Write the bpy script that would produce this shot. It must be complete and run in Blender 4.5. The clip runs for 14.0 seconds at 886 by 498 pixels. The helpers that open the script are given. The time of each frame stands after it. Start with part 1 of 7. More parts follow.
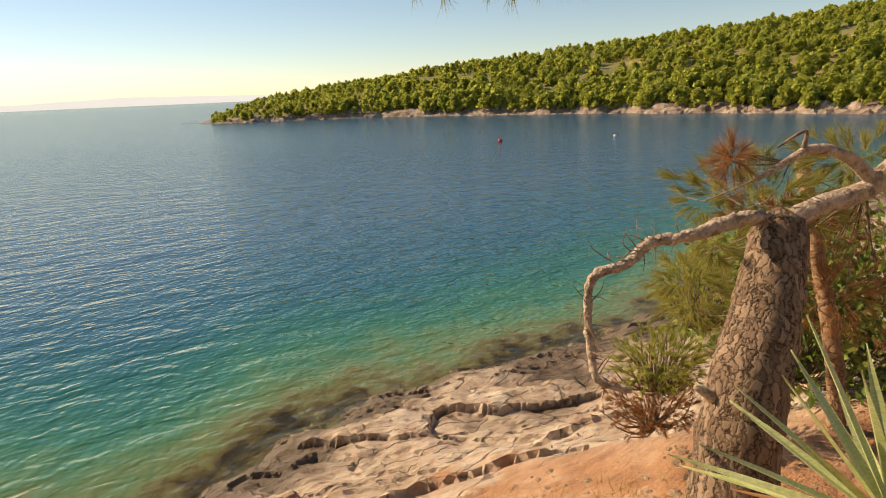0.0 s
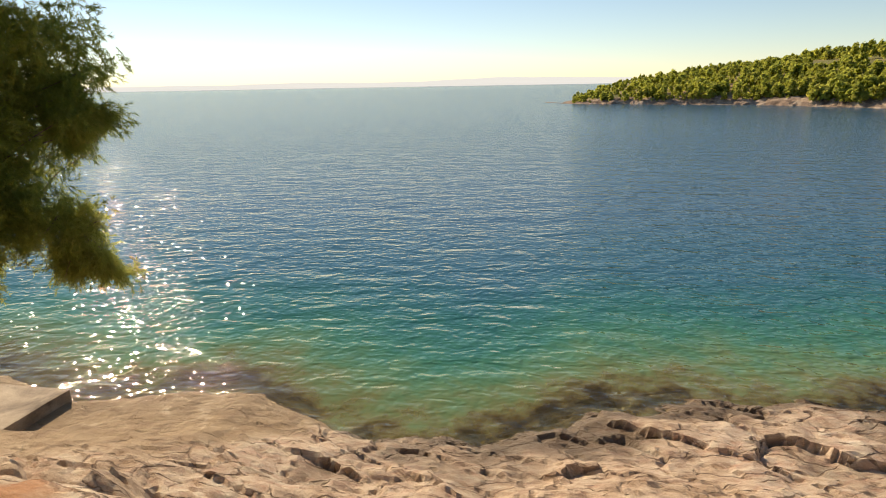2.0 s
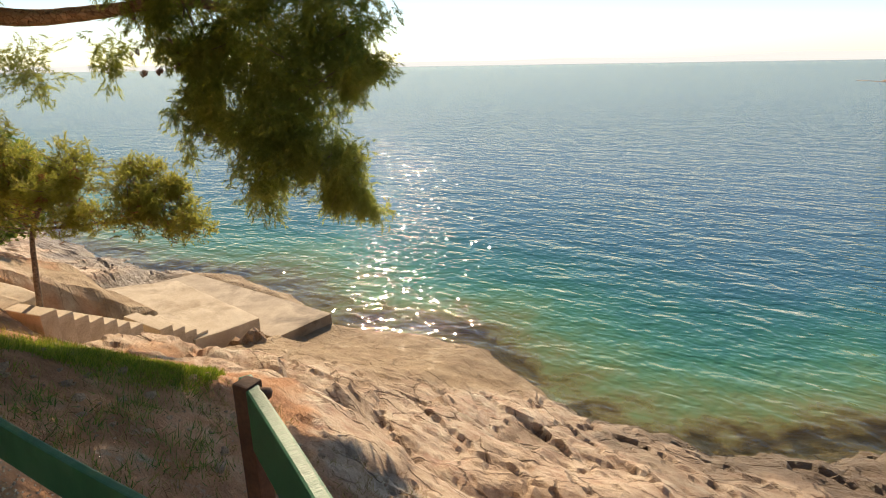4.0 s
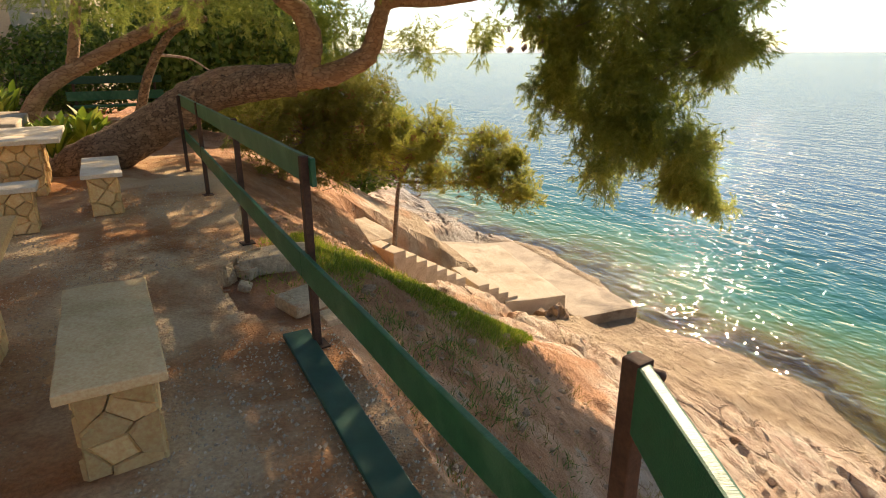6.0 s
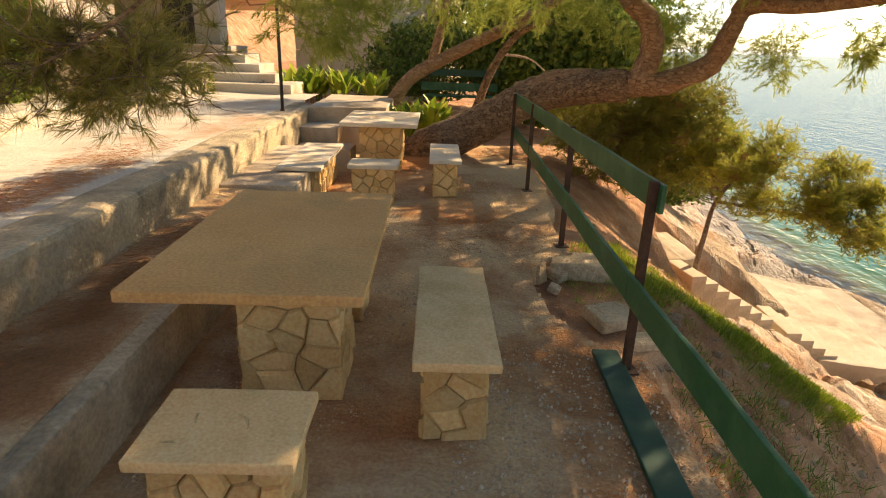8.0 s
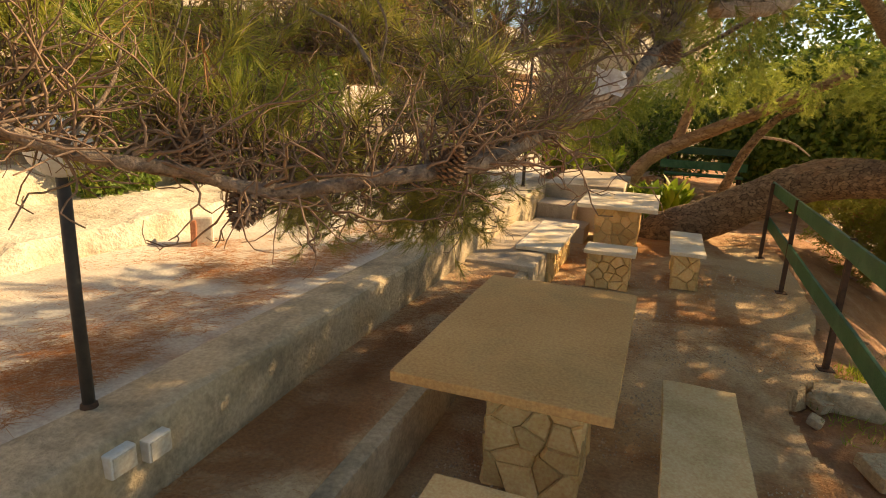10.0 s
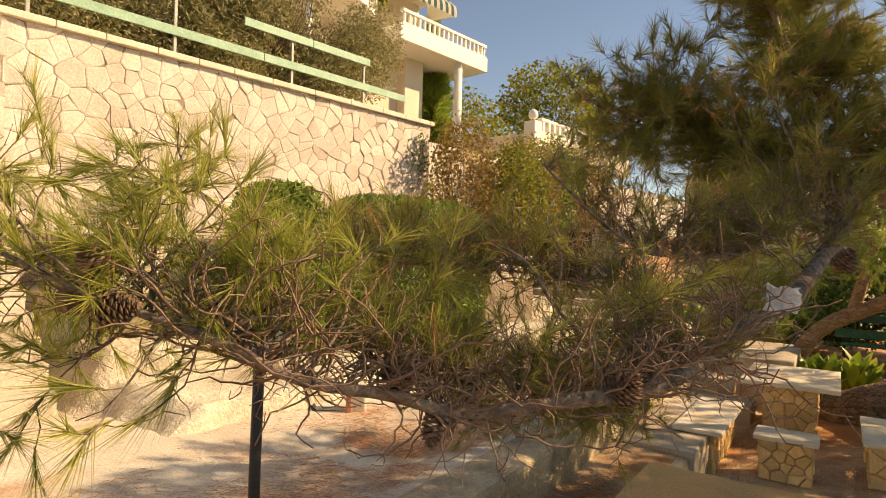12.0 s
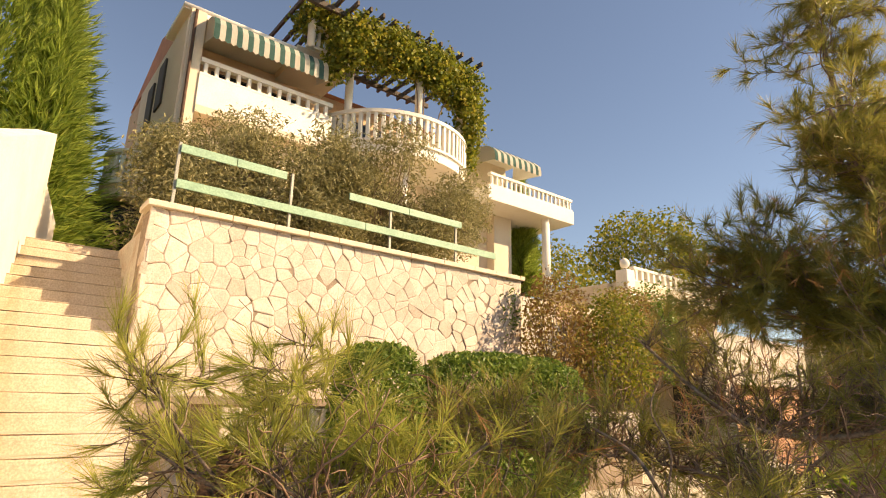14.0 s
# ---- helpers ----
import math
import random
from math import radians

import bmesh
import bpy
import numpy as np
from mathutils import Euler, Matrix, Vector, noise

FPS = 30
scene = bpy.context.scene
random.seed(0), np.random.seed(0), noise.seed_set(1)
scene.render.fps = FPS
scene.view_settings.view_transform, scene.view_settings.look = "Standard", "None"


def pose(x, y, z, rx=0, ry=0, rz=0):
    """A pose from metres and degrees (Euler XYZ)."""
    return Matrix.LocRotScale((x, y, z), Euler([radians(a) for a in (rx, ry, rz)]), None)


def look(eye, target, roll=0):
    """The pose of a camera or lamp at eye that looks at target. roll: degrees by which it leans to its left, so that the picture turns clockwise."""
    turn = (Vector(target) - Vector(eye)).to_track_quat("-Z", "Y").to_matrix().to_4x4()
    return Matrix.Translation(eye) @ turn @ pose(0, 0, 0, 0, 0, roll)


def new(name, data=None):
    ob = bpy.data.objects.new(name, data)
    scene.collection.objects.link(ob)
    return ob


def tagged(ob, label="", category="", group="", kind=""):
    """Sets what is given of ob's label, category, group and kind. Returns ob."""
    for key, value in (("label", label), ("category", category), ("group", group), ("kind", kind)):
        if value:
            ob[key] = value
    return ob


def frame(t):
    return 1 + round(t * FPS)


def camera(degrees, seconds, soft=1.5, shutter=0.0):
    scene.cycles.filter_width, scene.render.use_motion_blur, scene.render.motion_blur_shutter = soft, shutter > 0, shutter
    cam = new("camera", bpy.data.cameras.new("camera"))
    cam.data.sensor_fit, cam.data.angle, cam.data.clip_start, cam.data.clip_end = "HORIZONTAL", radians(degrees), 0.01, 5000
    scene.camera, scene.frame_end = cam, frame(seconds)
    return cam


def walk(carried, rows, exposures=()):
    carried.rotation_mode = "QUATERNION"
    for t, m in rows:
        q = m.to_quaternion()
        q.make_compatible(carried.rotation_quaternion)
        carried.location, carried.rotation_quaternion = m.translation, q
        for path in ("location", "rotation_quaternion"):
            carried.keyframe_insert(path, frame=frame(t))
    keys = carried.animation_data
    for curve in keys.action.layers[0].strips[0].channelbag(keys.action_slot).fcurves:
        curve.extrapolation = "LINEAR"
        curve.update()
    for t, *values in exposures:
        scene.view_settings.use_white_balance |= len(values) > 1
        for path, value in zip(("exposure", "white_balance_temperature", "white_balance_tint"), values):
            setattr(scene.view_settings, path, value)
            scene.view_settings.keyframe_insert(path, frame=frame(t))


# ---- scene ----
cam = camera(74.4, 14.0, 1.05)
PATH = [
    (0, (0.849, 0.575, 2.164), (2.553, -0.335, 1.644), -2.5),
    (0.5, (0.84, 0.613, 2.117), (2.643, -0.079, 1.596), -2.3),
    (1, (0.812, 0.698, 2.125), (2.695, 0.275, 1.603), -2.0),
    (1.5, (0.8, 0.755, 2.091), (2.727, 0.636, 1.566), -1.5),
    (2, (0.805, 0.788, 2.046), (2.723, 0.951, 1.506), -1.0),
    (2.2, (0.807, 0.822, 2.06), (2.713, 1.074, 1.509), -0.8),
    (4.3, (1.171, 0.771, 1.687), (2.757, 1.825, 1.075), -1.5),
    (4.5, (1.196, 0.801, 1.67), (2.723, 1.934, 1.05), -1.9),
    (5, (1.21, 0.922, 1.644), (2.564, 2.254, 1.017), -1.4),
    (5.5, (1.156, 0.973, 1.653), (2.305, 2.484, 1.02), -0.8),
    (6, (1.04, 1.006, 1.655), (1.978, 2.653, 1.015), -0.1),
    (6.5, (0.939, 1.025, 1.69), (1.686, 2.764, 1.044), 0.4),
    (7, (0.897, 1.054, 1.72), (1.391, 2.879, 1.068), 1.0),
    (7.5, (0.84, 1.086, 1.743), (1.109, 2.955, 1.086), 1.4),
    (8, (0.765, 1.097, 1.777), (0.809, 2.983, 1.111), 2.0),
    (8.2, (0.733, 1.073, 1.817), (0.693, 2.956, 1.145), 2.2),
    (10.3, (0.524, 0.988, 2.075), (-0.236, 2.786, 1.639), 2.2),
    (10.5, (0.513, 0.979, 2.085), (-0.303, 2.764, 1.699), 2.1),
    (11, (0.498, 0.951, 2.126), (-0.442, 2.697, 1.865), 2.0),
    (11.5, (0.502, 0.918, 2.162), (-0.537, 2.622, 2.036), 1.6),
    (12, (0.51, 0.88, 2.191), (-0.616, 2.533, 2.208), 1.6),
    (12.5, (0.512, 0.855, 2.213), (-0.686, 2.45, 2.351), 1.6),
    (13, (0.528, 0.836, 2.243), (-0.734, 2.364, 2.511), 1.5),
    (13.5, (0.553, 0.801, 2.266), (-0.751, 2.263, 2.666), 1.4),
    (14, (0.555, 0.784, 2.276), (-0.777, 2.184, 2.79), 1.2),
]
walk(cam, [(t, look(eye, target, roll)) for t, eye, target, roll in PATH], [(0, 0.26, 8600, 14), (2.2, 0.22, 8100, 13), (4.5, 0.53, 8000, 13), (6, 0.79, 8400, 15), (8, 0.92, 9700, 16), (10.4, 0.74, 11600, 16), (12, 0.60, 10300, 17), (13.1, 0.64, 9900, 17), (14, 0.79, 9700, 18)])

# ---- world, sun, exposure ----
SUN_AZ, SUN_EL = 53.0, 33.0          # degrees to the right of +y, and above the horizon
SEA = -4.6


def make_world():
    w = bpy.data.worlds.new("sky")
    w.use_nodes = True
    scene.world = w
    nt = w.node_tree
    bg = nt.nodes["Background"]
    sky = nt.nodes.new("ShaderNodeTexSky")
    sky.sky_type = "NISHITA"
    sky.sun_disc = False
    sky.sun_elevation, sky.sun_rotation = radians(SUN_EL), radians(SUN_AZ)
    sky.air_density, sky.dust_density, sky.ozone_density = 0.95, 0.04, 4.4
    nt.links.new(sky.outputs[0], bg.inputs[0])
    bg.inputs[1].default_value = 0.113
    lamp = bpy.data.lights.new("sun", "SUN")
    lamp.energy, lamp.angle, lamp.color = 4.75, radians(0.55), (1.0, 0.895, 0.735)
    ob = new("sun", lamp)
    a, e = radians(SUN_AZ), radians(SUN_EL)
    ob.matrix_world = look((math.sin(a) * 60, math.cos(a) * 60, 60 * math.tan(e)), (0, 0, 0))


make_world()
RNG = np.random.default_rng(7)


# ---- material helpers ----
def nodes_of(name):
    m = bpy.data.materials.new(name)
    m.use_nodes = True
    nt = m.node_tree
    return m, nt, nt.nodes["Principled BSDF"]


def ramp(nt, fac, stops):
    r = nt.nodes.new("ShaderNodeValToRGB")
    while len(r.color_ramp.elements) < len(stops):
        r.color_ramp.elements.new(0.5)
    for el, (p, c) in zip(r.color_ramp.elements, stops):
        el.position, el.color = p, (*c, 1)
    nt.links.new(fac, r.inputs[0])
    return r.outputs[0]


def tex_noise(nt, scale, detail=4.0, rough=0.55, stretch=None, coord="Object", distort=0.0):
    tc = nt.nodes.new("ShaderNodeTexCoord")
    n = nt.nodes.new("ShaderNodeTexNoise")
    n.inputs["Scale"].default_value = scale
    n.inputs["Detail"].default_value = detail
    n.inputs["Roughness"].default_value = rough
    n.inputs["Distortion"].default_value = distort
    out = tc.outputs[coord]
    if stretch:
        mp = nt.nodes.new("ShaderNodeMapping")
        mp.inputs["Scale"].default_value = stretch
        nt.links.new(out, mp.inputs[0])
        out = mp.outputs[0]
    nt.links.new(out, n.inputs["Vector"])
    return n.outputs["Fac"]


def mix_col(nt, fac, a, b, mode="MIX"):
    m = nt.nodes.new("ShaderNodeMix")
    m.data_type, m.blend_type = "RGBA", mode
    for s, v in ((0, fac), (6, a), (7, b)):
        if isinstance(v, (int, float)):
            m.inputs[s].default_value = v
        elif isinstance(v, tuple):
            m.inputs[s].default_value = (*v, 1)
        else:
            nt.links.new(v, m.inputs[s])
    return m.outputs[2]


def add_bump(nt, bsdf, height, strength, distance):
    b = nt.nodes.new("ShaderNodeBump")
    b.inputs["Strength"].default_value, b.inputs["Distance"].default_value = strength, distance
    nt.links.new(height, b.inputs["Height"])
    nt.links.new(b.outputs[0], bsdf.inputs["Normal"])
    return b


def surf(name, dark, light, scale=3.0, fine=40.0, rough=0.8, bump=0.4, dist=0.01, stretch=None, stain=None, stain_scale=0.7,
         vary=0.0, spec=0.4, metal=0.0, island=False, stain_from=0.50):
    """A surface with broad colour patches, fine grain, optional stains and a variation from piece to piece."""
    m, nt, p = nodes_of(name)
    big = tex_noise(nt, scale, 5, 0.6, stretch)
    col = ramp(nt, big, ((0.3, dark), (0.7, light)))
    small = tex_noise(nt, fine, 3, 0.6, stretch)
    if stain:
        s = tex_noise(nt, stain_scale, 6, 0.65, None, "Object", 0.4)
        col = mix_col(nt, ramp(nt, s, ((stain_from, (0, 0, 0)), (stain_from + 0.16, (1, 1, 1)))), col, stain)
    col = mix_col(nt, 0.48, col, ramp(nt, small, ((0.3, (0.30, 0.30, 0.30)), (0.7, (0.76, 0.76, 0.76)))), "OVERLAY")
    if vary:
        if island:
            g = nt.nodes.new("ShaderNodeNewGeometry").outputs["Random Per Island"]
        else:
            g = nt.nodes.new("ShaderNodeObjectInfo").outputs["Random"]
        lo, hi = 1 - vary, 1 + vary * 0.6
        col = mix_col(nt, 1.0, col, ramp(nt, g, ((0.0, (lo, lo * 0.98, lo * 0.95)), (1.0, (hi, hi, hi)))), "MULTIPLY")
    nt.links.new(col, p.inputs["Base Color"])
    p.inputs["Roughness"].default_value, p.inputs["Metallic"].default_value = rough, metal
    p.inputs["Specular IOR Level"].default_value = spec
    if bump:
        hm = nt.nodes.new("ShaderNodeMath")
        hm.operation = "ADD"
        nt.links.new(big, hm.inputs[0])
        nt.links.new(small, hm.inputs[1])
        add_bump(nt, p, hm.outputs[0], bump, dist)
    return m


def leaf_mat(name, stops, rough=0.55, trans=0.5, obj=False):
    """Foliage that lets some light through, each needle or leaf a little different."""
    m, nt, p = nodes_of(name)
    rnd = nt.nodes.new("ShaderNodeNewGeometry").outputs["Random Per Island"]
    if obj:
        n = tex_noise(nt, 0.16 if obj is True else obj, 3, 0.6)
        mx = nt.nodes.new("ShaderNodeMath")
        mx.operation = "MULTIPLY_ADD"
        nt.links.new(rnd, mx.inputs[0])
        mx.inputs[1].default_value = 0.45
        nt.links.new(n, mx.inputs[2])
        sb = nt.nodes.new("ShaderNodeMath")
        sb.operation = "SUBTRACT"
        nt.links.new(mx.outputs[0], sb.inputs[0])
        sb.inputs[1].default_value = 0.22
        rnd = sb.outputs[0]
    col = ramp(nt, rnd, stops)
    nt.links.new(col, p.inputs["Base Color"])
    p.inputs["Roughness"].default_value = rough
    p.inputs["Specular IOR Level"].default_value = 0.3
    tr = nt.nodes.new("ShaderNodeBsdfTranslucent")
    nt.links.new(col, tr.inputs[0])
    mix = nt.nodes.new("ShaderNodeMixShader")
    mix.inputs[0].default_value = trans
    nt.links.new(p.outputs[0], mix.inputs[1])
    nt.links.new(tr.outputs[0], mix.inputs[2])
    nt.links.new(mix.outputs[0], nt.nodes["Material Output"].inputs[0])
    return m


# ---- mesh helpers ----
def mesh_np(name, verts, faces, smooth=False):
    """A mesh from arrays of vertices and of faces that all have the same number of corners."""
    verts, faces = np.asarray(verts, np.float32).reshape(-1, 3), np.asarray(faces, np.int32)
    k = faces.shape[1]
    me = bpy.data.meshes.new(name)
    me.vertices.add(len(verts))
    me.vertices.foreach_set("co", verts.ravel())
    me.loops.add(faces.size)
    me.loops.foreach_set("vertex_index", faces.ravel())
    me.polygons.add(len(faces))
    me.polygons.foreach_set("loop_start", np.arange(0, faces.size, k, dtype=np.int32))
    me.polygons.foreach_set("loop_total", np.full(len(faces), k, np.int32))
    me.polygons.foreach_set("use_smooth", np.full(len(faces), smooth))
    me.update(calc_edges=True)
    return me


def thing(name, label, category, at=(0, 0, 0), rz=0.0, group="", kind=""):
    e = new(name)
    e.empty_display_size = 0.1
    e.matrix_world = pose(*at, 0, 0, rz)
    return tagged(e, label, category, group, kind)


def hang(ob, parent, label=""):
    ob.parent = parent
    if label:
        ob["label"] = label
    return ob


def part(name, bm, material, parent=None, label="", smooth=False):
    """Links a bmesh or a mesh as one object, in the parent's own coordinates."""
    if isinstance(bm, bmesh.types.BMesh):
        me = bpy.data.meshes.new(name)
        if smooth:
            for f in bm.faces:
                f.smooth = True
        bm.to_mesh(me)
        bm.free()
    else:
        me = bm
    if not me.materials:
        me.materials.append(material)
    ob = new(name, me)
    if parent is not None:
        ob.parent = parent
    if label:
        ob["label"] = label
    return ob


def box(x0, x1, y0, y1, z0, z1, bevel=0.0, bm=None, segs=2):
    bm = bm or bmesh.new()
    r = bmesh.ops.create_cube(bm, size=1, matrix=Matrix.LocRotScale(((x0 + x1) / 2, (y0 + y1) / 2, (z0 + z1) / 2), None, (abs(x1 - x0), abs(y1 - y0), abs(z1 - z0))))
    if bevel:
        edges = list({e for v in r["verts"] for e in v.link_edges})
        bmesh.ops.bevel(bm, geom=edges, offset=bevel, segments=segs, affect="EDGES", profile=0.6)
    return bm


def rough_box(x0, x1, y0, y1, z0, z1, cuts=6, amp=0.012, bevel=0.02, seed=0):
    """A box of cast concrete or stone with a worn, uneven surface."""
    bm = box(x0, x1, y0, y1, z0, z1, bevel)
    bmesh.ops.subdivide_edges(bm, edges=[e for e in bm.edges if e.calc_length() > 0.25], cuts=cuts, use_grid_fill=True)
    for v in bm.verts:
        d = noise.noise_vector(v.co * 2.3 + Vector((seed, 0, 0))) * amp + noise.noise_vector(v.co * 9 + Vector((0, seed, 0))) * amp * 0.4
        v.co += d
    return bm


def tube_np(points, radii, segs=10, wobble=0.0, seed=0):
    """Vertices and quads of a tapered tube along points."""
    pts = np.asarray(points, float)
    radii = np.broadcast_to(np.asarray(radii, float), len(pts))
    rng = np.random.default_rng(seed)
    tang = np.gradient(pts, axis=0)
    tang /= np.linalg.norm(tang, axis=1)[:, None] + 1e-9
    up = np.array([0.13, 0.21, 1.0])
    side = np.cross(tang, up)
    side /= np.linalg.norm(side, axis=1)[:, None] + 1e-9
    over = np.cross(side, tang)
    a = np.linspace(0, 2 * np.pi, segs, endpoint=False)
    ring = np.cos(a)[None, :, None] * side[:, None] + np.sin(a)[None, :, None] * over[:, None]
    rr = radii[:, None] * (1 + wobble * rng.standard_normal((len(pts), segs)))
    v = (pts[:, None] + ring * rr[..., None]).reshape(-1, 3)
    n = len(pts)
    i, j = np.meshgrid(np.arange(n - 1), np.arange(segs), indexing="ij")
    q = np.stack([i * segs + j, i * segs + (j + 1) % segs, (i + 1) * segs + (j + 1) % segs, (i + 1) * segs + j], -1).reshape(-1, 4)
    # closed ends, as quads folded onto the end point
    v = np.concatenate([v, pts[:1] - tang[:1] * radii[0] * 0.3, pts[-1:] + tang[-1:] * radii[-1] * 0.6])
    k = np.arange(segs)
    e0 = np.stack([k, np.full(segs, n * segs), np.full(segs, n * segs), (k + 1) % segs], -1)
    b = (n - 1) * segs
    tri0 = np.stack([(k + 1) % segs, k, np.full(segs, n * segs)], -1)
    tri1 = np.stack([b + k, b + (k + 1) % segs, np.full(segs, n * segs + 1)], -1)
    tris = np.concatenate([q[:, [0, 1, 2]], q[:, [0, 2, 3]], tri0, tri1])
    return v, tris


def spline(points, n):
    """Catmull-Rom through points, n samples."""
    p = np.asarray(points, float)
    p = np.concatenate([2 * p[:1] - p[1:2], p, 2 * p[-1:] - p[-2:-1]])
    t = np.linspace(0, len(p) - 3 - 1e-6, n)
    i = t.astype(int)
    f = (t - i)[:, None]
    a, b, c, d = p[i], p[i + 1], p[i + 2], p[i + 3]
    return 0.5 * (2 * b + (c - a) * f + (2 * a - 5 * b + 4 * c - d) * f**2 + (3 * b - a - 3 * c + d) * f**3)


def join_np(pieces):
    vs, fs, n = [], [], 0
    for v, f in pieces:
        vs.append(v)
        fs.append(f + n)
        n += len(v)
    return np.concatenate(vs), np.concatenate(fs)


def hash2(i, j, seed):
    h = (i.astype(np.int64) * 374761393 + j.astype(np.int64) * 668265263 + seed * 974634777) & 0x7FFFFFFF
    h = ((h ^ (h >> 13)) * 1274126177) & 0x7FFFFFFF
    return ((h ^ (h >> 16)) & 0xFFFF) / 65535.0


def vnoise(x, y, seed=0):
    i, j = np.floor(x), np.floor(y)
    u, v = x - i, y - j
    u, v = u * u * (3 - 2 * u), v * v * (3 - 2 * v)
    a, b = hash2(i, j, seed), hash2(i + 1, j, seed)
    c, d = hash2(i, j + 1, seed), hash2(i + 1, j + 1, seed)
    return a * (1 - u) * (1 - v) + b * u * (1 - v) + c * (1 - u) * v + d * u * v - 0.5


def fbm(x, y, octaves=4, seed=0):
    return sum(vnoise(x * 2**k + 17.3 * k, y * 2**k - 9.1 * k, seed + k) / 2**k for k in range(octaves))


def worley(x, y, seed=0):
    """Cell value, and the gap between the two nearest sites."""
    i, j = np.floor(x), np.floor(y)
    d1, d2, val = np.full(x.shape, 9.0), np.full(x.shape, 9.0), np.zeros(x.shape)
    for di in (-1, 0, 1):
        for dj in (-1, 0, 1):
            a, b = i + di, j + dj
            d = np.hypot(a + 0.1 + 0.8 * hash2(a, b, seed) - x, b + 0.1 + 0.8 * hash2(a, b, seed + 5) - y)
            near = d < d1
            d2 = np.where(near, d1, np.minimum(d2, d))
            val = np.where(near, hash2(a, b, seed + 9), val)
            d1 = np.where(near, d, d1)
    return val, d2 - d1


def smooth01(a, b, x):
    t = np.clip((x - a) / (b - a), 0, 1)
    return t * t * (3 - 2 * t)


# ---- the lie of the land ----
SHORE_Y = (-60, -30, -16, -12, -7, -3.5, -1.5, 0.2, 1.0, 2.2, 3.8, 6, 8, 10, 12, 15, 18, 24, 40, 70)
SHORE_X = (22, 17, 13.1, 12.2, 12.0, 12.0, 11.6, 10.7, 10.4, 10.7, 10.8, 12.1, 12.1, 11.9, 12.5, 13.2, 12.0, 12.5, 16, 26)


def smooth_zone(x, y):
    """Where the shore is a smooth worn slab instead of broken rock."""
    return smooth01(3.6, 4.6, y - (x - 10.5) * -0.9) * smooth01(17.5, 15.5, y) * smooth01(8.0, 9.6, x + (y - 6) * 0.28)


def land(x, y, detail=True):
    """Height of the natural ground, land and sea floor in one."""
    sx = np.interp(y, SHORE_Y, SHORE_X) + 0.25 * fbm(y * 0.9, x * 0.0, 3, 3)
    s = sx - x                                     # metres inland of the water's edge
    z = np.interp(s, (-60, -30, -16, -9, -5.0, -3.2, -2.2, -0.8, 0, 0.5, 1.6, 3.0, 3.9, 4.5, 5.0, 6.3, 8.4, 9.3, 9.9),
                  (-26, -19, -11.4, -8.3, -6.75, -6.0, -5.5, -4.92, SEA, -4.34, -4.1, -3.72, -3.5, -3.3, -2.72, -2.05, -0.72, -0.25, -0.12))
    z = z - 0.35 * smooth01(-1, -5, y) * smooth01(9.5, 6, s) * smooth01(0.5, 3, s)
    rock = smooth01(7.2, 5.0, s + 0.8 * fbm(x * 0.5, y * 0.5, 3, 21)) * smooth01(-6, -1, s)
    rock = np.maximum(rock, smooth01(-2, -5, y) * smooth01(9.5, 7.8, s) * smooth01(-6, -1, s))
    slab = smooth_zone(x, y)
    if detail:
        ca, sa = math.cos(0.42), math.sin(0.42)
        u, v = x * ca - y * sa, x * sa + y * ca
        wx, wy = u + 0.40 * fbm(u * 1.3, v * 1.3, 4, 4), v + 0.7 * fbm(u * 1.3 + 9, v * 1.3, 4, 5)
        c1, g1 = worley(wx / 0.85, wy / 3.0, 11)
        c2, g2 = worley(wx / 0.34, wy / 1.05, 12)
        blocks = 0.08 + 0.17 * (c1 - 0.5) + 0.05 * (c2 - 0.5) - 0.09 * smooth01(0.06, 0.0, g1) - 0.045 * smooth01(0.05, 0.0, g2) - 0.06 * np.abs(fbm(u * 1.2, v * 0.5, 4, 15)) - 0.05 * np.abs(fbm(u * 3.4, v * 1.6, 3, 16))
        hh = z / 0.30 + 0.9 * fbm(u * 0.45, v * 0.16, 3, 14) + 0.7 * c1
        fr = hh - np.floor(hh)
        blocks = blocks + 0.30 * 0.22 * (smooth01(0.28, 0.72, fr) - fr)
        z = z + blocks * rock * (1 - 0.94 * slab) + 0.11 * fbm(x * 1.3, y * 1.3, 5, 8) * rock * (1 - 0.8 * slab)
        z = z + 0.10 * fbm(x * 0.7, y * 0.7, 5, 31) + 0.045 * fbm(x * 4, y * 4, 3, 33)
    # the gully along the foot of the red slope
    gd = x - (6.45 + 0.10 * (6 - y) + 0.35 * fbm(y * 0.7, y * 0, 3, 37))
    z = z - 0.34 * np.exp(-(np.maximum(gd, -2.2 * gd) / 0.30) ** 2) * smooth01(1.0, 2.4, y) * smooth01(9.2, 8.2, y)
    # a hollow between the grass and the stair
    z = z - 0.40 * np.exp(-((x - 5.0) / 1.7) ** 2 - ((y - 8.2) / 1.9) ** 2)
    # cut back for the concrete stair and the bathing platform
    lx, ly, lz = (5.3, 7.4, 8.8), (11.2, 11.5, 11.2), (-1.95, -3.05, -3.7)
    d = np.abs(y - np.interp(x, lx, ly))
    near = smooth01(1.5, 0.9, d) * smooth01(4.9, 5.5, x) * smooth01(9.8, 9.3, x)
    z = z * (1 - near) + np.minimum(z, np.interp(x, lx, lz) - 0.74) * near
    front = smooth01(9.5, 9.9, x) * smooth01(8.4, 9.3, y) * smooth01(11.5, 10.5, y)
    z = z * (1 - front) + np.minimum(z, -4.47) * front
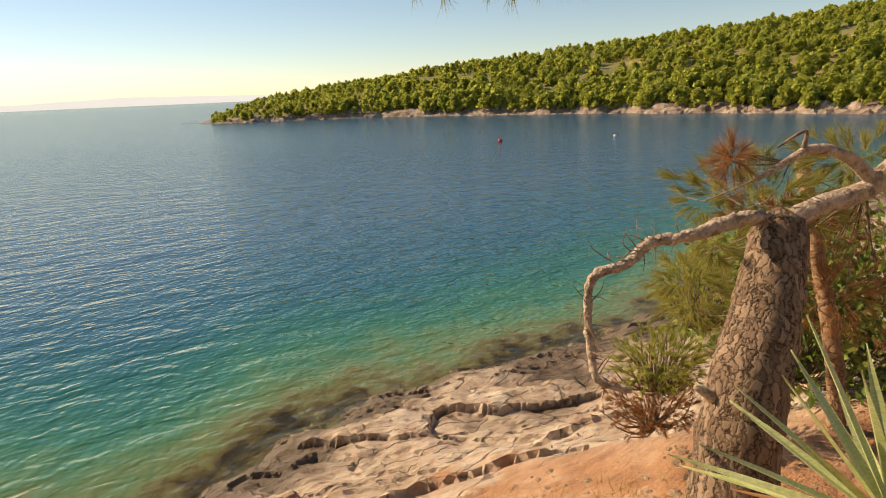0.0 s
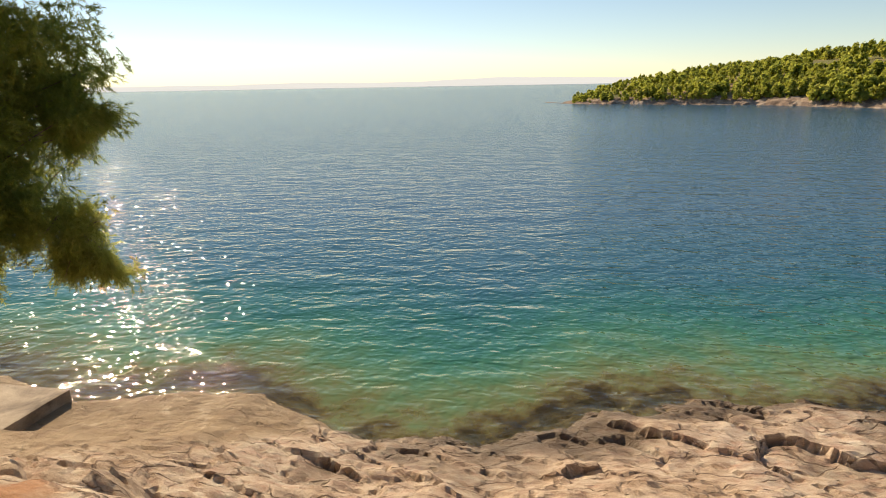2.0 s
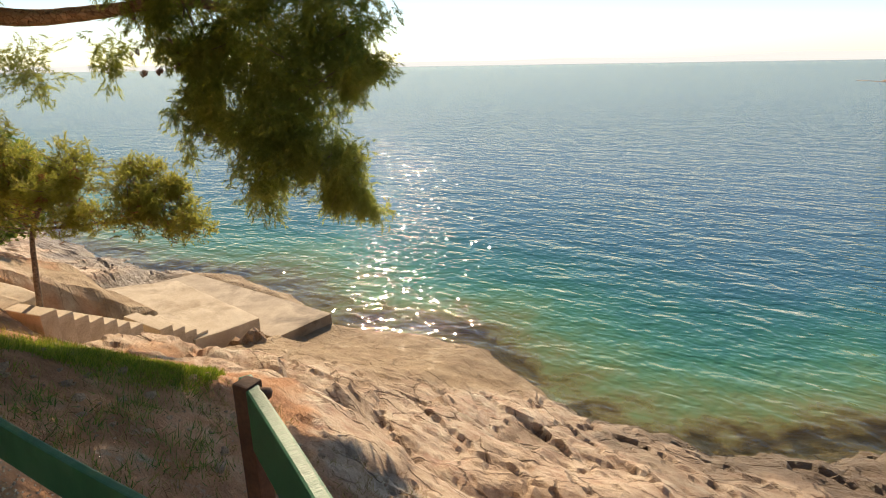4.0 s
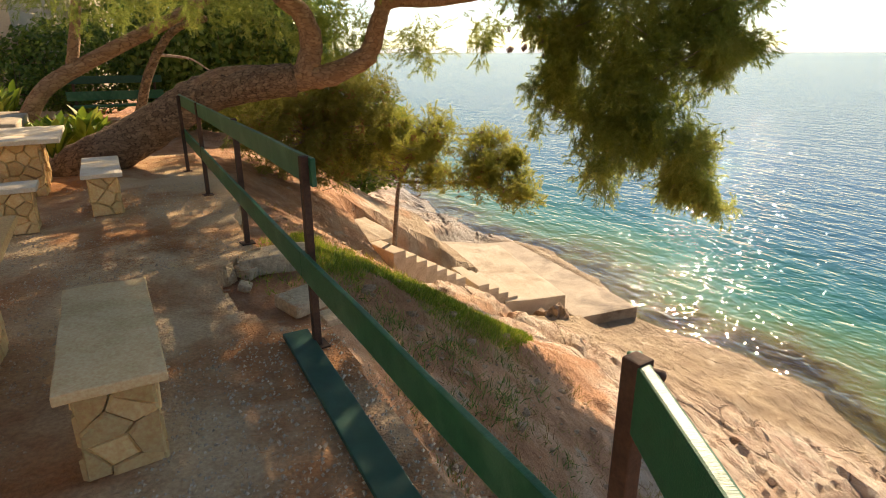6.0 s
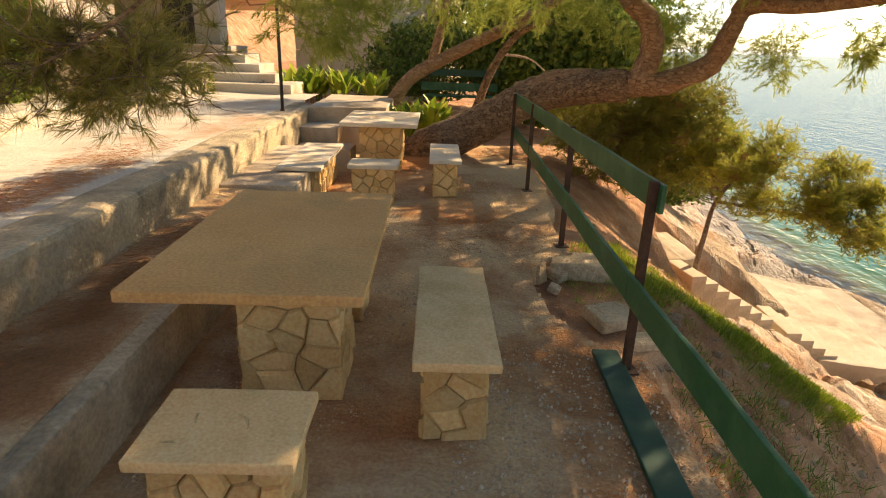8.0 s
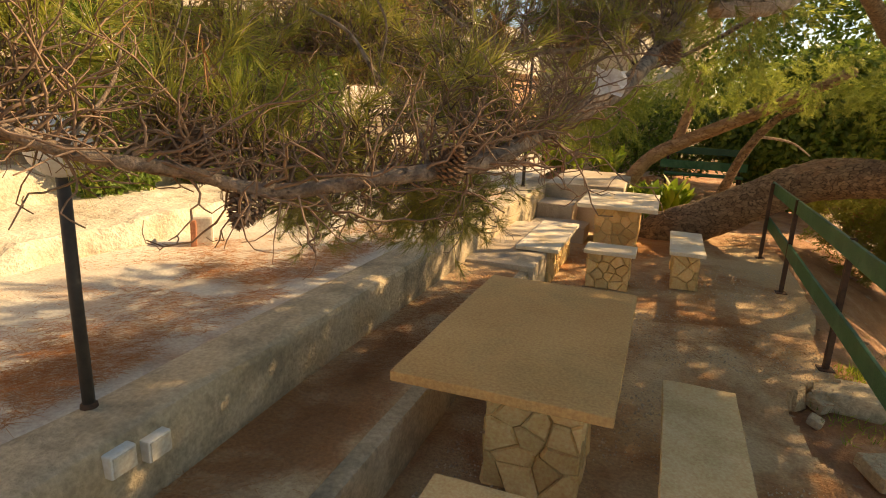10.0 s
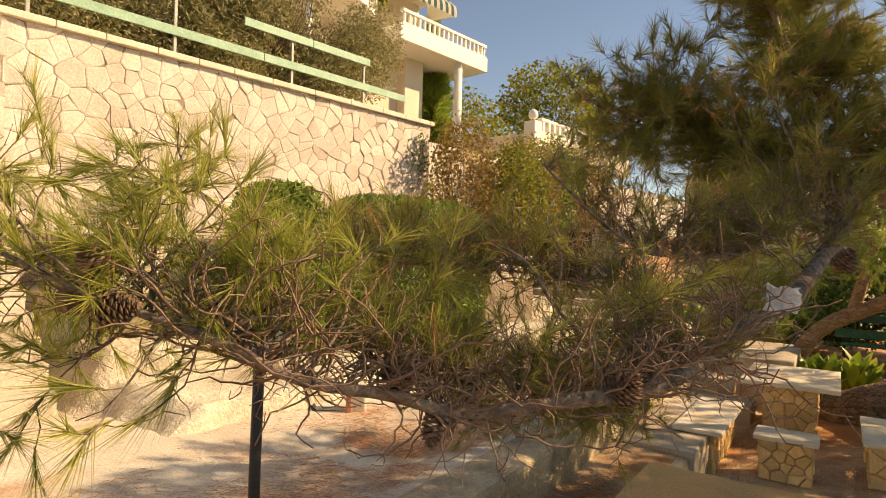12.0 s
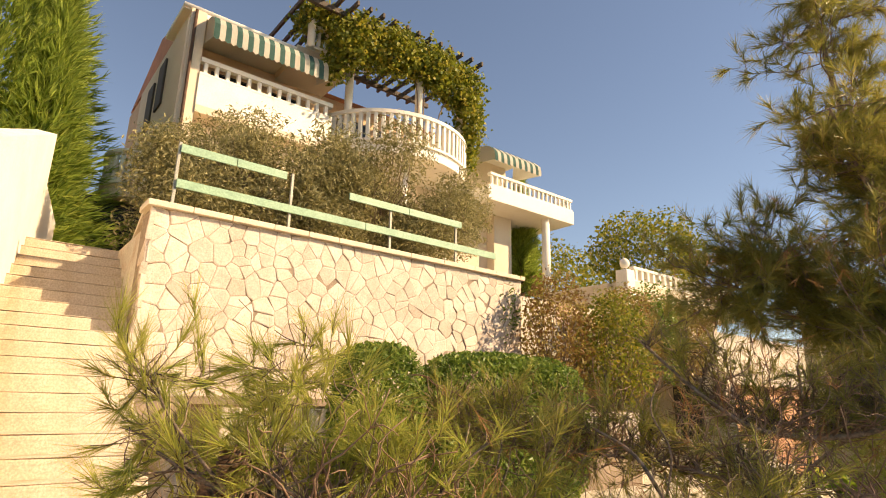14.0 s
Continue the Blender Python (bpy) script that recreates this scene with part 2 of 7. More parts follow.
    pad = smooth01(8.6, 9.2, x) * smooth01(12.2, 11.6, x) * smooth01(10.0, 10.8, y) * smooth01(18.0, 17.0, y)
    z = z * (1 - pad) + np.minimum(z, -4.55) * pad
    return z, s, rock, slab


def land_at(x, y):
    return float(land(np.array([float(x)]), np.array([float(y)]))[0][0])


# ---- materials ----
M = {}
M["concrete"] = surf("old_concrete", (0.46, 0.36, 0.25), (0.64, 0.53, 0.40), 1.1, 60, 0.9, 0.5, 0.012, stain=(0.36, 0.27, 0.18), stain_scale=0.9)
M["terrace"] = surf("terrace_concrete", (0.53, 0.335, 0.175), (0.70, 0.495, 0.29), 0.9, 45, 0.92, 0.9, 0.025, stain=(0.40, 0.18, 0.072), stain_scale=0.8, stain_from=0.44)
M["upper"] = surf("upper_paving_concrete", (0.48, 0.42, 0.33), (0.66, 0.59, 0.48), 0.9, 50, 0.92, 0.6, 0.012, stain=(0.44, 0.28, 0.18), stain_scale=0.75)
M["roughcast"] = surf("roughcast_wall", (0.44, 0.33, 0.20), (0.62, 0.49, 0.33), 3.0, 38, 0.95, 0.7, 0.025, stain=(0.26, 0.21, 0.14), stain_scale=1.1)
M["wet_concrete"] = surf("sea_worn_concrete", (0.26, 0.19, 0.125), (0.46, 0.36, 0.25), 1.4, 50, 0.75, 0.5, 0.012, stain=(0.13, 0.085, 0.05), stain_scale=0.9)
M["roughcast_pale"] = surf("pale_rough_bank", (0.46, 0.39, 0.28), (0.66, 0.58, 0.45), 2.2, 34, 0.95, 0.7, 0.028, stain=(0.40, 0.32, 0.22), stain_scale=1.6)
M["boulder"] = surf("boulder_rock", (0.30, 0.19, 0.115), (0.52, 0.36, 0.235), 2.5, 30, 0.9, 1.0, 0.05, stain=(0.20, 0.13, 0.08), stain_scale=3.0)
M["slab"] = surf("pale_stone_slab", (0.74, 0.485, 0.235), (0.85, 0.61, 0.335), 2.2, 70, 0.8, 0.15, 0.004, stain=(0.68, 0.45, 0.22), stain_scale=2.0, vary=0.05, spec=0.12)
# paler copy of the bench slab, the sun's whitening is in its colour
M["sunlit_slab"] = surf("sunlit_stone_slab", (0.70, 0.585, 0.43), (0.82, 0.72, 0.57), 2.2, 70, 0.8, 0.15, 0.004, stain=(0.62, 0.47, 0.30), stain_scale=2.0, vary=0.05, spec=0.12)
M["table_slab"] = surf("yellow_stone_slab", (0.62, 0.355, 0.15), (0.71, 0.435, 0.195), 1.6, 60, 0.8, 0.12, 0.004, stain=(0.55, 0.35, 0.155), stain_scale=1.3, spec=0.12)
M["stone"] = surf("cladding_stone", (0.74, 0.445, 0.18), (0.87, 0.60, 0.30), 5.0, 50, 0.85, 0.5, 0.012, vary=0.28)
M["mortar"] = surf("mortar", (0.54, 0.37, 0.18), (0.66, 0.47, 0.245), 8, 60, 0.95, 0.6, 0.01)
M["wall_stone"] = surf("pale_wall_stone", (0.54, 0.43, 0.345), (0.70, 0.59, 0.49), 3.0, 45, 0.85, 0.45, 0.012, vary=0.18)
M["wall_mortar"] = surf("wall_mortar", (0.24, 0.175, 0.125), (0.34, 0.26, 0.19), 6, 60, 0.95, 0.5, 0.01)
M["coping"] = surf("coping_stone", (0.60, 0.50, 0.37), (0.72, 0.63, 0.48), 3, 50, 0.8, 0.3, 0.006)
M["green"] = surf("worn_green_paint", (0.010, 0.085, 0.036), (0.016, 0.125, 0.052), 2.5, 45, 0.42, 0.25, 0.004, stretch=(6, 1, 6), stain=(0.05, 0.16, 0.08), stain_scale=3.0)
M["green_light"] = surf("faded_green_paint", (0.20, 0.34, 0.22), (0.30, 0.46, 0.31), 2.5, 45, 0.5, 0.2, 0.004)
M["green_dark"] = surf("dark_green_paint", (0.006, 0.050, 0.032), (0.010, 0.075, 0.046), 2.5, 45, 0.45, 0.25, 0.004, stretch=(6, 1, 6))
M["iron"] = surf("rusty_iron", (0.055, 0.028, 0.017), (0.12, 0.065, 0.04), 9, 80, 0.75, 0.4, 0.004, metal=0.3)
M["grey_post"] = surf("galvanised_post", (0.25, 0.24, 0.20), (0.40, 0.38, 0.32), 6, 60, 0.6, 0.2, 0.003, metal=0.4)
M["bark"] = None
M["plaster"] = surf("cream_plaster", (0.62, 0.50, 0.36), (0.72, 0.60, 0.45), 0.7, 40, 0.9, 0.2, 0.006)
M["plaster_warm"] = surf("warm_plaster", (0.55, 0.36, 0.22), (0.62, 0.43, 0.28), 0.7, 40, 0.9, 0.2, 0.006)
M["white"] = surf("white_paint", (0.74, 0.68, 0.57), (0.82, 0.77, 0.67), 1.5, 50, 0.75, 0.15, 0.004)
M["tile"] = surf("roof_tile", (0.36, 0.13, 0.07), (0.50, 0.22, 0.12), 4, 50, 0.85, 0.3, 0.01, vary=0.2)
# dark pole and door colour, also the painted shade below the balcony
M["dark"] = surf("dark_paint_and_shade", (0.030, 0.026, 0.022), (0.055, 0.048, 0.04), 2, 30, 0.6, 0.1, 0.004)
M["wood"] = surf("weathered_timber", (0.055, 0.042, 0.032), (0.10, 0.075, 0.055), 4, 50, 0.8, 0.4, 0.006, stretch=(1, 8, 8))
M["paper"] = surf("weathered_paper", (0.62, 0.58, 0.51), (0.76, 0.72, 0.65), 20, 120, 0.9, 0.1, 0.001)
M["cloth_white"] = surf("awning_cloth_cream", (0.66, 0.62, 0.52), (0.74, 0.70, 0.60), 2, 60, 0.9, 0.1, 0.002)
M["cloth_green"] = surf("awning_cloth_green", (0.05, 0.13, 0.11), (0.08, 0.18, 0.15), 2, 60, 0.9, 0.1, 0.002)
M["steps"] = surf("stair_concrete", (0.47, 0.38, 0.285), (0.60, 0.50, 0.39), 1.4, 45, 0.9, 0.4, 0.01, stain=(0.40, 0.29, 0.18), stain_scale=0.8)


def bark_mat(name, dark, mid, light, scale=7.0, plates=14.0, grain=(1, 1, 0.42)):
    """Jagged plates of bark with dark gaps, each plate of its own shade."""
    m, nt, p = nodes_of(name)
    tc = nt.nodes.new("ShaderNodeTexCoord")
    co = tc.outputs["Object"]
    for sc, amp in ((scale * 0.6, 0.09), (plates * 1.6, 0.035)):
        wob = nt.nodes.new("ShaderNodeTexNoise")
        wob.inputs["Scale"].default_value = sc
        wob.inputs["Detail"].default_value = 3
        nt.links.new(tc.outputs["Object"], wob.inputs["Vector"])
        add = nt.nodes.new("ShaderNodeVectorMath")
        add.operation = "MULTIPLY_ADD"
        nt.links.new(wob.outputs["Color"], add.inputs[0])
        add.inputs[1].default_value = (amp, amp, amp)
        nt.links.new(co, add.inputs[2])
        co = add.outputs[0]
    mp = nt.nodes.new("ShaderNodeMapping")
    mp.inputs["Scale"].default_value = grain
    nt.links.new(co, mp.inputs[0])
    edge, cell = nt.nodes.new("ShaderNodeTexVoronoi"), nt.nodes.new("ShaderNodeTexVoronoi")
    edge.feature = "DISTANCE_TO_EDGE"
    for vo in (edge, cell):
        vo.inputs["Scale"].default_value = plates
        nt.links.new(mp.outputs[0], vo.inputs["Vector"])
    brk = nt.nodes.new("ShaderNodeMath")
    brk.operation = "MULTIPLY_ADD"
    nt.links.new(tex_noise(nt, scale * 1.6, 4, 0.7), brk.inputs[0])
    brk.inputs[1].default_value = 0.30
    nt.links.new(edge.outputs["Distance"], brk.inputs[2])
    crack = ramp(nt, brk.outputs[0], ((0.14, (0, 0, 0)), (0.20, (0.75, 0.75, 0.75)), (0.34, (1, 1, 1))))
    n = tex_noise(nt, scale * 3, 6, 0.7)
    shade = mix_col(nt, 0.5, cell.outputs["Color"], n)
    col = mix_col(nt, crack, dark, ramp(nt, shade, ((0.30, mid), (0.66, light))))
    nt.links.new(col, p.inputs["Base Color"])
    p.inputs["Roughness"].default_value = 0.92
    p.inputs["Specular IOR Level"].default_value = 0.2
    ad = nt.nodes.new("ShaderNodeMath")
    ad.operation = "MULTIPLY_ADD"
    nt.links.new(n, ad.inputs[0])
    ad.inputs[1].default_value = 0.5
    nt.links.new(crack, ad.inputs[2])
    add_bump(nt, p, ad.outputs[0], 0.9, 0.014)
    return m


M["bark"] = bark_mat("pine_bark", (0.075, 0.046, 0.028), (0.20, 0.122, 0.072), (0.36, 0.235, 0.145), 9, 27, (0.38, 1, 0.8))
M["bark_grey"] = bark_mat("grey_pine_bark", (0.085, 0.052, 0.034), (0.19, 0.120, 0.078), (0.36, 0.25, 0.17), 15, 34, (1, 1, 0.21))
M["bark_red"] = bark_mat("red_pine_bark", (0.20, 0.108, 0.060), (0.30, 0.17, 0.095), (0.42, 0.265, 0.16), 9, 24, (0.3, 1, 0.7))
M["twig"] = surf("pine_twig_bark", (0.13, 0.088, 0.062), (0.37, 0.27, 0.19), 30, 160, 0.9, 0.8, 0.006, stain=(0.06, 0.04, 0.028), stain_scale=40)
M["limb"] = surf("pale_limb_bark", (0.42, 0.29, 0.20), (0.70, 0.54, 0.42), 26, 90, 0.9, 1.0, 0.016, stain=(0.22, 0.14, 0.095), stain_scale=18)
M["needle"] = leaf_mat("pine_needles", ((0.0, (0.155, 0.175, 0.042)), (0.40, (0.29, 0.285, 0.066)), (0.66, (0.40, 0.355, 0.095)), (0.84, (0.45, 0.33, 0.115)), (1.0, (0.40, 0.21, 0.085))), 0.4, 0.5, 4.0)
M["dead_twig"] = surf("dead_twig_bark", (0.17, 0.098, 0.060), (0.34, 0.22, 0.145), 14, 90, 0.9, 0.4, 0.003)
M["needle_far"] = leaf_mat("pine_crown_needles", ((0.0, (0.164, 0.219, 0.048)), (0.5, (0.328, 0.378, 0.085)), (0.85, (0.501, 0.477, 0.127)), (1.0, (0.425, 0.289, 0.116))), 0.5, 0.70, 1.7)
M["needle_young"] = leaf_mat("young_pine_needles", ((0.0, (0.215, 0.241, 0.044)), (0.5, (0.381, 0.381, 0.076)), (0.88, (0.514, 0.448, 0.120)), (1.0, (0.414, 0.265, 0.120))), 0.5, 0.65, 1.9)
# needles darkened for the thicket, with the big pine's shade in the colour
M["needle_shaded"] = leaf_mat("shaded_thicket_needles", ((0.0, (0.138, 0.157, 0.033)), (0.5, (0.263, 0.263, 0.058)), (0.85, (0.364, 0.314, 0.086)), (1.0, (0.302, 0.176, 0.072))), 0.5, 0.62, 1.9)
# lighter needles for sunlit tips and shrubs: young growth plus sun in the colour
M["needle_sunlit"] = leaf_mat("sunny_tip_needles", ((0.0, (0.20, 0.27, 0.05)), (0.5, (0.40, 0.41, 0.09)), (0.9, (0.56, 0.48, 0.13)), (1.0, (0.44, 0.28, 0.11))), 0.4, 0.5, 4.0)
M["litter"] = leaf_mat("fallen_needle_litter", ((0.0, (0.38, 0.145, 0.05)), (1.0, (0.55, 0.26, 0.11))), 0.8, 0.2)
M["conifer"] = leaf_mat("conifer_sprays", ((0.0, (0.143, 0.208, 0.039)), (0.5, (0.286, 0.377, 0.072)), (1.0, (0.468, 0.520, 0.117))), 0.6, 0.5)
M["needle_dry"] = leaf_mat("dry_needles", ((0.0, (0.26, 0.11, 0.04)), (1.0, (0.42, 0.22, 0.095))), 0.7, 0.3)
M["wood_far"] = leaf_mat("hillside_foliage", ((0.0, (0.29, 0.33, 0.06)), (0.35, (0.41, 0.44, 0.085)), (0.7, (0.49, 0.49, 0.10)), (1.0, (0.58, 0.51, 0.14))), 0.7, 0.72, True)
M["olive"] = leaf_mat("olive_leaves", ((0.0, (0.17, 0.155, 0.06)), (0.6, (0.34, 0.30, 0.13)), (1.0, (0.52, 0.46, 0.25))), 0.5, 0.4)
M["vine"] = leaf_mat("vine_leaves", ((0.0, (0.10, 0.13, 0.018)), (0.6, (0.24, 0.26, 0.035)), (1.0, (0.42, 0.34, 0.06))), 0.5, 0.4)
M["hedge"] = leaf_mat("hedge_leaves", ((0.0, (0.08, 0.14, 0.025)), (0.7, (0.19, 0.28, 0.055)), (1.0, (0.34, 0.38, 0.09))), 0.4, 0.4)
M["broad"] = leaf_mat("broad_leaves", ((0.0, (0.12, 0.20, 0.025)), (0.7, (0.28, 0.38, 0.05)), (1.0, (0.46, 0.46, 0.09))), 0.45, 0.45)
M["grass"] = leaf_mat("grass_blades", ((0.0, (0.12, 0.20, 0.02)), (0.6, (0.28, 0.37, 0.035)), (1.0, (0.52, 0.46, 0.10))), 0.55, 0.35)
M["dry_shrub"] = leaf_mat("dry_shrub_leaves", ((0.0, (0.24, 0.115, 0.045)), (0.6, (0.34, 0.23, 0.07)), (1.0, (0.46, 0.39, 0.12))), 0.6, 0.3)
M["agave"] = surf("sword_leaf_green", (0.38, 0.41, 0.15), (0.56, 0.56, 0.27), 3, 50, 0.5, 0.15, 0.003, stretch=(1, 1, 6))
M["cone"] = surf("pine_cone_scale", (0.19, 0.105, 0.066), (0.38, 0.235, 0.15), 20, 120, 0.8, 0.5, 0.003, vary=0.3, island=True)
M["cone_tip"] = surf("pine_cone_scale_tip", (0.22, 0.16, 0.11), (0.34, 0.26, 0.19), 20, 120, 0.8, 0.5, 0.003)


def ground_mat():
    """Rock, red earth, and the dark and weedy band at the water's edge, laid out by masks in the mesh."""
    m, nt, p = nodes_of("coast_ground")
    tc = nt.nodes.new("ShaderNodeTexCoord")
    big = tex_noise(nt, 0.9, 6, 0.62)
    mid = tex_noise(nt, 5.5, 6, 0.68, (1.0, 0.45, 1.0))
    fine = tex_noise(nt, 55, 4, 0.65)
    rock = ramp(nt, big, ((0.30, (0.49, 0.35, 0.24)), (0.55, (0.62, 0.475, 0.35)), (0.75, (0.71, 0.585, 0.46))))
    rock = mix_col(nt, 0.75, rock, ramp(nt, mid, ((0.30, (0.25, 0.23, 0.21)), (0.62, (0.62, 0.62, 0.62)))), "OVERLAY")
    vo = nt.nodes.new("ShaderNodeTexVoronoi")
    vo.feature = "DISTANCE_TO_EDGE"
    vo.inputs["Scale"].default_value = 1.5
    wv = nt.nodes.new("ShaderNodeTexNoise")
    wv.inputs["Scale"].default_value = 1.3
    wv.inputs["Detail"].default_value = 5
    nt.links.new(tc.outputs["Object"], wv.inputs["Vector"])
    wa = nt.nodes.new("ShaderNodeVectorMath")
    wa.operation = "MULTIPLY_ADD"
    nt.links.new(wv.outputs["Color"], wa.inputs[0])
    wa.inputs[1].default_value = (0.55, 0.55, 0.3)
    nt.links.new(tc.outputs["Object"], wa.inputs[2])
    wm = nt.nodes.new("ShaderNodeMapping")
    wm.inputs["Rotation"].default_value = (0, 0, 0.42)
    wm.inputs["Scale"].default_value = (1.5, 0.55, 0.6)
    nt.links.new(wa.outputs[0], wm.inputs[0])
    nt.links.new(wm.outputs[0], vo.inputs["Vector"])
    some = nt.nodes.new("ShaderNodeMath")
    some.operation = "MULTIPLY_ADD"
    nt.links.new(tex_noise(nt, 2.3, 5, 0.7), some.inputs[0])
    some.inputs[1].default_value = 0.25
    nt.links.new(vo.outputs["Distance"], some.inputs[2])
    crack = ramp(nt, some.outputs[0], ((0.125, (0, 0, 0)), (0.150, (1, 1, 1))))
    rock = mix_col(nt, crack, (0.28, 0.19, 0.13), rock)
    earth = ramp(nt, tex_noise(nt, 1.7, 6, 0.65), ((0.30, (0.28, 0.125, 0.062)), (0.52, (0.49, 0.245, 0.125)), (0.72, (0.63, 0.41, 0.265))))
    earth = mix_col(nt, ramp(nt, tex_noise(nt, 2.6, 5, 0.7), ((0.60, (0, 0, 0)), (0.68, (1, 1, 1)))), earth, (0.46, 0.35, 0.25))
    attr = {}
    for a in ("earth", "wet", "weed", "slab"):
        n = nt.nodes.new("ShaderNodeAttribute")
        n.attribute_name = a
        attr[a] = n.outputs["Fac"]
    slab = ramp(nt, tex_noise(nt, 1.6, 6, 0.6, None, "Object", 0.8), ((0.35, (0.30, 0.20, 0.12)), (0.6, (0.44, 0.32, 0.20)), (0.7, (0.60, 0.47, 0.33))))
    col = mix_col(nt, attr["slab"], rock, slab)
    col = mix_col(nt, attr["earth"], col, earth)
    col = mix_col(nt, attr["wet"], col, (0.12, 0.078, 0.042))
    weed = ramp(nt, tex_noise(nt, 1.6, 6, 0.7), ((0.36, (0.36, 0.25, 0.08)), (0.5, (0.68, 0.50, 0.20)), (0.66, (0.78, 0.72, 0.44))))
    col = mix_col(nt, attr["weed"], col, weed)
    col = mix_col(nt, 0.4, col, ramp(nt, fine, ((0.3, (0.3, 0.3, 0.3)), (0.7, (0.7, 0.7, 0.7)))), "OVERLAY")
    nt.links.new(col, p.inputs["Base Color"])
    rg = mix_col(nt, attr["wet"], (0.9, 0.9, 0.9), (0.35, 0.35, 0.35))
    nt.links.new(rg, p.inputs["Roughness"])
    p.inputs["Specular IOR Level"].default_value = 0.3
    ad = nt.nodes.new("ShaderNodeMath")
    ad.operation = "MULTIPLY_ADD"
    nt.links.new(fine, ad.inputs[0])
    ad.inputs[1].default_value = 0.25
    nt.links.new(mid, ad.inputs[2])
    ac = nt.nodes.new("ShaderNodeMath")
    ac.operation = "MULTIPLY_ADD"
    nt.links.new(mix_col(nt, attr["earth"], crack, (1.0, 1.0, 1.0)), ac.inputs[0])
    ac.inputs[1].default_value = 0.35
    nt.links.new(ad.outputs[0], ac.inputs[2])
    add_bump(nt, p, ac.outputs[0], 1.0, 0.10)
    return m


def maths(nt, op, a, b, c=None):
    """A Math node over numbers and sockets."""
    n = nt.nodes.new("ShaderNodeMath")
    n.operation = op
    for k, v in enumerate((a, b, c)):
        if v is None:
            continue
        if isinstance(v, (int, float)):
            n.inputs[k].default_value = v
        else:
            nt.links.new(v, n.inputs[k])
    return n.outputs[0]


def grey(*stops):
    return tuple((p, (v, v, v)) for p, v in stops)


def water_mat():
    """Sea water: what lies under it shows near the shore, and its own blue takes over with depth."""
    m, nt, p = nodes_of("sea_water")
    at = nt.nodes.new("ShaderNodeAttribute")
    at.attribute_name = "depth"
    sw = nt.nodes.new("ShaderNodeAttribute")
    sw.attribute_name = "swell"
    patch = tex_noise(nt, 0.22, 4, 0.6)
    mott = tex_noise(nt, 1.1, 5, 0.65)
    sh = maths(nt, "MULTIPLY_ADD", patch, 0.20, at.outputs["Fac"])
    sh = maths(nt, "MULTIPLY_ADD", mott, 0.20, sh)
    sh = maths(nt, "SUBTRACT", sh, 0.205)
    body = ramp(nt, sh, ((0.0, (0.36, 0.25, 0.085)), (0.032, (0.27, 0.25, 0.10)), (0.072, (0.155, 0.22, 0.095)), (0.12, (0.092, 0.205, 0.105)), (0.19, (0.038, 0.170, 0.115)), (0.28, (0.021, 0.135, 0.130)), (0.43, (0.025, 0.115, 0.165)), (1.0, (0.048, 0.125, 0.195))))
    cover = ramp(nt, sh, grey((0.0, 0.05), (0.025, 0.38), (0.06, 0.76), (0.10, 0.95), (0.15, 1.0)))
    tint = ramp(nt, sh, ((0.0, (0.97, 0.98, 0.93)), (0.25, (0.62, 0.86, 0.66))))
    clear = nt.nodes.new("ShaderNodeBsdfTransparent")
    nt.links.new(tint, clear.inputs[0])
    deep = nt.nodes.new("ShaderNodeBsdfDiffuse")
    nt.links.new(body, deep.inputs[0])
    under = nt.nodes.new("ShaderNodeMixShader")
    nt.links.new(cover, under.inputs[0])
    nt.links.new(clear.outputs[0], under.inputs[1])
    nt.links.new(deep.outputs[0], under.inputs[2])
    # wavelets in metres: long ripples along the shore, short chop, fine crinkles
    far = ramp(nt, sw.outputs["Fac"], grey((0.0, 1.0), (0.25, 0.8), (1.0, 0.55)))
    hh = maths(nt, "MULTIPLY", tex_noise(nt, 0.8, 2, 0.5, (1.0, 0.42, 1.0), "Object", 0.5), 0.17)
    hh = maths(nt, "MULTIPLY_ADD", tex_noise(nt, 2.5, 1, 0.5, (1.0, 0.6, 1.0), "Object", 0.6), 0.088, hh)
    hh = maths(nt, "MULTIPLY_ADD", tex_noise(nt, 7.2, 0, 0.5, (1.0, 0.8, 1.0), "Object", 0.3), 0.0215, hh)
    b = nt.nodes.new("ShaderNodeBump")
    b.inputs["Distance"].default_value = 1.0
    shoal = ramp(nt, at.outputs["Fac"], grey((0.0, 0.75), (0.10, 1.0)))
    nt.links.new(maths(nt, "MULTIPLY", far, shoal), b.inputs["Strength"])
    nt.links.new(hh, b.inputs["Height"])
    gl = nt.nodes.new("ShaderNodeBsdfGlossy")
    gl.distribution = "BECKMANN"
    nt.links.new(ramp(nt, sw.outputs["Fac"], grey((0.0, 0.065), (0.2, 0.095), (1.0, 0.15))), gl.inputs["Roughness"])
    fr = nt.nodes.new("ShaderNodeFresnel")
    fr.inputs["IOR"].default_value = 1.33
    for sock in (gl.inputs["Normal"], deep.inputs["Normal"], fr.inputs["Normal"]):
        nt.links.new(b.outputs[0], sock)
    # a ruffled sea mirrors less at a low angle than a flat one
    less = maths(nt, "MULTIPLY", fr.outputs[0], ramp(nt, sw.outputs["Fac"], grey((0.0, 0.9), (0.12, 0.9), (0.5, 0.78), (1.0, 0.74))))
    mix = nt.nodes.new("ShaderNodeMixShader")
    nt.links.new(less, mix.inputs[0])
    nt.links.new(under.outputs[0], mix.inputs[1])
    nt.links.new(gl.outputs[0], mix.inputs[2])
    nt.links.new(mix.outputs[0], nt.nodes["Material Output"].inputs[0])
    return m


M["ground"] = ground_mat()
M["water"] = water_mat()


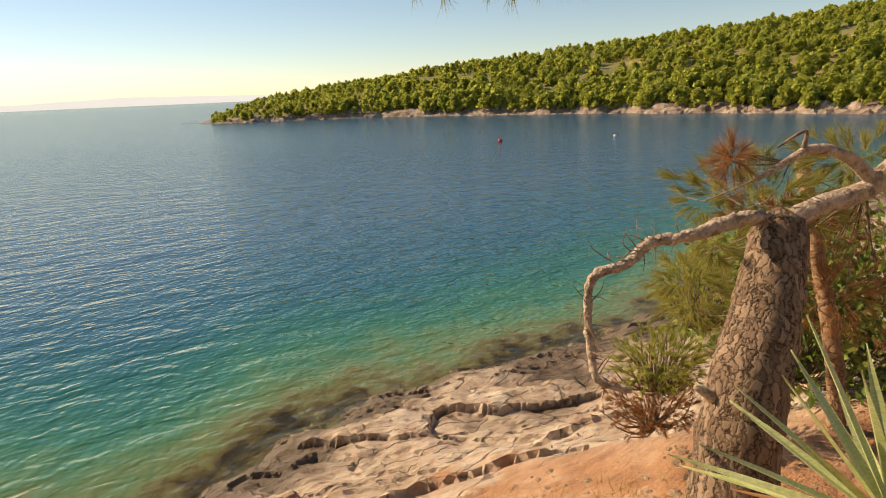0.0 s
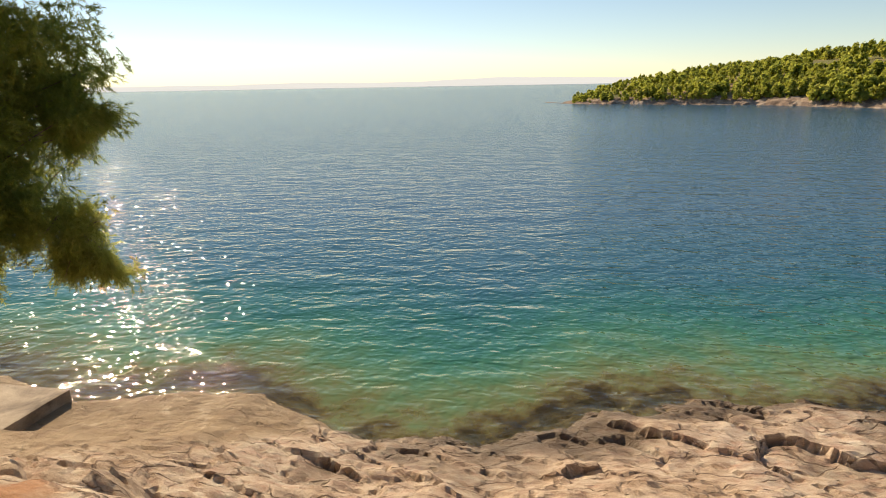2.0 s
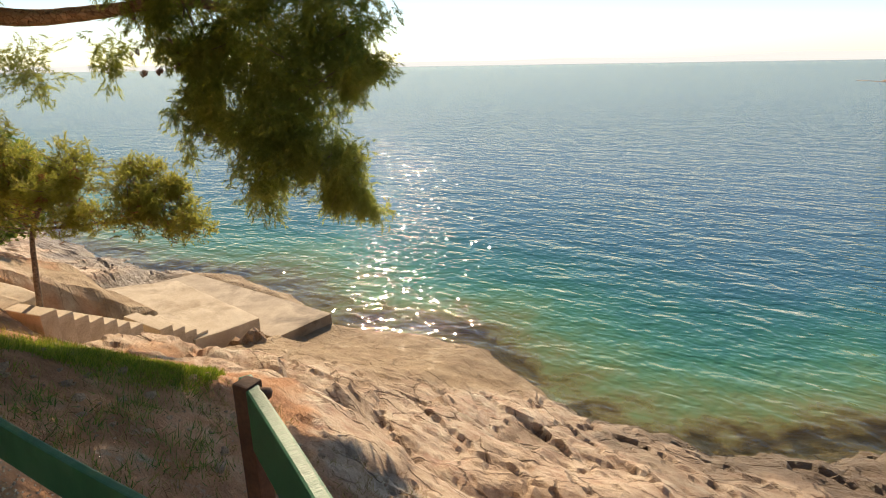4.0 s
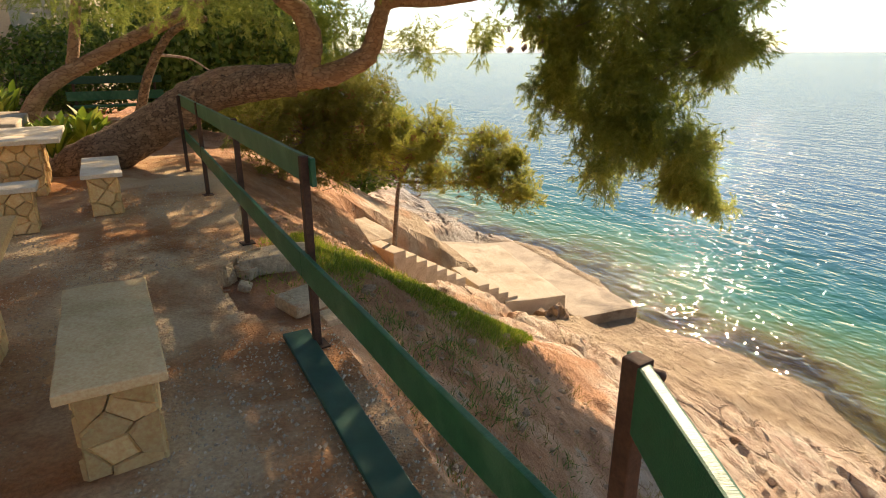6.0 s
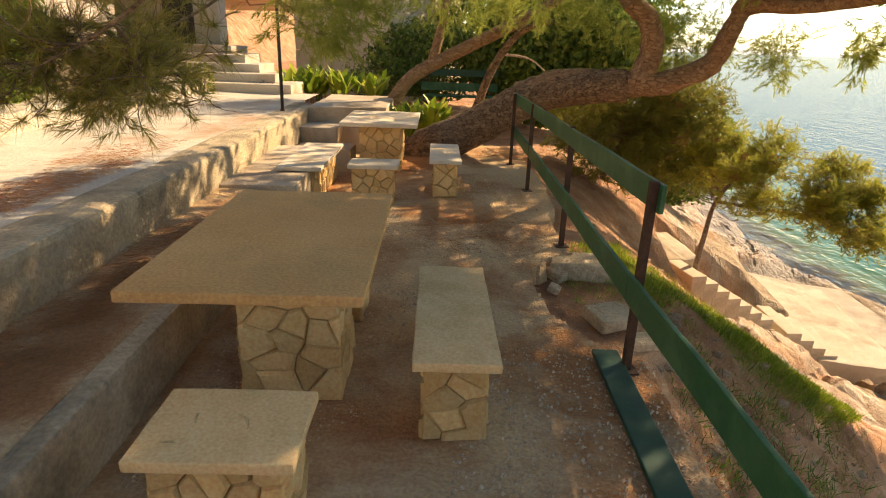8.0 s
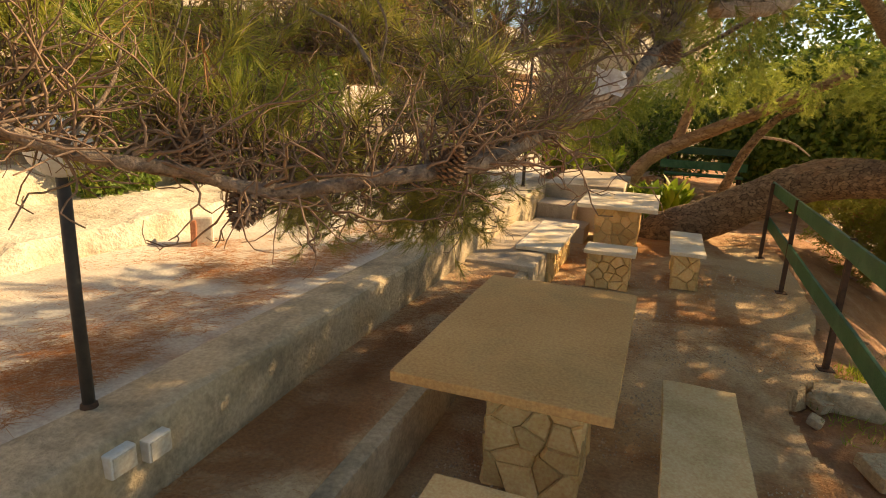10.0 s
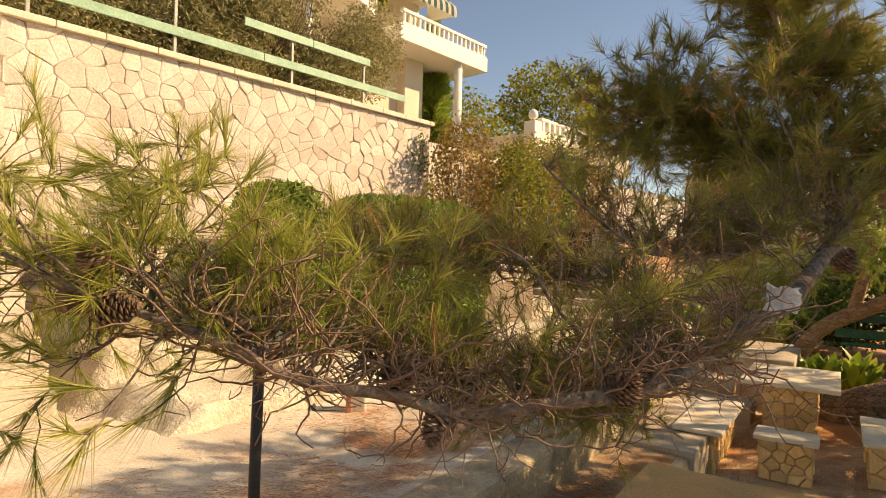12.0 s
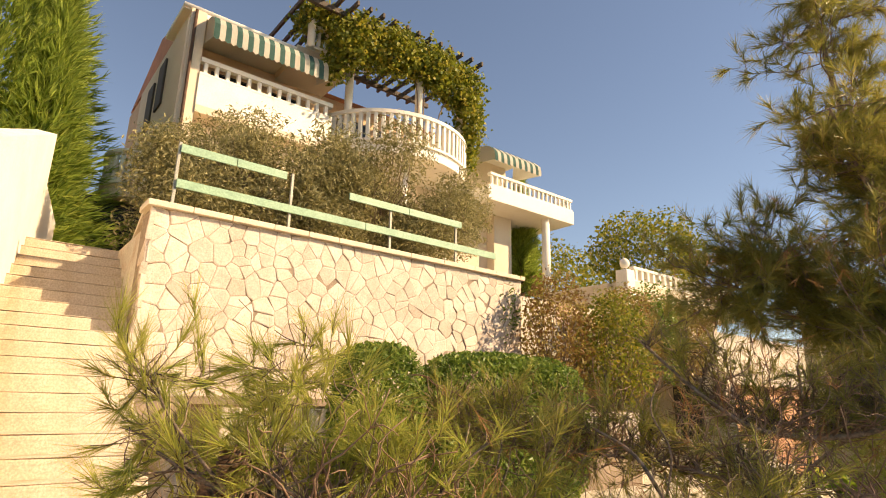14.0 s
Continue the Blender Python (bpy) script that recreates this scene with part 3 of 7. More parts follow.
# ---- the ground, land and sea floor ----
def grid_mesh(name, xs, ys, z):
    nx, ny = len(xs), len(ys)
    X, Y = np.meshgrid(xs, ys, indexing="ij")
    v = np.stack([X, Y, z(X, Y)], -1).reshape(-1, 3)
    i, j = np.meshgrid(np.arange(nx - 1), np.arange(ny - 1), indexing="ij")
    q = np.stack([i * ny + j, (i + 1) * ny + j, (i + 1) * ny + j + 1, i * ny + j + 1], -1).reshape(-1, 4)
    return v, q


def put_attr(me, name, values):
    a = me.attributes.new(name, "FLOAT", "POINT")
    a.data.foreach_set("value", np.asarray(values, np.float32).ravel())


def graded(*spans):
    """Grid lines: (start, end, step) after one another."""
    out = [np.arange(a, b, s) for a, b, s in spans] + [[spans[-1][1]]]
    return np.concatenate(out)


def build_ground():
    xs = graded((-70, -12, 4.0), (-12, 1.9, 1.2), (1.9, 5, 0.09), (5, 13.2, 0.075), (13.2, 18, 0.25), (18, 70, 4.0))
    ys = graded((-90, -20, 3.0), (-20, -9, 0.25), (-9, 12.5, 0.085), (12.5, 20, 0.15), (20, 32, 0.6), (32, 90, 4.0))

    def z(X, Y):
        h, s, rock, slab = land(X, Y)
        back = smooth01(2.6, 1.9, X)
        h = h * (1 - back) + (-0.16) * back
        inland = smooth01(-9.5, -14, X)
        h = h + inland * 4.2
        # the garden beyond the end of the terrace climbs gently
        h = h + smooth01(2.2, -1.0, X) * smooth01(11.8, 16, Y) * 0.35
        return h

    v, q = grid_mesh("ground", xs, ys, z)
    me = mesh_np("ground", v, q, False)
    X, Y, Z = v[:, 0], v[:, 1], v[:, 2]
    _, s, rock, slab = land(X, Y, False)
    n1 = fbm(X * 0.8, Y * 0.8, 4, 41)
    earth = smooth01(5.6, 6.6, s + 2.2 * n1 + 0.9 * fbm(X * 3, Y * 3, 3, 42)) * (1 - smooth01(-2.5, -4.5, Y) * smooth01(9.6, 8.4, s))
    low = Z + 0.35 * n1
    wet = smooth01(SEA + 0.62, SEA + 0.30, low) * smooth01(SEA - 0.9, SEA - 0.2, Z) * (1 - 0.8 * slab)
    weed = smooth01(SEA + 0.03, SEA - 0.12, Z)
    for k, a in (("earth", earth), ("wet", wet * 0.85), ("weed", weed), ("slab", slab)):
        put_attr(me, k, a)
    ob = part("ground", me, M["ground"])
    tagged(ob, "pale broken coastal rock with red earth above and weedy shallows", "ground", kind="structure")


def build_sea():
    pieces = []
    xs = graded((4, 40, 0.6), (40, 130, 6), (130, 260, 20))
    ys = graded((-140, -40, 6), (-40, 40, 0.6), (40, 140, 10))
    v, q = grid_mesh("sea", xs, ys, lambda X, Y: X * 0 + SEA)
    n = len(v)
    # out to the horizon
    far = np.array([[260, -140], [260, 140], [4, 140], [4, -140], [4700, -4700], [4700, 4700], [4, 4700], [4, -4700], [-300, -140], [-300, -4700], [-300, 140], [-300, 4700]], float)
    fv = np.concatenate([far, np.full((len(far), 1), SEA)], 1)
    fq = np.array([[0, 4, 5, 1], [1, 5, 6, 2], [3, 7, 4, 0], [8, 9, 7, 3], [2, 6, 11, 10]]) + n
    v, q = np.concatenate([v, fv]), np.concatenate([q, fq])
    me = mesh_np("sea", v, q, True)
    d = SEA - land(v[:, 0], v[:, 1], False)[0]
    depth = np.clip(d / 9.0, 0.0, 1.0)
    depth[n:] = 1.0
    bay = np.hypot(v[:, 0], v[:, 1])
    put_attr(me, "depth", depth)
    swell = np.clip((bay - 16) / 90.0, 0, 1)
    swell[n:] = 1.0
    put_attr(me, "swell", swell)
    ob = part("water", me, M["water"])
    tagged(ob, "clear green-blue sea with small ripples", "water", kind="structure")


build_ground()
build_sea()


# ---- the wooded headland across the bay ----
COAST_A = (0.0, 5.0, 6.5, 11.6, 22, 32.8, 42.6, 57.5, 65, 80, 100)
COAST_R = (300, 219, 205, 194, 186, 164, 150, 131, 125, 122, 125)


def headland(a, s):
    """Height over the sea at angle a (degrees from +x towards -y) and s metres behind the shore."""
    along = np.clip(a - 6.3, 0, 70)
    top = 0.1 + 0.74 * along
    run = 22 + 2.2 * along
    bank = 1.2 * smooth01(0.0, 5.0, s) * smooth01(0, 6, along)
    sink = 7.0 * smooth01(0, 10, s - 6 - 25 * np.maximum(a - 6.3, 0))
    return SEA - sink - 1.2 * smooth01(2, -6, s) + bank + top * (1 - np.exp(-np.maximum(s - 3, 0) / run))


def build_headland():
    A = np.concatenate([np.arange(4.8, 75, 0.28), np.arange(75, 101, 2.5)])
    S = np.concatenate([np.arange(-6, 14, 0.7), np.arange(14, 330, 8)])
    AA, SS = np.meshgrid(A, S, indexing="ij")
    R = np.interp(AA, COAST_A, COAST_R) + SS + 3.0 * fbm(AA * 0.5, SS * 0.0, 4, 55)
    ar = np.radians(AA)
    X, Y = R * np.cos(ar), -R * np.sin(ar)
    shore = smooth01(11, 5, SS) * smooth01(-4, 0.5, SS)
    c, g = worley(AA * 1.1 + SS * 0.10, SS * 0.30 - AA * 0.15, 61)
    c2, g2 = worley(AA * 2.6 + SS * 0.3, SS * 0.8 - AA * 0.5, 62)
    tip = smooth01(6.5, 10, AA)
    Z = headland(AA, SS) + shore * (0.12 + 0.88 * tip) * (0.9 * (c - 0.45) + 0.5 * (c2 - 0.5)) + (1 - shore) * 1.2 * fbm(X * 0.05, Y * 0.05, 4, 66)
    v = np.stack([X, Y, Z], -1).reshape(-1, 3)
    ny = len(S)
    i, j = np.meshgrid(np.arange(len(A) - 1), np.arange(ny - 1), indexing="ij")
    q = np.stack([i * ny + j, i * ny + j + 1, (i + 1) * ny + j + 1, (i + 1) * ny + j], -1).reshape(-1, 4)
    me = mesh_np("headland", v, q)
    m, nt, p = nodes_of("headland_ground")
    at = nt.nodes.new("ShaderNodeAttribute")
    at.attribute_name = "rock"
    rk = ramp(nt, tex_noise(nt, 0.35, 6, 0.7), ((0.36, (0.12, 0.08, 0.055)), (0.52, (0.30, 0.21, 0.15)), (0.70, (0.55, 0.44, 0.33))))
    so = ramp(nt, tex_noise(nt, 0.06, 6, 0.65), ((0.38, (0.16, 0.17, 0.04)), (0.55, (0.27, 0.21, 0.07)), (0.68, (0.42, 0.25, 0.12))))
    nt.links.new(mix_col(nt, at.outputs["Fac"], so, rk), p.inputs["Base Color"])
    p.inputs["Roughness"].default_value = 0.95
    add_bump(nt, p, tex_noise(nt, 0.9, 5, 0.7), 0.8, 0.5)
    put_attr(me, "rock", np.maximum(smooth01(9.5, 7.0, SS + 3 * fbm(AA * 1.5, SS * 0.2, 3, 71)), smooth01(9.0, 7.6, AA)))
    ob = part("headland", me, m)
    tagged(ob, "long wooded headland with a pale rocky shore", "headland", kind="structure")


build_headland()


def build_far_land():
    """Islands along the horizon, their haze painted as a glow."""
    a = np.radians(np.arange(-70, 14, 0.5))
    r = 4300.0
    h = 18 + 22 * (fbm(np.degrees(a) * 0.10, a * 0, 4, 81) + 0.5) + 26 * np.exp(-((np.degrees(a) - 1.0) / 6.0) ** 2)
    x, y = r * np.cos(a), -r * np.sin(a)
    v = np.concatenate([np.stack([x, y, x * 0 + SEA - 3], -1), np.stack([x * 1.01, y * 1.01, SEA + h], -1), np.stack([x * 1.03, y * 1.03, x * 0 + SEA - 3], -1)])
    n = len(a)
    k = np.arange(n - 1)
    q = np.concatenate([np.stack([k, k + 1, n + k + 1, n + k], -1), np.stack([n + k, n + k + 1, 2 * n + k + 1, 2 * n + k], -1)])
    m, nt, p = nodes_of("far_land_haze_glow")
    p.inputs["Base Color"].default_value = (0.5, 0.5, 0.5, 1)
    # pale emission stands in for the haze over the distance
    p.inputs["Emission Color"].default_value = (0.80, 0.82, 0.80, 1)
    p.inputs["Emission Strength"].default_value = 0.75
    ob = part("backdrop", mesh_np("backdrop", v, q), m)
    tagged(ob, "pale islands far out on the horizon, haze painted as a glow", "islands", kind="structure")


build_far_land()


# ---- terrace, ledge, low wall, upper level ----
def build_terrace():
    xs, ys = np.arange(-0.75, 2.3, 0.03), np.concatenate([np.arange(-3.0, 1.5, 0.1), np.arange(1.5, 11.95, 0.032)])
    X, Y = np.meshgrid(xs, ys, indexing="ij")
    edge = 2.08 + 0.10 * fbm(Y * 1.4, Y * 0, 4, 91) + 0.22 * smooth01(6.5, 9, Y)
    # a bite out of the paving where the earth shows
    hole = np.hypot((X - 2.12) / 0.62, (Y - 5.25) / 1.08) + 0.22 * fbm(X * 2.5, Y * 2.5, 4, 92)
    keep = (X < edge) & (hole > 0.85)
    Z = 0.012 * fbm(X * 1.2, Y * 1.2, 4, 93) + 0.006 * fbm(X * 9, Y * 9, 3, 94)
    # an open joint across the paving
    Z = Z - 0.03 * np.exp(-((Y - 6.9 - 0.06 * X - 0.12 * fbm(X * 1.5, X * 0, 3, 97)) / 0.028) ** 2)
    Z = np.where(keep, Z, -0.16)
    v = np.stack([X, Y, Z], -1).reshape(-1, 3)
    ny = len(ys)
    i, j = np.meshgrid(np.arange(len(xs) - 1), np.arange(ny - 1), indexing="ij")
    q = np.stack([i * ny + j, (i + 1) * ny + j, (i + 1) * ny + j + 1, i * ny + j + 1], -1).reshape(-1, 4)
    kk = keep.reshape(-1)
    q = q[kk[q].any(1)]
    me = mesh_np("terrace_floor", v, q)
    put_attr(me, "soil", 1.0 * ~keep)
    ob = part("terrace_floor", me, M["terrace"])
    tagged(ob, "worn grey-brown concrete terrace with dry needles", "terrace", kind="structure")
    bm = rough_box(-0.80, -0.62, -3.0, 6.75, -0.1, 0.35, 8, 0.015, 0.03, 3)
    tagged(part("ledge_front", bm, M["roughcast"]), "low rough concrete face of a ledge", "ledge", kind="structure")
    bm = rough_box(-1.45, -0.72, -3.0, 6.74, -0.05, 0.36, 10, 0.014, 0.02, 5)
    tagged(part("ledge_top", bm, M["terrace"]), "concrete ledge stained with red needles", "ledge", kind="structure")
    bm = rough_box(-1.70, -1.32, -3.0, 11.6, -0.1, 0.71, 14, 0.022, 0.05, 7)
    tagged(part("wall_low", bm, M["roughcast"]), "rough grey roughcast retaining wall", "wall", kind="structure")
    # upper paved level
    xs, ys = np.arange(-4.6, -1.5, 0.12), np.arange(-4.0, 13.6, 0.12)
    v, q = grid_mesh("upper", xs, ys, lambda X, Y: 0.70 + 0.03 * smooth01(-2, -4.5, X) + 0.025 * fbm(X, Y, 4, 95))
    tagged(part("upper_paving", mesh_np("upper_paving", v, q), M["upper"]), "sunlit pale paving strewn with red pine needles", "paving", kind="structure")
    # the low rough steps of ground up towards the garden wall
    xs, ys = np.arange(-7.4, -3.3, 0.05), np.arange(3.2, 14.0, 0.06)

    def bank(X, Y):
        e = 0.30 * fbm(Y * 0.8, X * 0.3, 4, 96)
        rise = 0.27 * smooth01(-3.62, -3.72, X + e) + 0.30 * smooth01(-4.85, -5.05, X + 1.3 * e) + 0.45 * smooth01(-6.0, -6.35, X + e)
        return 0.66 + rise * smooth01(3.3, 3.75, Y + 0.3 * e) + 0.05 * fbm(X * 1.6, Y * 1.6, 4, 98) + 0.03 * fbm(X * 7, Y * 7, 3, 99)

    v, q = grid_mesh("bank", xs, ys, bank)
    tagged(part("garden_bank", mesh_np("garden_bank", v, q), M["roughcast_pale"]), "sunlit pale stony bank in low rough steps below a garden wall", "bank", kind="structure")
    # block and steps at the far end
    for k, (a, b, c, d, h) in enumerate(((-1.32, -0.03, 11.0, 13.3, 0.72), (-1.32, -0.75, 10.35, 11.0, 0.47), (-1.30, -0.45, 9.75, 10.36, 0.24))):
        bm = rough_box(a, b, c, d, -0.1, h, 6, 0.012, 0.02, 20 + k)
        tagged(part("garden_wall_end" if k == 0 else "step", bm, M["concrete"]), "sunlit concrete block beside a table" if k == 0 else "small concrete step", "steps", kind="structure")


build_terrace()


def rubble():
    """Broken concrete and stones in the bite out of the paving."""
    for k, (x, y, z, a, c, h, rx, rz, lab) in enumerate(((2.10, 4.98, -0.13, 0.17, 0.13, 0.10, 6, 25, "pale broken piece of concrete in the earth"), (2.16, 5.98, -0.16, 0.30, 0.22, 0.16, -5, -8, "broken edge of old concrete paving"), (1.90, 5.86, -0.15, 0.09, 0.08, 0.10, 12, 40, "reddish stone in the broken edge"), (1.80, 5.55, -0.16, 0.06, 0.05, 0.06, 20, 70, "small stone in bare earth"), (2.22, 4.62, -0.13, 0.10, 0.08, 0.06, 8, 10, "small pale stone by a post"))):
        ob = part("rubble", rough_box(-a, a, -c, c, 0, h, 3, 0.02, 0.02, 70 + k), M["roughcast"])
        ob.matrix_world = pose(x, y, z, rx, 0, rz)
        tagged(ob, lab, "rubble")


rubble()


def slab_poly(corners, z0, z1, seed, amp=0.02):
    """A cast slab over a plan of four corners, with worn faces."""
    bm = box(0, 1, 0, 1, z0, z1)
    bmesh.ops.bevel(bm, geom=bm.edges[:], offset=0.01, segments=1, affect="EDGES")
    bmesh.ops.subdivide_edges(bm, edges=[e for e in bm.edges if e.calc_length() > 0.2], cuts=14, use_grid_fill=True)
    c = [Vector((x, y, 0)) for x, y in corners]
    for v in bm.verts:
        x, y, z = v.co
        p = c[0].lerp(c[1], x).lerp(c[3].lerp(c[2], x), y)
        v.co = Vector((p.x, p.y, z))
        v.co += noise.noise_vector(v.co * 1.7 + Vector((seed, 0, 0))) * amp + noise.noise_vector(v.co * 7) * amp * 0.4
    return bm


def build_shore_stairs():
    """Concrete stair, bathing platform and low jetty by the sea."""
    tagged(part("platform", slab_poly(((8.15, 10.72), (9.62, 10.36), (10.38, 14.2), (8.9, 15.5)), -4.75, -3.64, 31), M["concrete"]), "pale concrete bathing platform above the rocks", "platform", kind="structure")
    tagged(part("jetty", slab_poly(((9.84, 10.18), (11.56, 9.94), (12.0, 15.6), (10.3, 16.2)), -5.3, -4.2, 33, 0.012), M["wet_concrete"]), "low concrete jetty with a dark wet face at the water", "jetty", kind="structure")
    # two flights with a landing between
    root = thing("shore_stair", "sunlit concrete stair down to a bathing platform", "stairs", kind="structure")
    p0, p1 = Vector((5.45, 10.66, -2.0)), Vector((7.28, 11.0, -3.12))
    p2, p3 = Vector((7.50, 10.80, -3.14)), Vector((8.52, 10.76, -3.72))
    for a, b, n in ((p0, p1, 7), (p2, p3, 4)):
        ang = math.degrees(math.atan2(b.y - a.y, b.x - a.x))
        run = Vector((b.x - a.x, b.y - a.y)).length / n
        for k in range(n):
            c = a.lerp(b, (k + 0.5) / n)
            top = a.z + (b.z - a.z) * k / n
            step = part("step", rough_box(-run * 0.5, run * 0.62, 0.0, 1.25, -1.1, 0, 3, 0.012, 0.02, 40 + k), M["concrete"], root)
            step.matrix_world = pose(c.x, c.y, top, 0, 0, ang)
    # path wall leading to the stair
    for (x0, y0, z0), (x1, y1, z1) in (((4.55, 15.0, -1.2), (5.75, 11.5, -2.0)), ((6.9, 17.5, -2.9), (9.0, 16.6, -3.5))):
        n = 5
        ln = math.hypot(x1 - x0, y1 - y0)
        ob = part("path_edge", rough_box(0, ln, -0.9, 0.3, -0.8, 0, 8, 0.03, 0.05, 60), M["concrete"])
        tagged(ob, "pale concrete path edge above the rocks", "path", kind="structure")
        ob.matrix_world = Matrix.Translation((x0, y0, z0)) @ Euler((0, math.atan2(z0 - z1, ln), math.atan2(y1 - y0, x1 - x0)), "XYZ").to_matrix().to_4x4()


build_shore_stairs()


def boulders():
    """Loose rocks at the foot of the stair."""
    for k, (x, y, z, a, b, h, rz) in enumerate(((8.85, 9.85, -4.35, 0.52, 0.42, 0.62, 20), (7.55, 9.45, -3.85, 0.45, 0.34, 0.34, -15), (8.4, 9.25, -4.2, 0.34, 0.30, 0.36, 60), (9.45, 9.6, -4.5, 0.30, 0.26, 0.30, 35), (7.9, 8.8, -3.95, 0.26, 0.22, 0.26, 10))):
        bm = bmesh.new()
        bmesh.ops.create_icosphere(bm, subdivisions=4, radius=1.0)
        for v in bm.verts:
            n = v.co.normalized()
            crag = 0.30 * noise.noise(n * 1.4 + Vector((k * 7.1, 0, 0))) + 0.16 * noise.cell(n * 2.6 + Vector((0, k * 3.3, 0))) + 0.07 * noise.noise(n * 7)
            n = n * (0.9 + crag)
            v.co = Vector((n.x * a, n.y * b, n.z * h))
        ob = part("boulder", bm, M["boulder"])
        ob.matrix_world = pose(x, y, z + h * 0.35, 0, 0, rz)
        tagged(ob, "broken brown boulder beside the shore stair", "boulder", "boulders by the stair")


boulders()


# ---- stone cladding ----
def clip_poly(poly, nx, ny, c):
    """The part of a polygon where nx*x + ny*y <= c."""
    out = []
    for (x0, y0), (x1, y1) in zip(poly, poly[1:] + poly[:1]):
        a, b = nx * x0 + ny * y0 - c, nx * x1 + ny * y1 - c
        if a <= 0:
            out.append((x0, y0))
        if a * b < 0:
            t = a / (a - b)
            out.append((x0 + t * (x1 - x0), y0 + t * (y1 - y0)))
    return out


def cells(w, h, size, rng, flat=1.25):
    """Irregular stones that fill a rectangle."""
    nx, ny = max(1, round(w / size)), max(1, round(h / size * flat))
    sites = [((i + 0.5 + rng.uniform(-0.5, 0.5) + 0.25 * (j % 2)) * w / nx, (j + 0.5 + rng.uniform(-0.48, 0.48)) * h / ny) for i in range(nx) for j in range(ny)]
    out = []
    for k, (sx, sy) in enumerate(sites):
        poly = [(0, 0), (w, 0), (w, h), (0, h)]
        for m, (ox, oy) in enumerate(sites):
            if m != k and math.hypot(ox - sx, oy - sy) < size * 3.2:
                poly = clip_poly(poly, ox - sx, oy - sy, (ox * ox + oy * oy - sx * sx - sy * sy) / 2)
                if len(poly) < 3:
                    break
        if len(poly) >= 3:
            out.append(((sx, sy), poly))
    return out


def stone_mesh(centre, poly, gap, proud, rng):
    """One stone: an uneven face with chamfered rim, in the plane's coordinates, outwards along -y."""
    cx, cy = sum(p[0] for p in poly) / len(poly), sum(p[1] for p in poly) / len(poly)
    size = max(0.04, max(math.hypot(p[0] - cx, p[1] - cy) for p in poly))
    k1, k2 = 1 - gap / size, 1 - (gap + 0.14 * size) / size
    tilt = (rng.uniform(-0.10, 0.10), rng.uniform(-0.10, 0.10))
    verts = []
    for ring, (k, d) in enumerate(((k1, -0.03), (k1, proud * 0.55), (k2, proud))):
        for x, y in poly:
            px, py = cx + (x - cx) * k, cy + (y - cy) * k
            jx = rng.uniform(-1, 1) * 0.02 * size if ring else 0
            out = d + (tilt[0] * (px - cx) + tilt[1] * (py - cy)) * (ring > 0) + (rng.uniform(-1, 1) * 0.08 * proud if ring == 2 else 0)
            verts.append((px + jx, -out, py + jx))
    n = len(poly)
    verts.append((cx, -proud * 1.05, cy))
    faces = []
    for r in (0, 1):
        for i in range(n):
            faces.append((r * n + i, r * n + (i + 1) % n, (r + 1) * n + (i + 1) % n, (r + 1) * n + i))
    for i in range(n):
        faces.append((2 * n + i, 2 * n + (i + 1) % n, 3 * n))
    me = bpy.data.meshes.new("stone")
    me.from_pydata(verts, [], faces)
    return me


def clad(parent, m, w, h, size, material, seed, gap=0.008, proud=0.018):
    """Stones over a w x h face; m carries the face's lower left corner, x along, z up, outwards -y."""
    rng = random.Random(seed)
    for c, poly in cells(w, h, size, rng):
        if max(p[0] for p in poly) - min(p[0] for p in poly) < 0.03:
            continue
        s = part("stone", stone_mesh(c, poly, gap, proud * rng.uniform(0.7, 1.3), rng), material, parent)
        s.matrix_basis = m


# ---- stone tables and benches ----
def pier(parent, x0, x1, y0, y1, h, seed, size=0.17):
    leg = part("pier", box(x0 + 0.03, x1 - 0.03, y0 + 0.03, y1 - 0.03, 0.0, h, 0.01), M["mortar"], parent, "masonry pier clad in irregular yellow stone")
    for k, (m, w) in enumerate(((pose(x0, y0 + 0.03, 0), x1 - x0), (pose(x1 - 0.03, y0 + 0.012, 0, 0, 0, 90), y1 - y0 - 0.024), (pose(x1, y1 - 0.03, 0, 0, 0, 180), x1 - x0), (pose(x0 + 0.03, y1 - 0.012, 0, 0, 0, -90), y1 - y0 - 0.024))):
        clad(leg, m, w, h, size, M["stone"], seed + k, 0.004, 0.032)


def slab_top(parent, x0, x1, y0, y1, z0, z1, material, name="top", seed=0):
    bm = box(x0, x1, y0, y1, z0, z1, 0.008)
    bmesh.ops.subdivide_edges(bm, edges=[e for e in bm.edges if e.calc_length() > 0.3], cuts=10, use_grid_fill=True)
    for v in bm.verts:
        v.co += noise.noise_vector(v.co * 5 + Vector((seed, 0, 0))) * 0.004
    return part(name, bm, material, parent)


def stone_table(at, x0, x1, y0, y1, h, piers, seed, material, label):
    t = thing("stone_table", label, "table", at, 0, "stone tables on the terrace")
    slab_top(t, x0, x1, y0, y1, h - 0.055, h, material, "tabletop", seed)
    for k, (a, b, c, d) in enumerate(piers):
        pier(t, a, b, c, d, h - 0.055, seed + 10 * k, 0.15)
    return t


def stone_bench(at, w, l, h, seed, label, rz=0.0, piers=((0.06, 0.34), (-0.34, -0.06)), top="slab"):
    t = thing("stone_bench", label, "bench", at, rz, "stone benches round the tables")
    slab_top(t, -w / 2, w / 2, 0, l, h - 0.045, h, M[top], "seat", seed)
    for k, (a, b) in enumerate(piers):
        c, d = (a, b) if a > 0 else (l + a, l + b)
        pier(t, -w / 2 + 0.05, w / 2 - 0.05, c, d, h - 0.045, seed + 10 * k, 0.125)
    return t


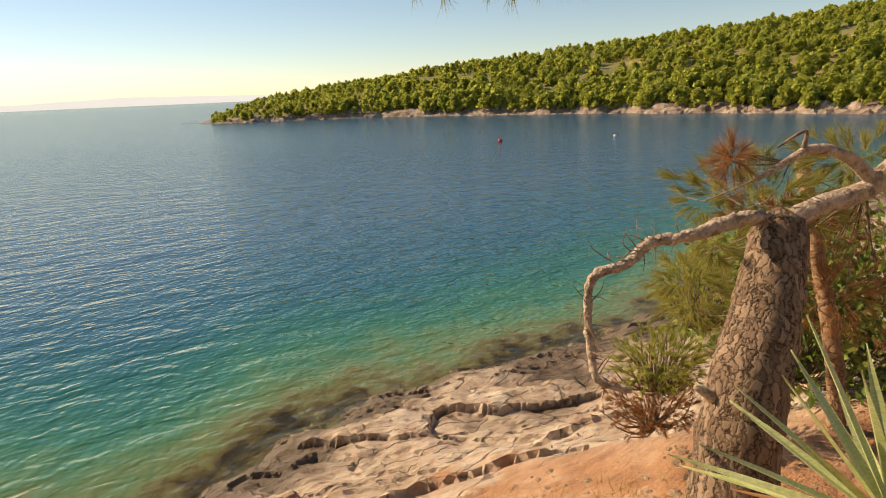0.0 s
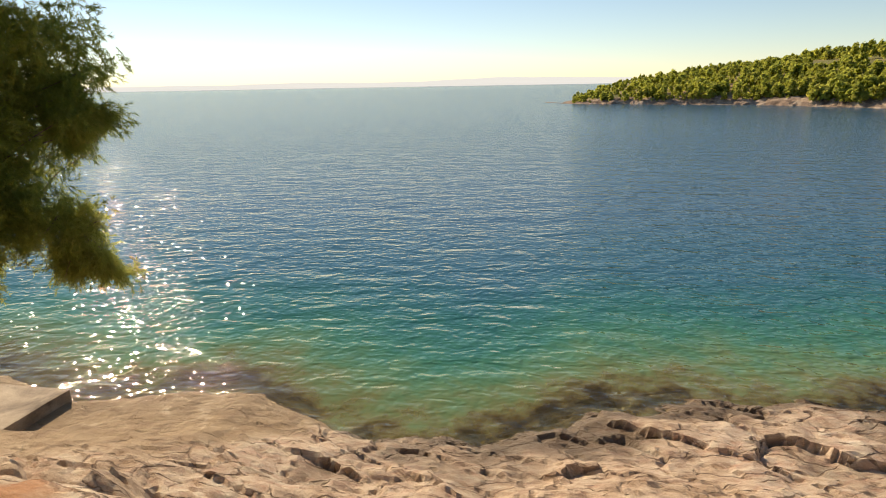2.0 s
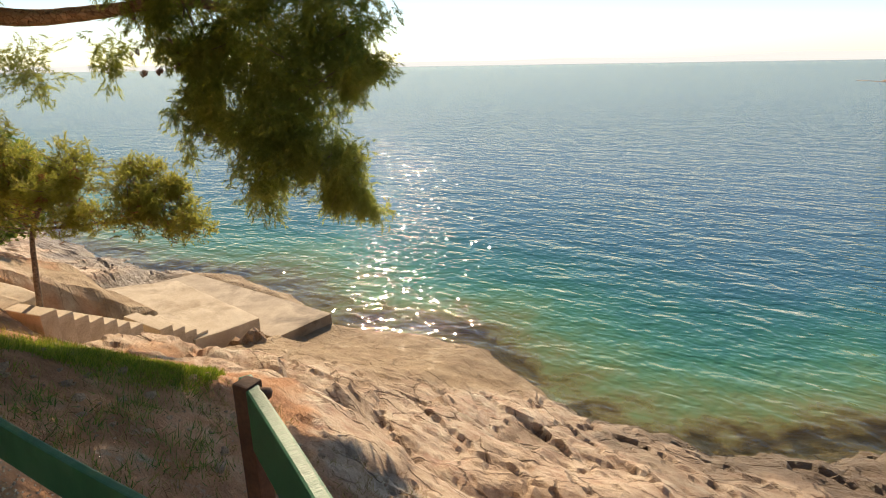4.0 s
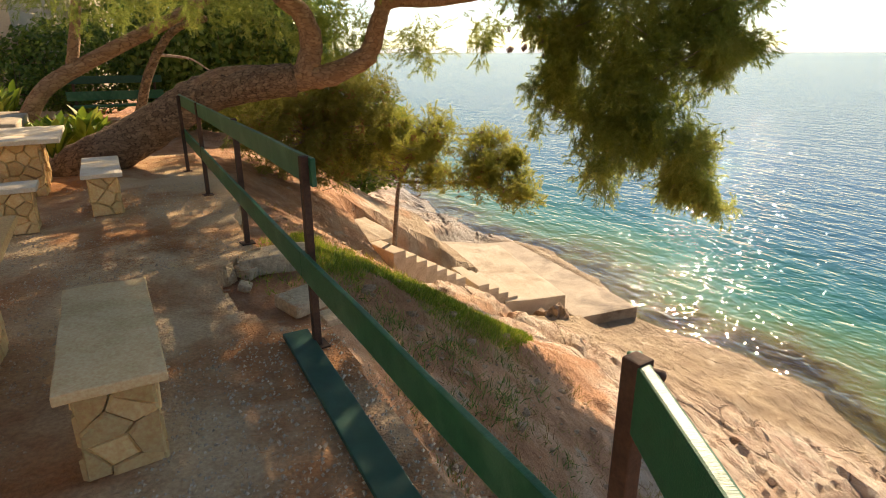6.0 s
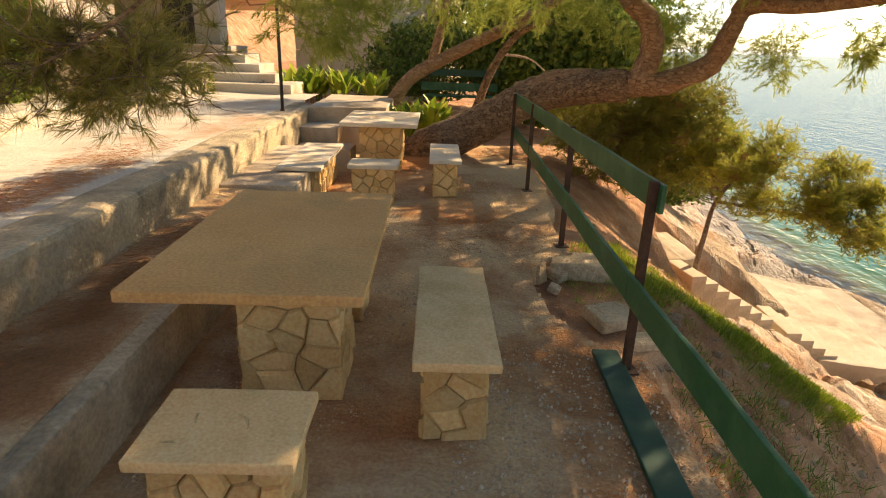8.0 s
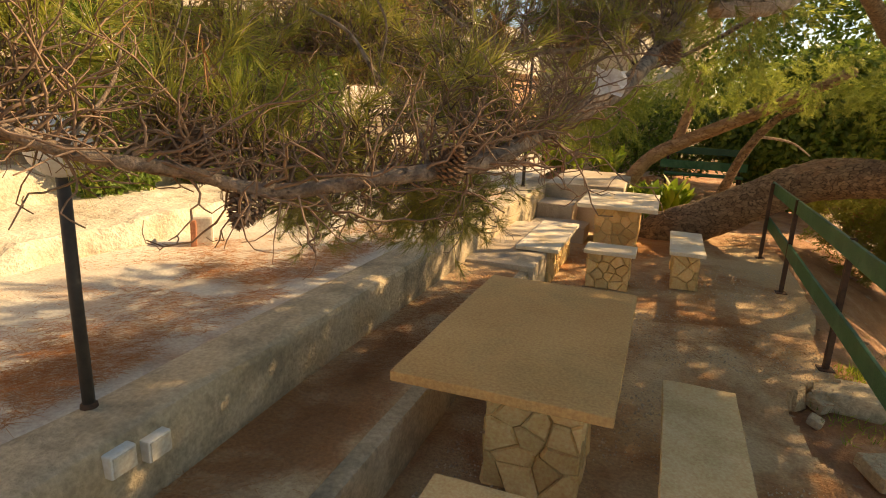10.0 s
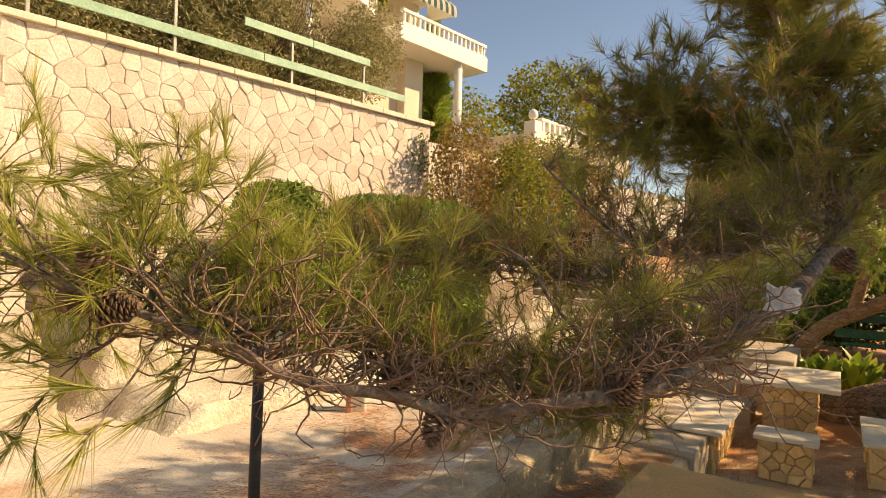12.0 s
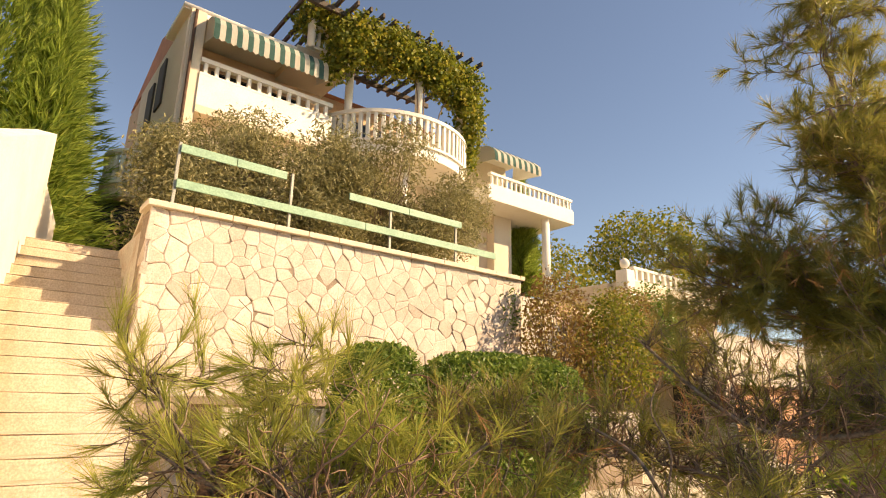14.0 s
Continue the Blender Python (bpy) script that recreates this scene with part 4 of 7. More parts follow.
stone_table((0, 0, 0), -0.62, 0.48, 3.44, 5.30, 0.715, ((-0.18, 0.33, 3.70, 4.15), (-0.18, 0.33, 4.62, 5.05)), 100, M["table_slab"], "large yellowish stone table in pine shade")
stone_table((0, 0, 0), -0.53, 0.545, 9.22, 10.75, 0.705, ((-0.28, 0.30, 9.42, 9.85), (-0.28, 0.30, 10.15, 10.55)), 140, M["sunlit_slab"], "pale stone table with a sunlit top")
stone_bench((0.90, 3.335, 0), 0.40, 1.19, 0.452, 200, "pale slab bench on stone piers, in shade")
stone_bench((0.92, 7.97, 0), 0.385, 1.25, 0.458, 230, "pale slab bench beside a stone table", top="sunlit_slab")
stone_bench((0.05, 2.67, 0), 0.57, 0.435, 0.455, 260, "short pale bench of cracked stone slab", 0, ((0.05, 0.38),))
stone_bench((0.09, 7.60, 0), 0.57, 0.42, 0.452, 280, "short sunlit stone bench at a table's end", 0, ((0.04, 0.37),), "sunlit_slab")


def wall_bench():
    t = thing("wall_bench", "pale slab bench along a rough wall, patched with sun", "bench", group="stone benches round the tables")
    slab_top(t, -0.93, -0.44, 7.38, 9.0, 0.41, 0.455, M["sunlit_slab"], "seat", 5)
    part("base", rough_box(-1.34, -0.58, 6.72, 9.02, -0.05, 0.405, 6, 0.015, 0.02, 77), M["concrete"], t, "concrete bench base")
    b = part("pier", box(-0.60, -0.545, 7.45, 8.95, 0, 0.40, 0.006), M["mortar"], t)
    clad(b, pose(-0.545, 7.45, 0, 0, 0, 90), 1.5, 0.4, 0.16, M["stone"], 321)


wall_bench()


def slab_cracks():
    """Short dark cracks in the near bench's slab."""
    seat = next(o for o in bpy.data.objects if o.name.startswith("seat") and o.parent and o.parent.get("label", "").startswith("short pale bench"))
    for pts in ([(-0.11, 0.20, 0.455), (-0.125, 0.255, 0.4555), (-0.115, 0.275, 0.455)], [(0.02, 0.27, 0.455), (0.055, 0.25, 0.4555), (0.075, 0.21, 0.4555), (0.08, 0.185, 0.455)], [(-0.2, 0.10, 0.455), (-0.16, 0.105, 0.4555), (-0.14, 0.10, 0.455)]):
        v, f = tube_np(spline(pts, 8), [0.001, 0.004, 0.006, 0.005, 0.006, 0.004, 0.003, 0.001], 6, 0.2, 3)
        part("crack", mesh_np("crack", v, f, True), M["mortar"], seat, "dark crack in the slab")


slab_cracks()


# ---- the green terrace fence ----
def plank(parent, a, b, height, thick, material, name="rail", seed=0, label=""):
    """A painted board from a to b (centres), upright on its edge."""
    a, b = Vector(a), Vector(b)
    ln = (b - a).length
    bm = box(0, ln, -thick / 2, thick / 2, -height / 2, height / 2, 0.006)
    bmesh.ops.subdivide_edges(bm, edges=[e for e in bm.edges if e.calc_length() > 0.5], cuts=12)
    for v in bm.verts:
        v.co.y += 0.006 * noise.noise(Vector((v.co.x * 1.3, seed, 0)))
        v.co.z += 0.006 * noise.noise(Vector((v.co.x * 1.7, seed, 5)))
    ob = part(name, bm, material, parent, label)
    d = b - a
    ob.matrix_world = Matrix.Translation(a) @ Euler((0, -math.asin(d.z / ln), math.atan2(d.y, d.x)), "XYZ").to_matrix().to_4x4()
    return ob


def iron_post(parent, x, y, z0, z1, w=0.045, name="post", lean=0.0):
    ob = part(name, box(-w / 2, w / 2, -w / 2, w / 2, 0, z1 - z0, 0.005), M["iron"], parent)
    ob.matrix_world = pose(x, y, z0, lean, 0, 3)
    return ob


def build_fence():
    f = thing("fence", "green painted plank fence on rusty iron posts", "fence")
    for x, y, z1 in ((1.93, 4.08, 1.13), (2.00, 6.30, 1.12), (2.0, 8.49, 1.10), (1.99, 10.2, 1.08)):
        p = iron_post(f, x, y, -0.15, z1)
        foot = part("foot_plate", box(-0.06, 0.06, -0.06, 0.06, 0.0, 0.012, 0.002), M["iron"], p)
        foot.matrix_parent_inverse.identity()
        foot.matrix_basis = pose(0, 0, 0.15)
    plank(f, (1.965, 4.02, 1.045), (2.03, 10.4, 1.01), 0.155, 0.028, M["green"], "top_rail", 1)
    plank(f, (1.87, 1.60, 0.50), (1.90, 4.14, 0.50), 0.165, 0.028, M["green"], "lower_rail", 2)
    plank(f, (1.90, 4.14, 0.50), (2.03, 10.4, 0.52), 0.155, 0.028, M["green"], "lower_rail", 3)
    g = thing("fence_section", "green plank fence end with a lit top edge", "fence")
    p = iron_post(g, 1.90, 1.72, -0.2, 1.07, 0.046)
    knob = part("hinge_pin", tube_mesh([(0, -0.02, 0), (0, -0.06, 0.005)], [0.010, 0.014], 8), M["iron"], p)
    knob.matrix_basis = pose(0, 0, 1.25)
    plank(g, (1.925, 1.755, 0.985), (1.50, 0.95, 0.965), 0.16, 0.032, M["green"], "top_rail", 4)
    b = plank(None, (1.845, 4.24, 0.032), (1.775, 2.2, 0.032), 0.155, 0.03, M["green_dark"], "loose_plank", 5)
    b.matrix_world = b.matrix_world @ pose(0, 0, 0, 90, 0, 0)
    tagged(b, "dark green loose plank lying on the paving", "plank")


def tube_mesh(points, radii, segs=8, wobble=0.0, seed=0, smooth=True):
    v, f = tube_np(points, radii, segs, wobble, seed)
    return mesh_np("tube", v, f, smooth)


build_fence()


def lone_pole(x, y, z0, z1, r, label):
    p = thing("pole", label, "pole", (x, y, z0))
    part("shaft", tube_mesh([(0, 0, -0.02), (0, 0, (z1 - z0) * 0.5), (0.01, 0, z1 - z0)], [r, r, r * 0.95], 10), M["dark"], p)
    part("base_ring", tube_mesh([(0, 0, 0), (0, 0, 0.03)], [r * 1.5, r * 1.35], 10), M["iron"], p)
    return p


lamp_pole = lone_pole(-1.63, 2.58, 0.70, 1.72, 0.026, "dark iron lamp pole on the upper paving")
bm = bmesh.new()
bmesh.ops.create_uvsphere(bm, u_segments=18, v_segments=12, radius=0.12, matrix=Matrix.Translation((0.01, 0, 1.12)))
part("lamp_globe", bm, M["white"], lamp_pole, "milky white globe, unlit", True)
lone_pole(-1.56, 10.3, 0.70, 2.9, 0.026, "slim dark iron pole by a low wall")


# ---- villa on the terrace above ----
VO, VD = Vector((-7.20, 3.40, 0)), Vector((0.14, 0.99, 0)).normalized()
VANG = math.degrees(math.atan2(VD.y, VD.x))


def vz(z):
    """Height of a level on the hillside: the garden stands a little taller than drawn, the house more so."""
    return 2.2 + (z - 2.2) * 1.036 if z < 4.7 else 4.79 + (z - 4.7) * 1.087


def vmat(u, w, z, house=False):
    """The pose at u metres along the garden wall, w metres behind its face, at height z: x along, y inwards."""
    n = Vector((-VD.y, VD.x, 0))
    p = VO + VD * u + n * w
    tall = 1.087 if house else 1.036
    return pose(p.x, p.y, (4.79 - 4.7 * tall if house else 2.2 - 2.2 * tall) + z * tall, 0, 0, VANG) @ Matrix.Diagonal((1, 1, tall, 1))


def build_garden_wall():
    r = thing("garden_wall", "tall retaining wall of pale irregular stone with coping", "wall", kind="structure")
    r.matrix_world = vmat(0, 0, 0)
    body = part("body", box(0.03, 6.9, 0.03, 0.6, 0.6, 4.62), M["wall_mortar"], r)
    side = part("side_body", box(0.03, 0.4, 0.10, 3.4, 0.6, 4.615), M["wall_mortar"], r)
    side.matrix_basis = pose(0, 0, 0, 0, 0, -6.8)
    clad(body, pose(0, 0.03, 2.3), 6.9, 2.32, 0.245, M["wall_stone"], 501, 0.004, 0.014)
    clad(side, pose(0.03, 3.4, 1.2, 0, 0, -90), 3.4, 3.4, 0.40, M["wall_stone"], 503, 0.008, 0.03)
    x = -0.06
    rng = random.Random(4)
    while x < 6.9:
        l = rng.uniform(0.5, 0.8)
        part("coping_stone", box(x + 0.004, min(x + l, 6.95) - 0.004, -0.06, 0.45, 4.62, 4.70, 0.01), M["coping"], r)
        x += l
    part("side_coping", box(-0.06, 0.42, 0.452, 3.4, 4.622, 4.702, 0.01), M["coping"], r).matrix_basis = pose(0, 0, 0, 0, 0, -6.8)
    f = thing("garden_fence", "faded green plank fence on the wall's edge", "fence")
    f.matrix_world = vmat(0, 0.15, 4.70)
    for u, h in ((0.27, 0.92), (1.95, 0.9), (3.80, 0.80), (5.28, 0.74)):
        part("post", box(u - 0.02, u + 0.02, -0.02, 0.02, 0, h, 0.004), M["grey_post"], f)
    for (a, b), z in (((0.28, 6.3), 0.33), ((0.28, 1.85), 0.83), ((2.95, 5.4), 0.77)):
        for q0, q1 in ((a, (a + b) / 2), ((a + b) / 2, b)):
            ob = part("rail", box(q0, q1 - 0.01, -0.05, -0.022, z - 0.06, z + 0.06, 0.005), M["green_light"], f)


build_garden_wall()


def build_stairs():
    r = thing("garden_stair", "long sunlit concrete stair up beside the garden wall", "stairs", kind="structure")
    n = Vector((-VD.y, VD.x, 0))
    for k in range(21):
        z = 0.88 + 0.178 * k
        w = -3.0 + 0.262 * k
        s = part("step", rough_box(-1.05 - 0.15 * (3.4 - w), -0.04 + max(0, 0.119 * w), 0, 0.5, -0.6, 0, 4, 0.012, 0.02, 300 + k), M["steps"], r)
        s.matrix_world = vmat(0, w, z)
        part("tread", rough_box(-1.04 - 0.15 * (3.4 - w), -0.045 + max(0, 0.119 * w), -0.004, 0.262, 0.001, 0.012, 3, 0.003, 0.005, 360 + k), M["steps"], s)
    top = part("landing", rough_box(-1.05, 0.28, 0, 4.5, -0.5, 0, 4, 0.006, 0.012, 340), M["steps"], r)
    top.matrix_world = vmat(0, -3.0 + 0.262 * 21, 0.88 + 0.178 * 20 + 0.004)
    wl = thing("side_wall", "white rendered wall beside the stair", "wall", kind="structure")
    bm = bmesh.new()
    pts = [(-3.6, 0.5), (-3.6, 3.65), (3.4, 6.5), (3.4, 5.6), (6.0, 5.6), (6.0, 0.5)]
    lo = [bm.verts.new((-1.30 - 0.15 * (3.4 - w), w, z)) for w, z in pts]
    hi = [bm.verts.new((-1.0 - 0.15 * (3.4 - w), w, z)) for w, z in pts]
    bm.faces.new(lo)
    bm.faces.new(hi[::-1])
    for i in range(len(pts)):
        j = (i + 1) % len(pts)
        bm.faces.new((lo[j], lo[i], hi[i], hi[j]))
    bmesh.ops.recalc_face_normals(bm, faces=bm.faces)
    ob = part("body", bm, M["white"], wl)
    wl.matrix_world = vmat(0, 0, 0)


build_stairs()


def baluster_mesh(h, w):
    """A square-cut baluster with cut corners."""
    bm = box(-w / 2, w / 2, -w / 2, w / 2, 0, h, w * 0.12, segs=1)
    me = bpy.data.meshes.new("baluster")
    bm.to_mesh(me)
    bm.free()
    me.materials.append(M["white"])
    return me


def balustrade(parent, path, z, h, step, name="balustrade", bw=0.10, foot=0.08, head=0.10):
    """Rails and balusters along points (u, w) of the villa's plan."""
    pts = [Vector((u, w, 0)) for u, w in path]
    me = baluster_mesh(h - foot - head + 0.01, bw)
    r = part(name, tube_like(pts, z + h - head, z + h, 0.17), M["white"], parent)
    part("base_rail", tube_like(pts, z, z + foot, 0.15), M["white"], r)
    ln = 0.0
    nxt = step / 2
    for a, b in zip(pts, pts[1:]):
        seg = (b - a).length
        while nxt < ln + seg:
            p = a.lerp(b, (nxt - ln) / seg)
            o = new("baluster", me)
            o.parent = r
            o.matrix_basis = pose(p.x, p.y, z + foot - 0.005, 0, 0, math.degrees(math.atan2(b.y - a.y, b.x - a.x)))
            nxt += step
        ln += seg
    return r


def tube_like(pts, z0, z1, width):
    """A rail of rectangular section along a path in plan."""
    bm = bmesh.new()
    rows = []
    for i, p in enumerate(pts):
        d = (pts[min(i + 1, len(pts) - 1)] - pts[max(i - 1, 0)]).normalized()
        s = Vector((-d.y, d.x, 0)) * width / 2
        rows.append([bm.verts.new(q) for q in ((p.x + s.x, p.y + s.y, z0), (p.x - s.x, p.y - s.y, z0), (p.x - s.x, p.y - s.y, z1), (p.x + s.x, p.y + s.y, z1))])
    for a, b in zip(rows, rows[1:]):
        for k in range(4):
            bm.faces.new((a[k], a[(k + 1) % 4], b[(k + 1) % 4], b[k]))
    bm.faces.new(rows[0][::-1])
    bm.faces.new(rows[-1])
    bmesh.ops.recalc_face_normals(bm, faces=bm.faces)
    return bm


def awning(parent, u0, u1, w, z0, z1, reach):
    """A striped awning with rounded front and scalloped edge; stripes are separate strips of cloth."""
    aw = part("awning", box(u0 - 0.05, u1 + 0.05, w - 0.10, w, z1 - 0.02, z1 + 0.12, 0.02), M["white"], parent, "green and cream striped awning")
    n = max(6, round((u1 - u0) / 0.155))
    prof = [(w - 0.06, z1), (w - reach * 0.45, z1 - 0.06), (w - reach * 0.8, z1 - 0.22), (w - reach * 0.97, z1 - 0.45), (w - reach, z0 + 0.16), (w - reach, z0)]
    for k in range(n):
        a, b = u0 + (u1 - u0) * k / n, u0 + (u1 - u0) * (k + 1) / n
        bm = bmesh.new()
        rows = [[bm.verts.new((u, y, z)) for u in (a, (a + b) / 2, b)] for y, z in prof]
        rows[-1][1].co.z -= 0.05
        for r0, r1 in zip(rows, rows[1:]):
            for i in (0, 1):
                bm.faces.new((r0[i], r0[i + 1], r1[i + 1], r1[i]))
        bmesh.ops.solidify(bm, geom=bm.faces[:], thickness=0.008)
        part("stripe", bm, M["cloth_green"] if k % 2 == 0 else M["cloth_white"], aw)
    for u in (u0, u1):
        bm = bmesh.new()
        vs = [bm.verts.new((u, y, z)) for y, z in prof] + [bm.verts.new((u, w, z0 + 0.2))]
        bm.faces.new(vs)
        bmesh.ops.solidify(bm, geom=bm.faces[:], thickness=0.008)
        part("awning_cheek", bm, M["cloth_white"], aw)


def window(parent, u0, u1, z0, z1, w, name="window"):
    fr = part(name, box(u0 - 0.06, u1 + 0.06, w - 0.03, w + 0.05, z0 - 0.06, z1 + 0.06, 0.01), M["wood"], parent)
    part("pane", box(u0, u1, w - 0.036, w - 0.028, z0, z1), M["glass"], fr, "dark window glass")


gm, gnt, gp = nodes_of("window_glass")
gp.inputs["Base Color"].default_value = (0.02, 0.025, 0.03, 1)
gp.inputs["Roughness"].default_value = 0.08
M["glass"] = gm


def build_villa():
    h = thing("villa", "cream rendered villa with balconies and striped awnings", "house")
    h.matrix_world = vmat(0, 0, 0, True)
    # main body, with the gabled end at u = 1.6
    part("wall", box(1.6, 13.0, 7.6, 15.0, 4.0, 9.25), M["plaster"], h)
    part("upper_wall", box(1.6, 6.2, 8.6, 15.0, 9.25, 11.75), M["plaster_warm"], h)
    part("upper_wall", box(6.2, 12.2, 9.6, 15.0, 9.25, 12.2), M["plaster_warm"], h)
    part("end_pier", box(1.55, 1.95, 7.0, 8.6, 4.0, 11.86), M["plaster"], h)
    part("end_wall", box(1.5, 1.62, 7.05, 12.5, 4.0, 11.6), M["plaster"], h)
    part("eave", box(1.35, 5.6, 7.1, 9.0, 11.84, 11.98, 0.02), M["white"], h)
    part("gutter", tube_mesh([(1.35, 7.08, 11.93), (5.6, 7.08, 11.93)], [0.06, 0.06], 8), M["white"], h)
    part("downpipe", tube_mesh([(1.66, 6.93, 11.8), (1.66, 6.93, 8.2), (1.66, 6.93, 4.0)], [0.045] * 3, 8), M["iron"], h)
    roof = part("roof", gable_roof(1.63, 6.0, 7.1, 15.2, 11.99, 13.0), M["tile"], h)
    part("roof", gable_roof(5.0, 12.4, 9.3, 15.2, 12.2, 13.2), M["tile"], h)
    # gable-end windows with dark shutters
    for y0, z0 in ((8.9, 9.9), (10.2, 9.7)):
        part("shutter", box(1.44, 1.5, y0, y0 + 0.75, z0, z0 + 1.35, 0.01), M["wood"], h, "dark closed shutter")
    # left balcony with its awning
    part("balcony", box(1.95, 5.9, 6.95, 8.6, 9.1, 9.3, 0.02), M["plaster"], h)
    part("parapet", box(1.95, 5.9, 6.95, 7.1, 9.3, 10.13, 0.01), M["white"], h)
    balustrade(h, [(1.95, 7.02), (5.9, 7.02)], 10.13, 0.46, 0.30, "balustrade", 0.11, 0.06, 0.12)
    awning(h, 2.0, 5.35, 7.12, 10.86, 11.72, 0.85)
    window(h, 2.7, 3.7, 9.35, 11.1, 8.6, "door")
    window(h, 4.5, 5.4, 9.9, 11.1, 8.6)
    # the curved balcony with pergola
    cu, cw, rad = 8.7, 8.3, 2.85
    arc = [(cu - rad * math.cos(a), cw - rad * math.sin(a)) for a in np.linspace(0.12, math.pi - 0.05, 25)]
    bm = bmesh.new()
    lo = [bm.verts.new((u, w, 9.16)) for u, w in [(cu - rad, 9.6)] + arc + [(cu + rad, 9.6)]]
    f = bm.faces.new(lo)
    ex = bmesh.ops.extrude_face_region(bm, geom=[f])
    for v in ex["geom"]:
        if isinstance(v, bmesh.types.BMVert):
            v.co.z += 0.3
    bmesh.ops.recalc_face_normals(bm, faces=bm.faces)
    part("balcony", bm, M["white"], h, "curved white balcony")
    balustrade(h, arc, 9.46, 0.98, 0.235, "balustrade", 0.12, 0.07, 0.11)
    for u, w, z0, z1 in ((8.3, 5.75, 10.4, 12.7), (10.5, 6.3, 10.4, 12.7), (6.4, 6.9, 9.4, 12.7), (4.85, 6.6, 11.9, 13.2), (8.3, 6.4, 4.2, 9.2), (10.4, 7.0, 4.2, 9.2)):
        part("column", tube_mesh([(u, w, z0), (u, w, (z0 + z1) / 2), (u, w, z1)], [0.12, 0.125, 0.12], 14), M["white"], h)
    part("upper_wall", box(4.6, 6.3, 7.0, 9.6, 11.6, 12.05, 0.02), M["plaster"], h)
    balustrade(h, [(4.75, 6.7), (7.0, 6.7)], 11.9, 0.75, 0.26, "balustrade", 0.10)
    part("beam", box(4.2, 10.8, 5.75, 5.87, 12.7, 12.86, 0.01), M["wood"], h, "dark pergola beam")
    part("beam", box(4.2, 10.8, 8.6, 8.72, 12.7, 12.86, 0.01), M["wood"], h, "dark pergola beam")
    for k in range(15):
        u = 4.3 + 0.45 * k
        part("rafter", box(u - 0.04, u + 0.04, 5.25, 9.2, 12.86, 13.0, 0.008), M["wood"], h, "dark pergola rafter")
    window(h, 7.3, 8.6, 9.5, 11.6, 9.58, "door")
    window(h, 9.2, 10.6, 9.5, 11.6, 9.58, "door")
    # right terrace on columns
    part("balcony", box(11.6, 16.2, 6.0, 9.5, 8.78, 9.28, 0.02), M["white"], h)
    balustrade(h, [(11.7, 6.08), (16.1, 6.08), (16.1, 9.4)], 9.28, 0.45, 0.24, "balustrade", 0.09, 0.05, 0.09)
    for u, w in ((14.85, 6.3), (15.4, 8.5)):
        part("column", tube_mesh([(u, w, 4.0), (u, w, 6.4), (u, w, 8.79)], [0.16, 0.165, 0.15], 16), M["white"], h)
    part("wall", box(13.0, 13.9, 7.2, 9.5, 4.0, 8.8), M["plaster"], h)
    part("upper_wall", box(12.2, 14.8, 8.4, 14.0, 9.28, 11.3), M["plaster"], h)
    part("eave", box(12.0, 15.0, 8.0, 14.2, 11.3, 11.45, 0.02), M["white"], h)
    awning(h, 12.3, 14.8, 8.0, 10.45, 11.25, 1.6)
    # small round balcony on the gable end
    arc = [(1.5 - 1.0 * math.sin(a), 9.6 - 1.0 * math.cos(a)) for a in np.linspace(0.05, math.pi - 0.05, 13)]
    bm = bmesh.new()
    f = bm.faces.new([bm.verts.new((u, w, 7.15)) for u, w in arc])
    ex = bmesh.ops.extrude_face_region(bm, geom=[f])
    for v in ex["geom"]:
        if isinstance(v, bmesh.types.BMVert):
            v.co.z += 0.35
    bmesh.ops.recalc_face_normals(bm, faces=bm.faces)
    part("balcony", bm, M["plaster"], h)
    balustrade(h, arc, 7.5, 0.9, 0.21, "balustrade", 0.1)
    # flat dark panel painted in for the shade below the balcony
    part("balcony_shade", box(-0.2, 1.5, 9.4, 9.6, 4.4, 7.2), M["dark"], h, "dark panel standing in for shade under a balcony")


def gable_roof(u0, u1, w0, w1, z0, z1):
    bm = bmesh.new()
    m = (w0 + w1) / 2
    a = [bm.verts.new((u, w, z)) for u in (u0, u1) for w, z in ((w0, z0), (m, z1), (w1, z0))]
    for f in ((0, 1, 2), (5, 4, 3), (0, 3, 4, 1), (1, 4, 5, 2), (0, 2, 5, 3)):
        bm.faces.new([a[i] for i in f])
    bmesh.ops.recalc_face_normals(bm, faces=bm.faces)
    return bm


build_villa()


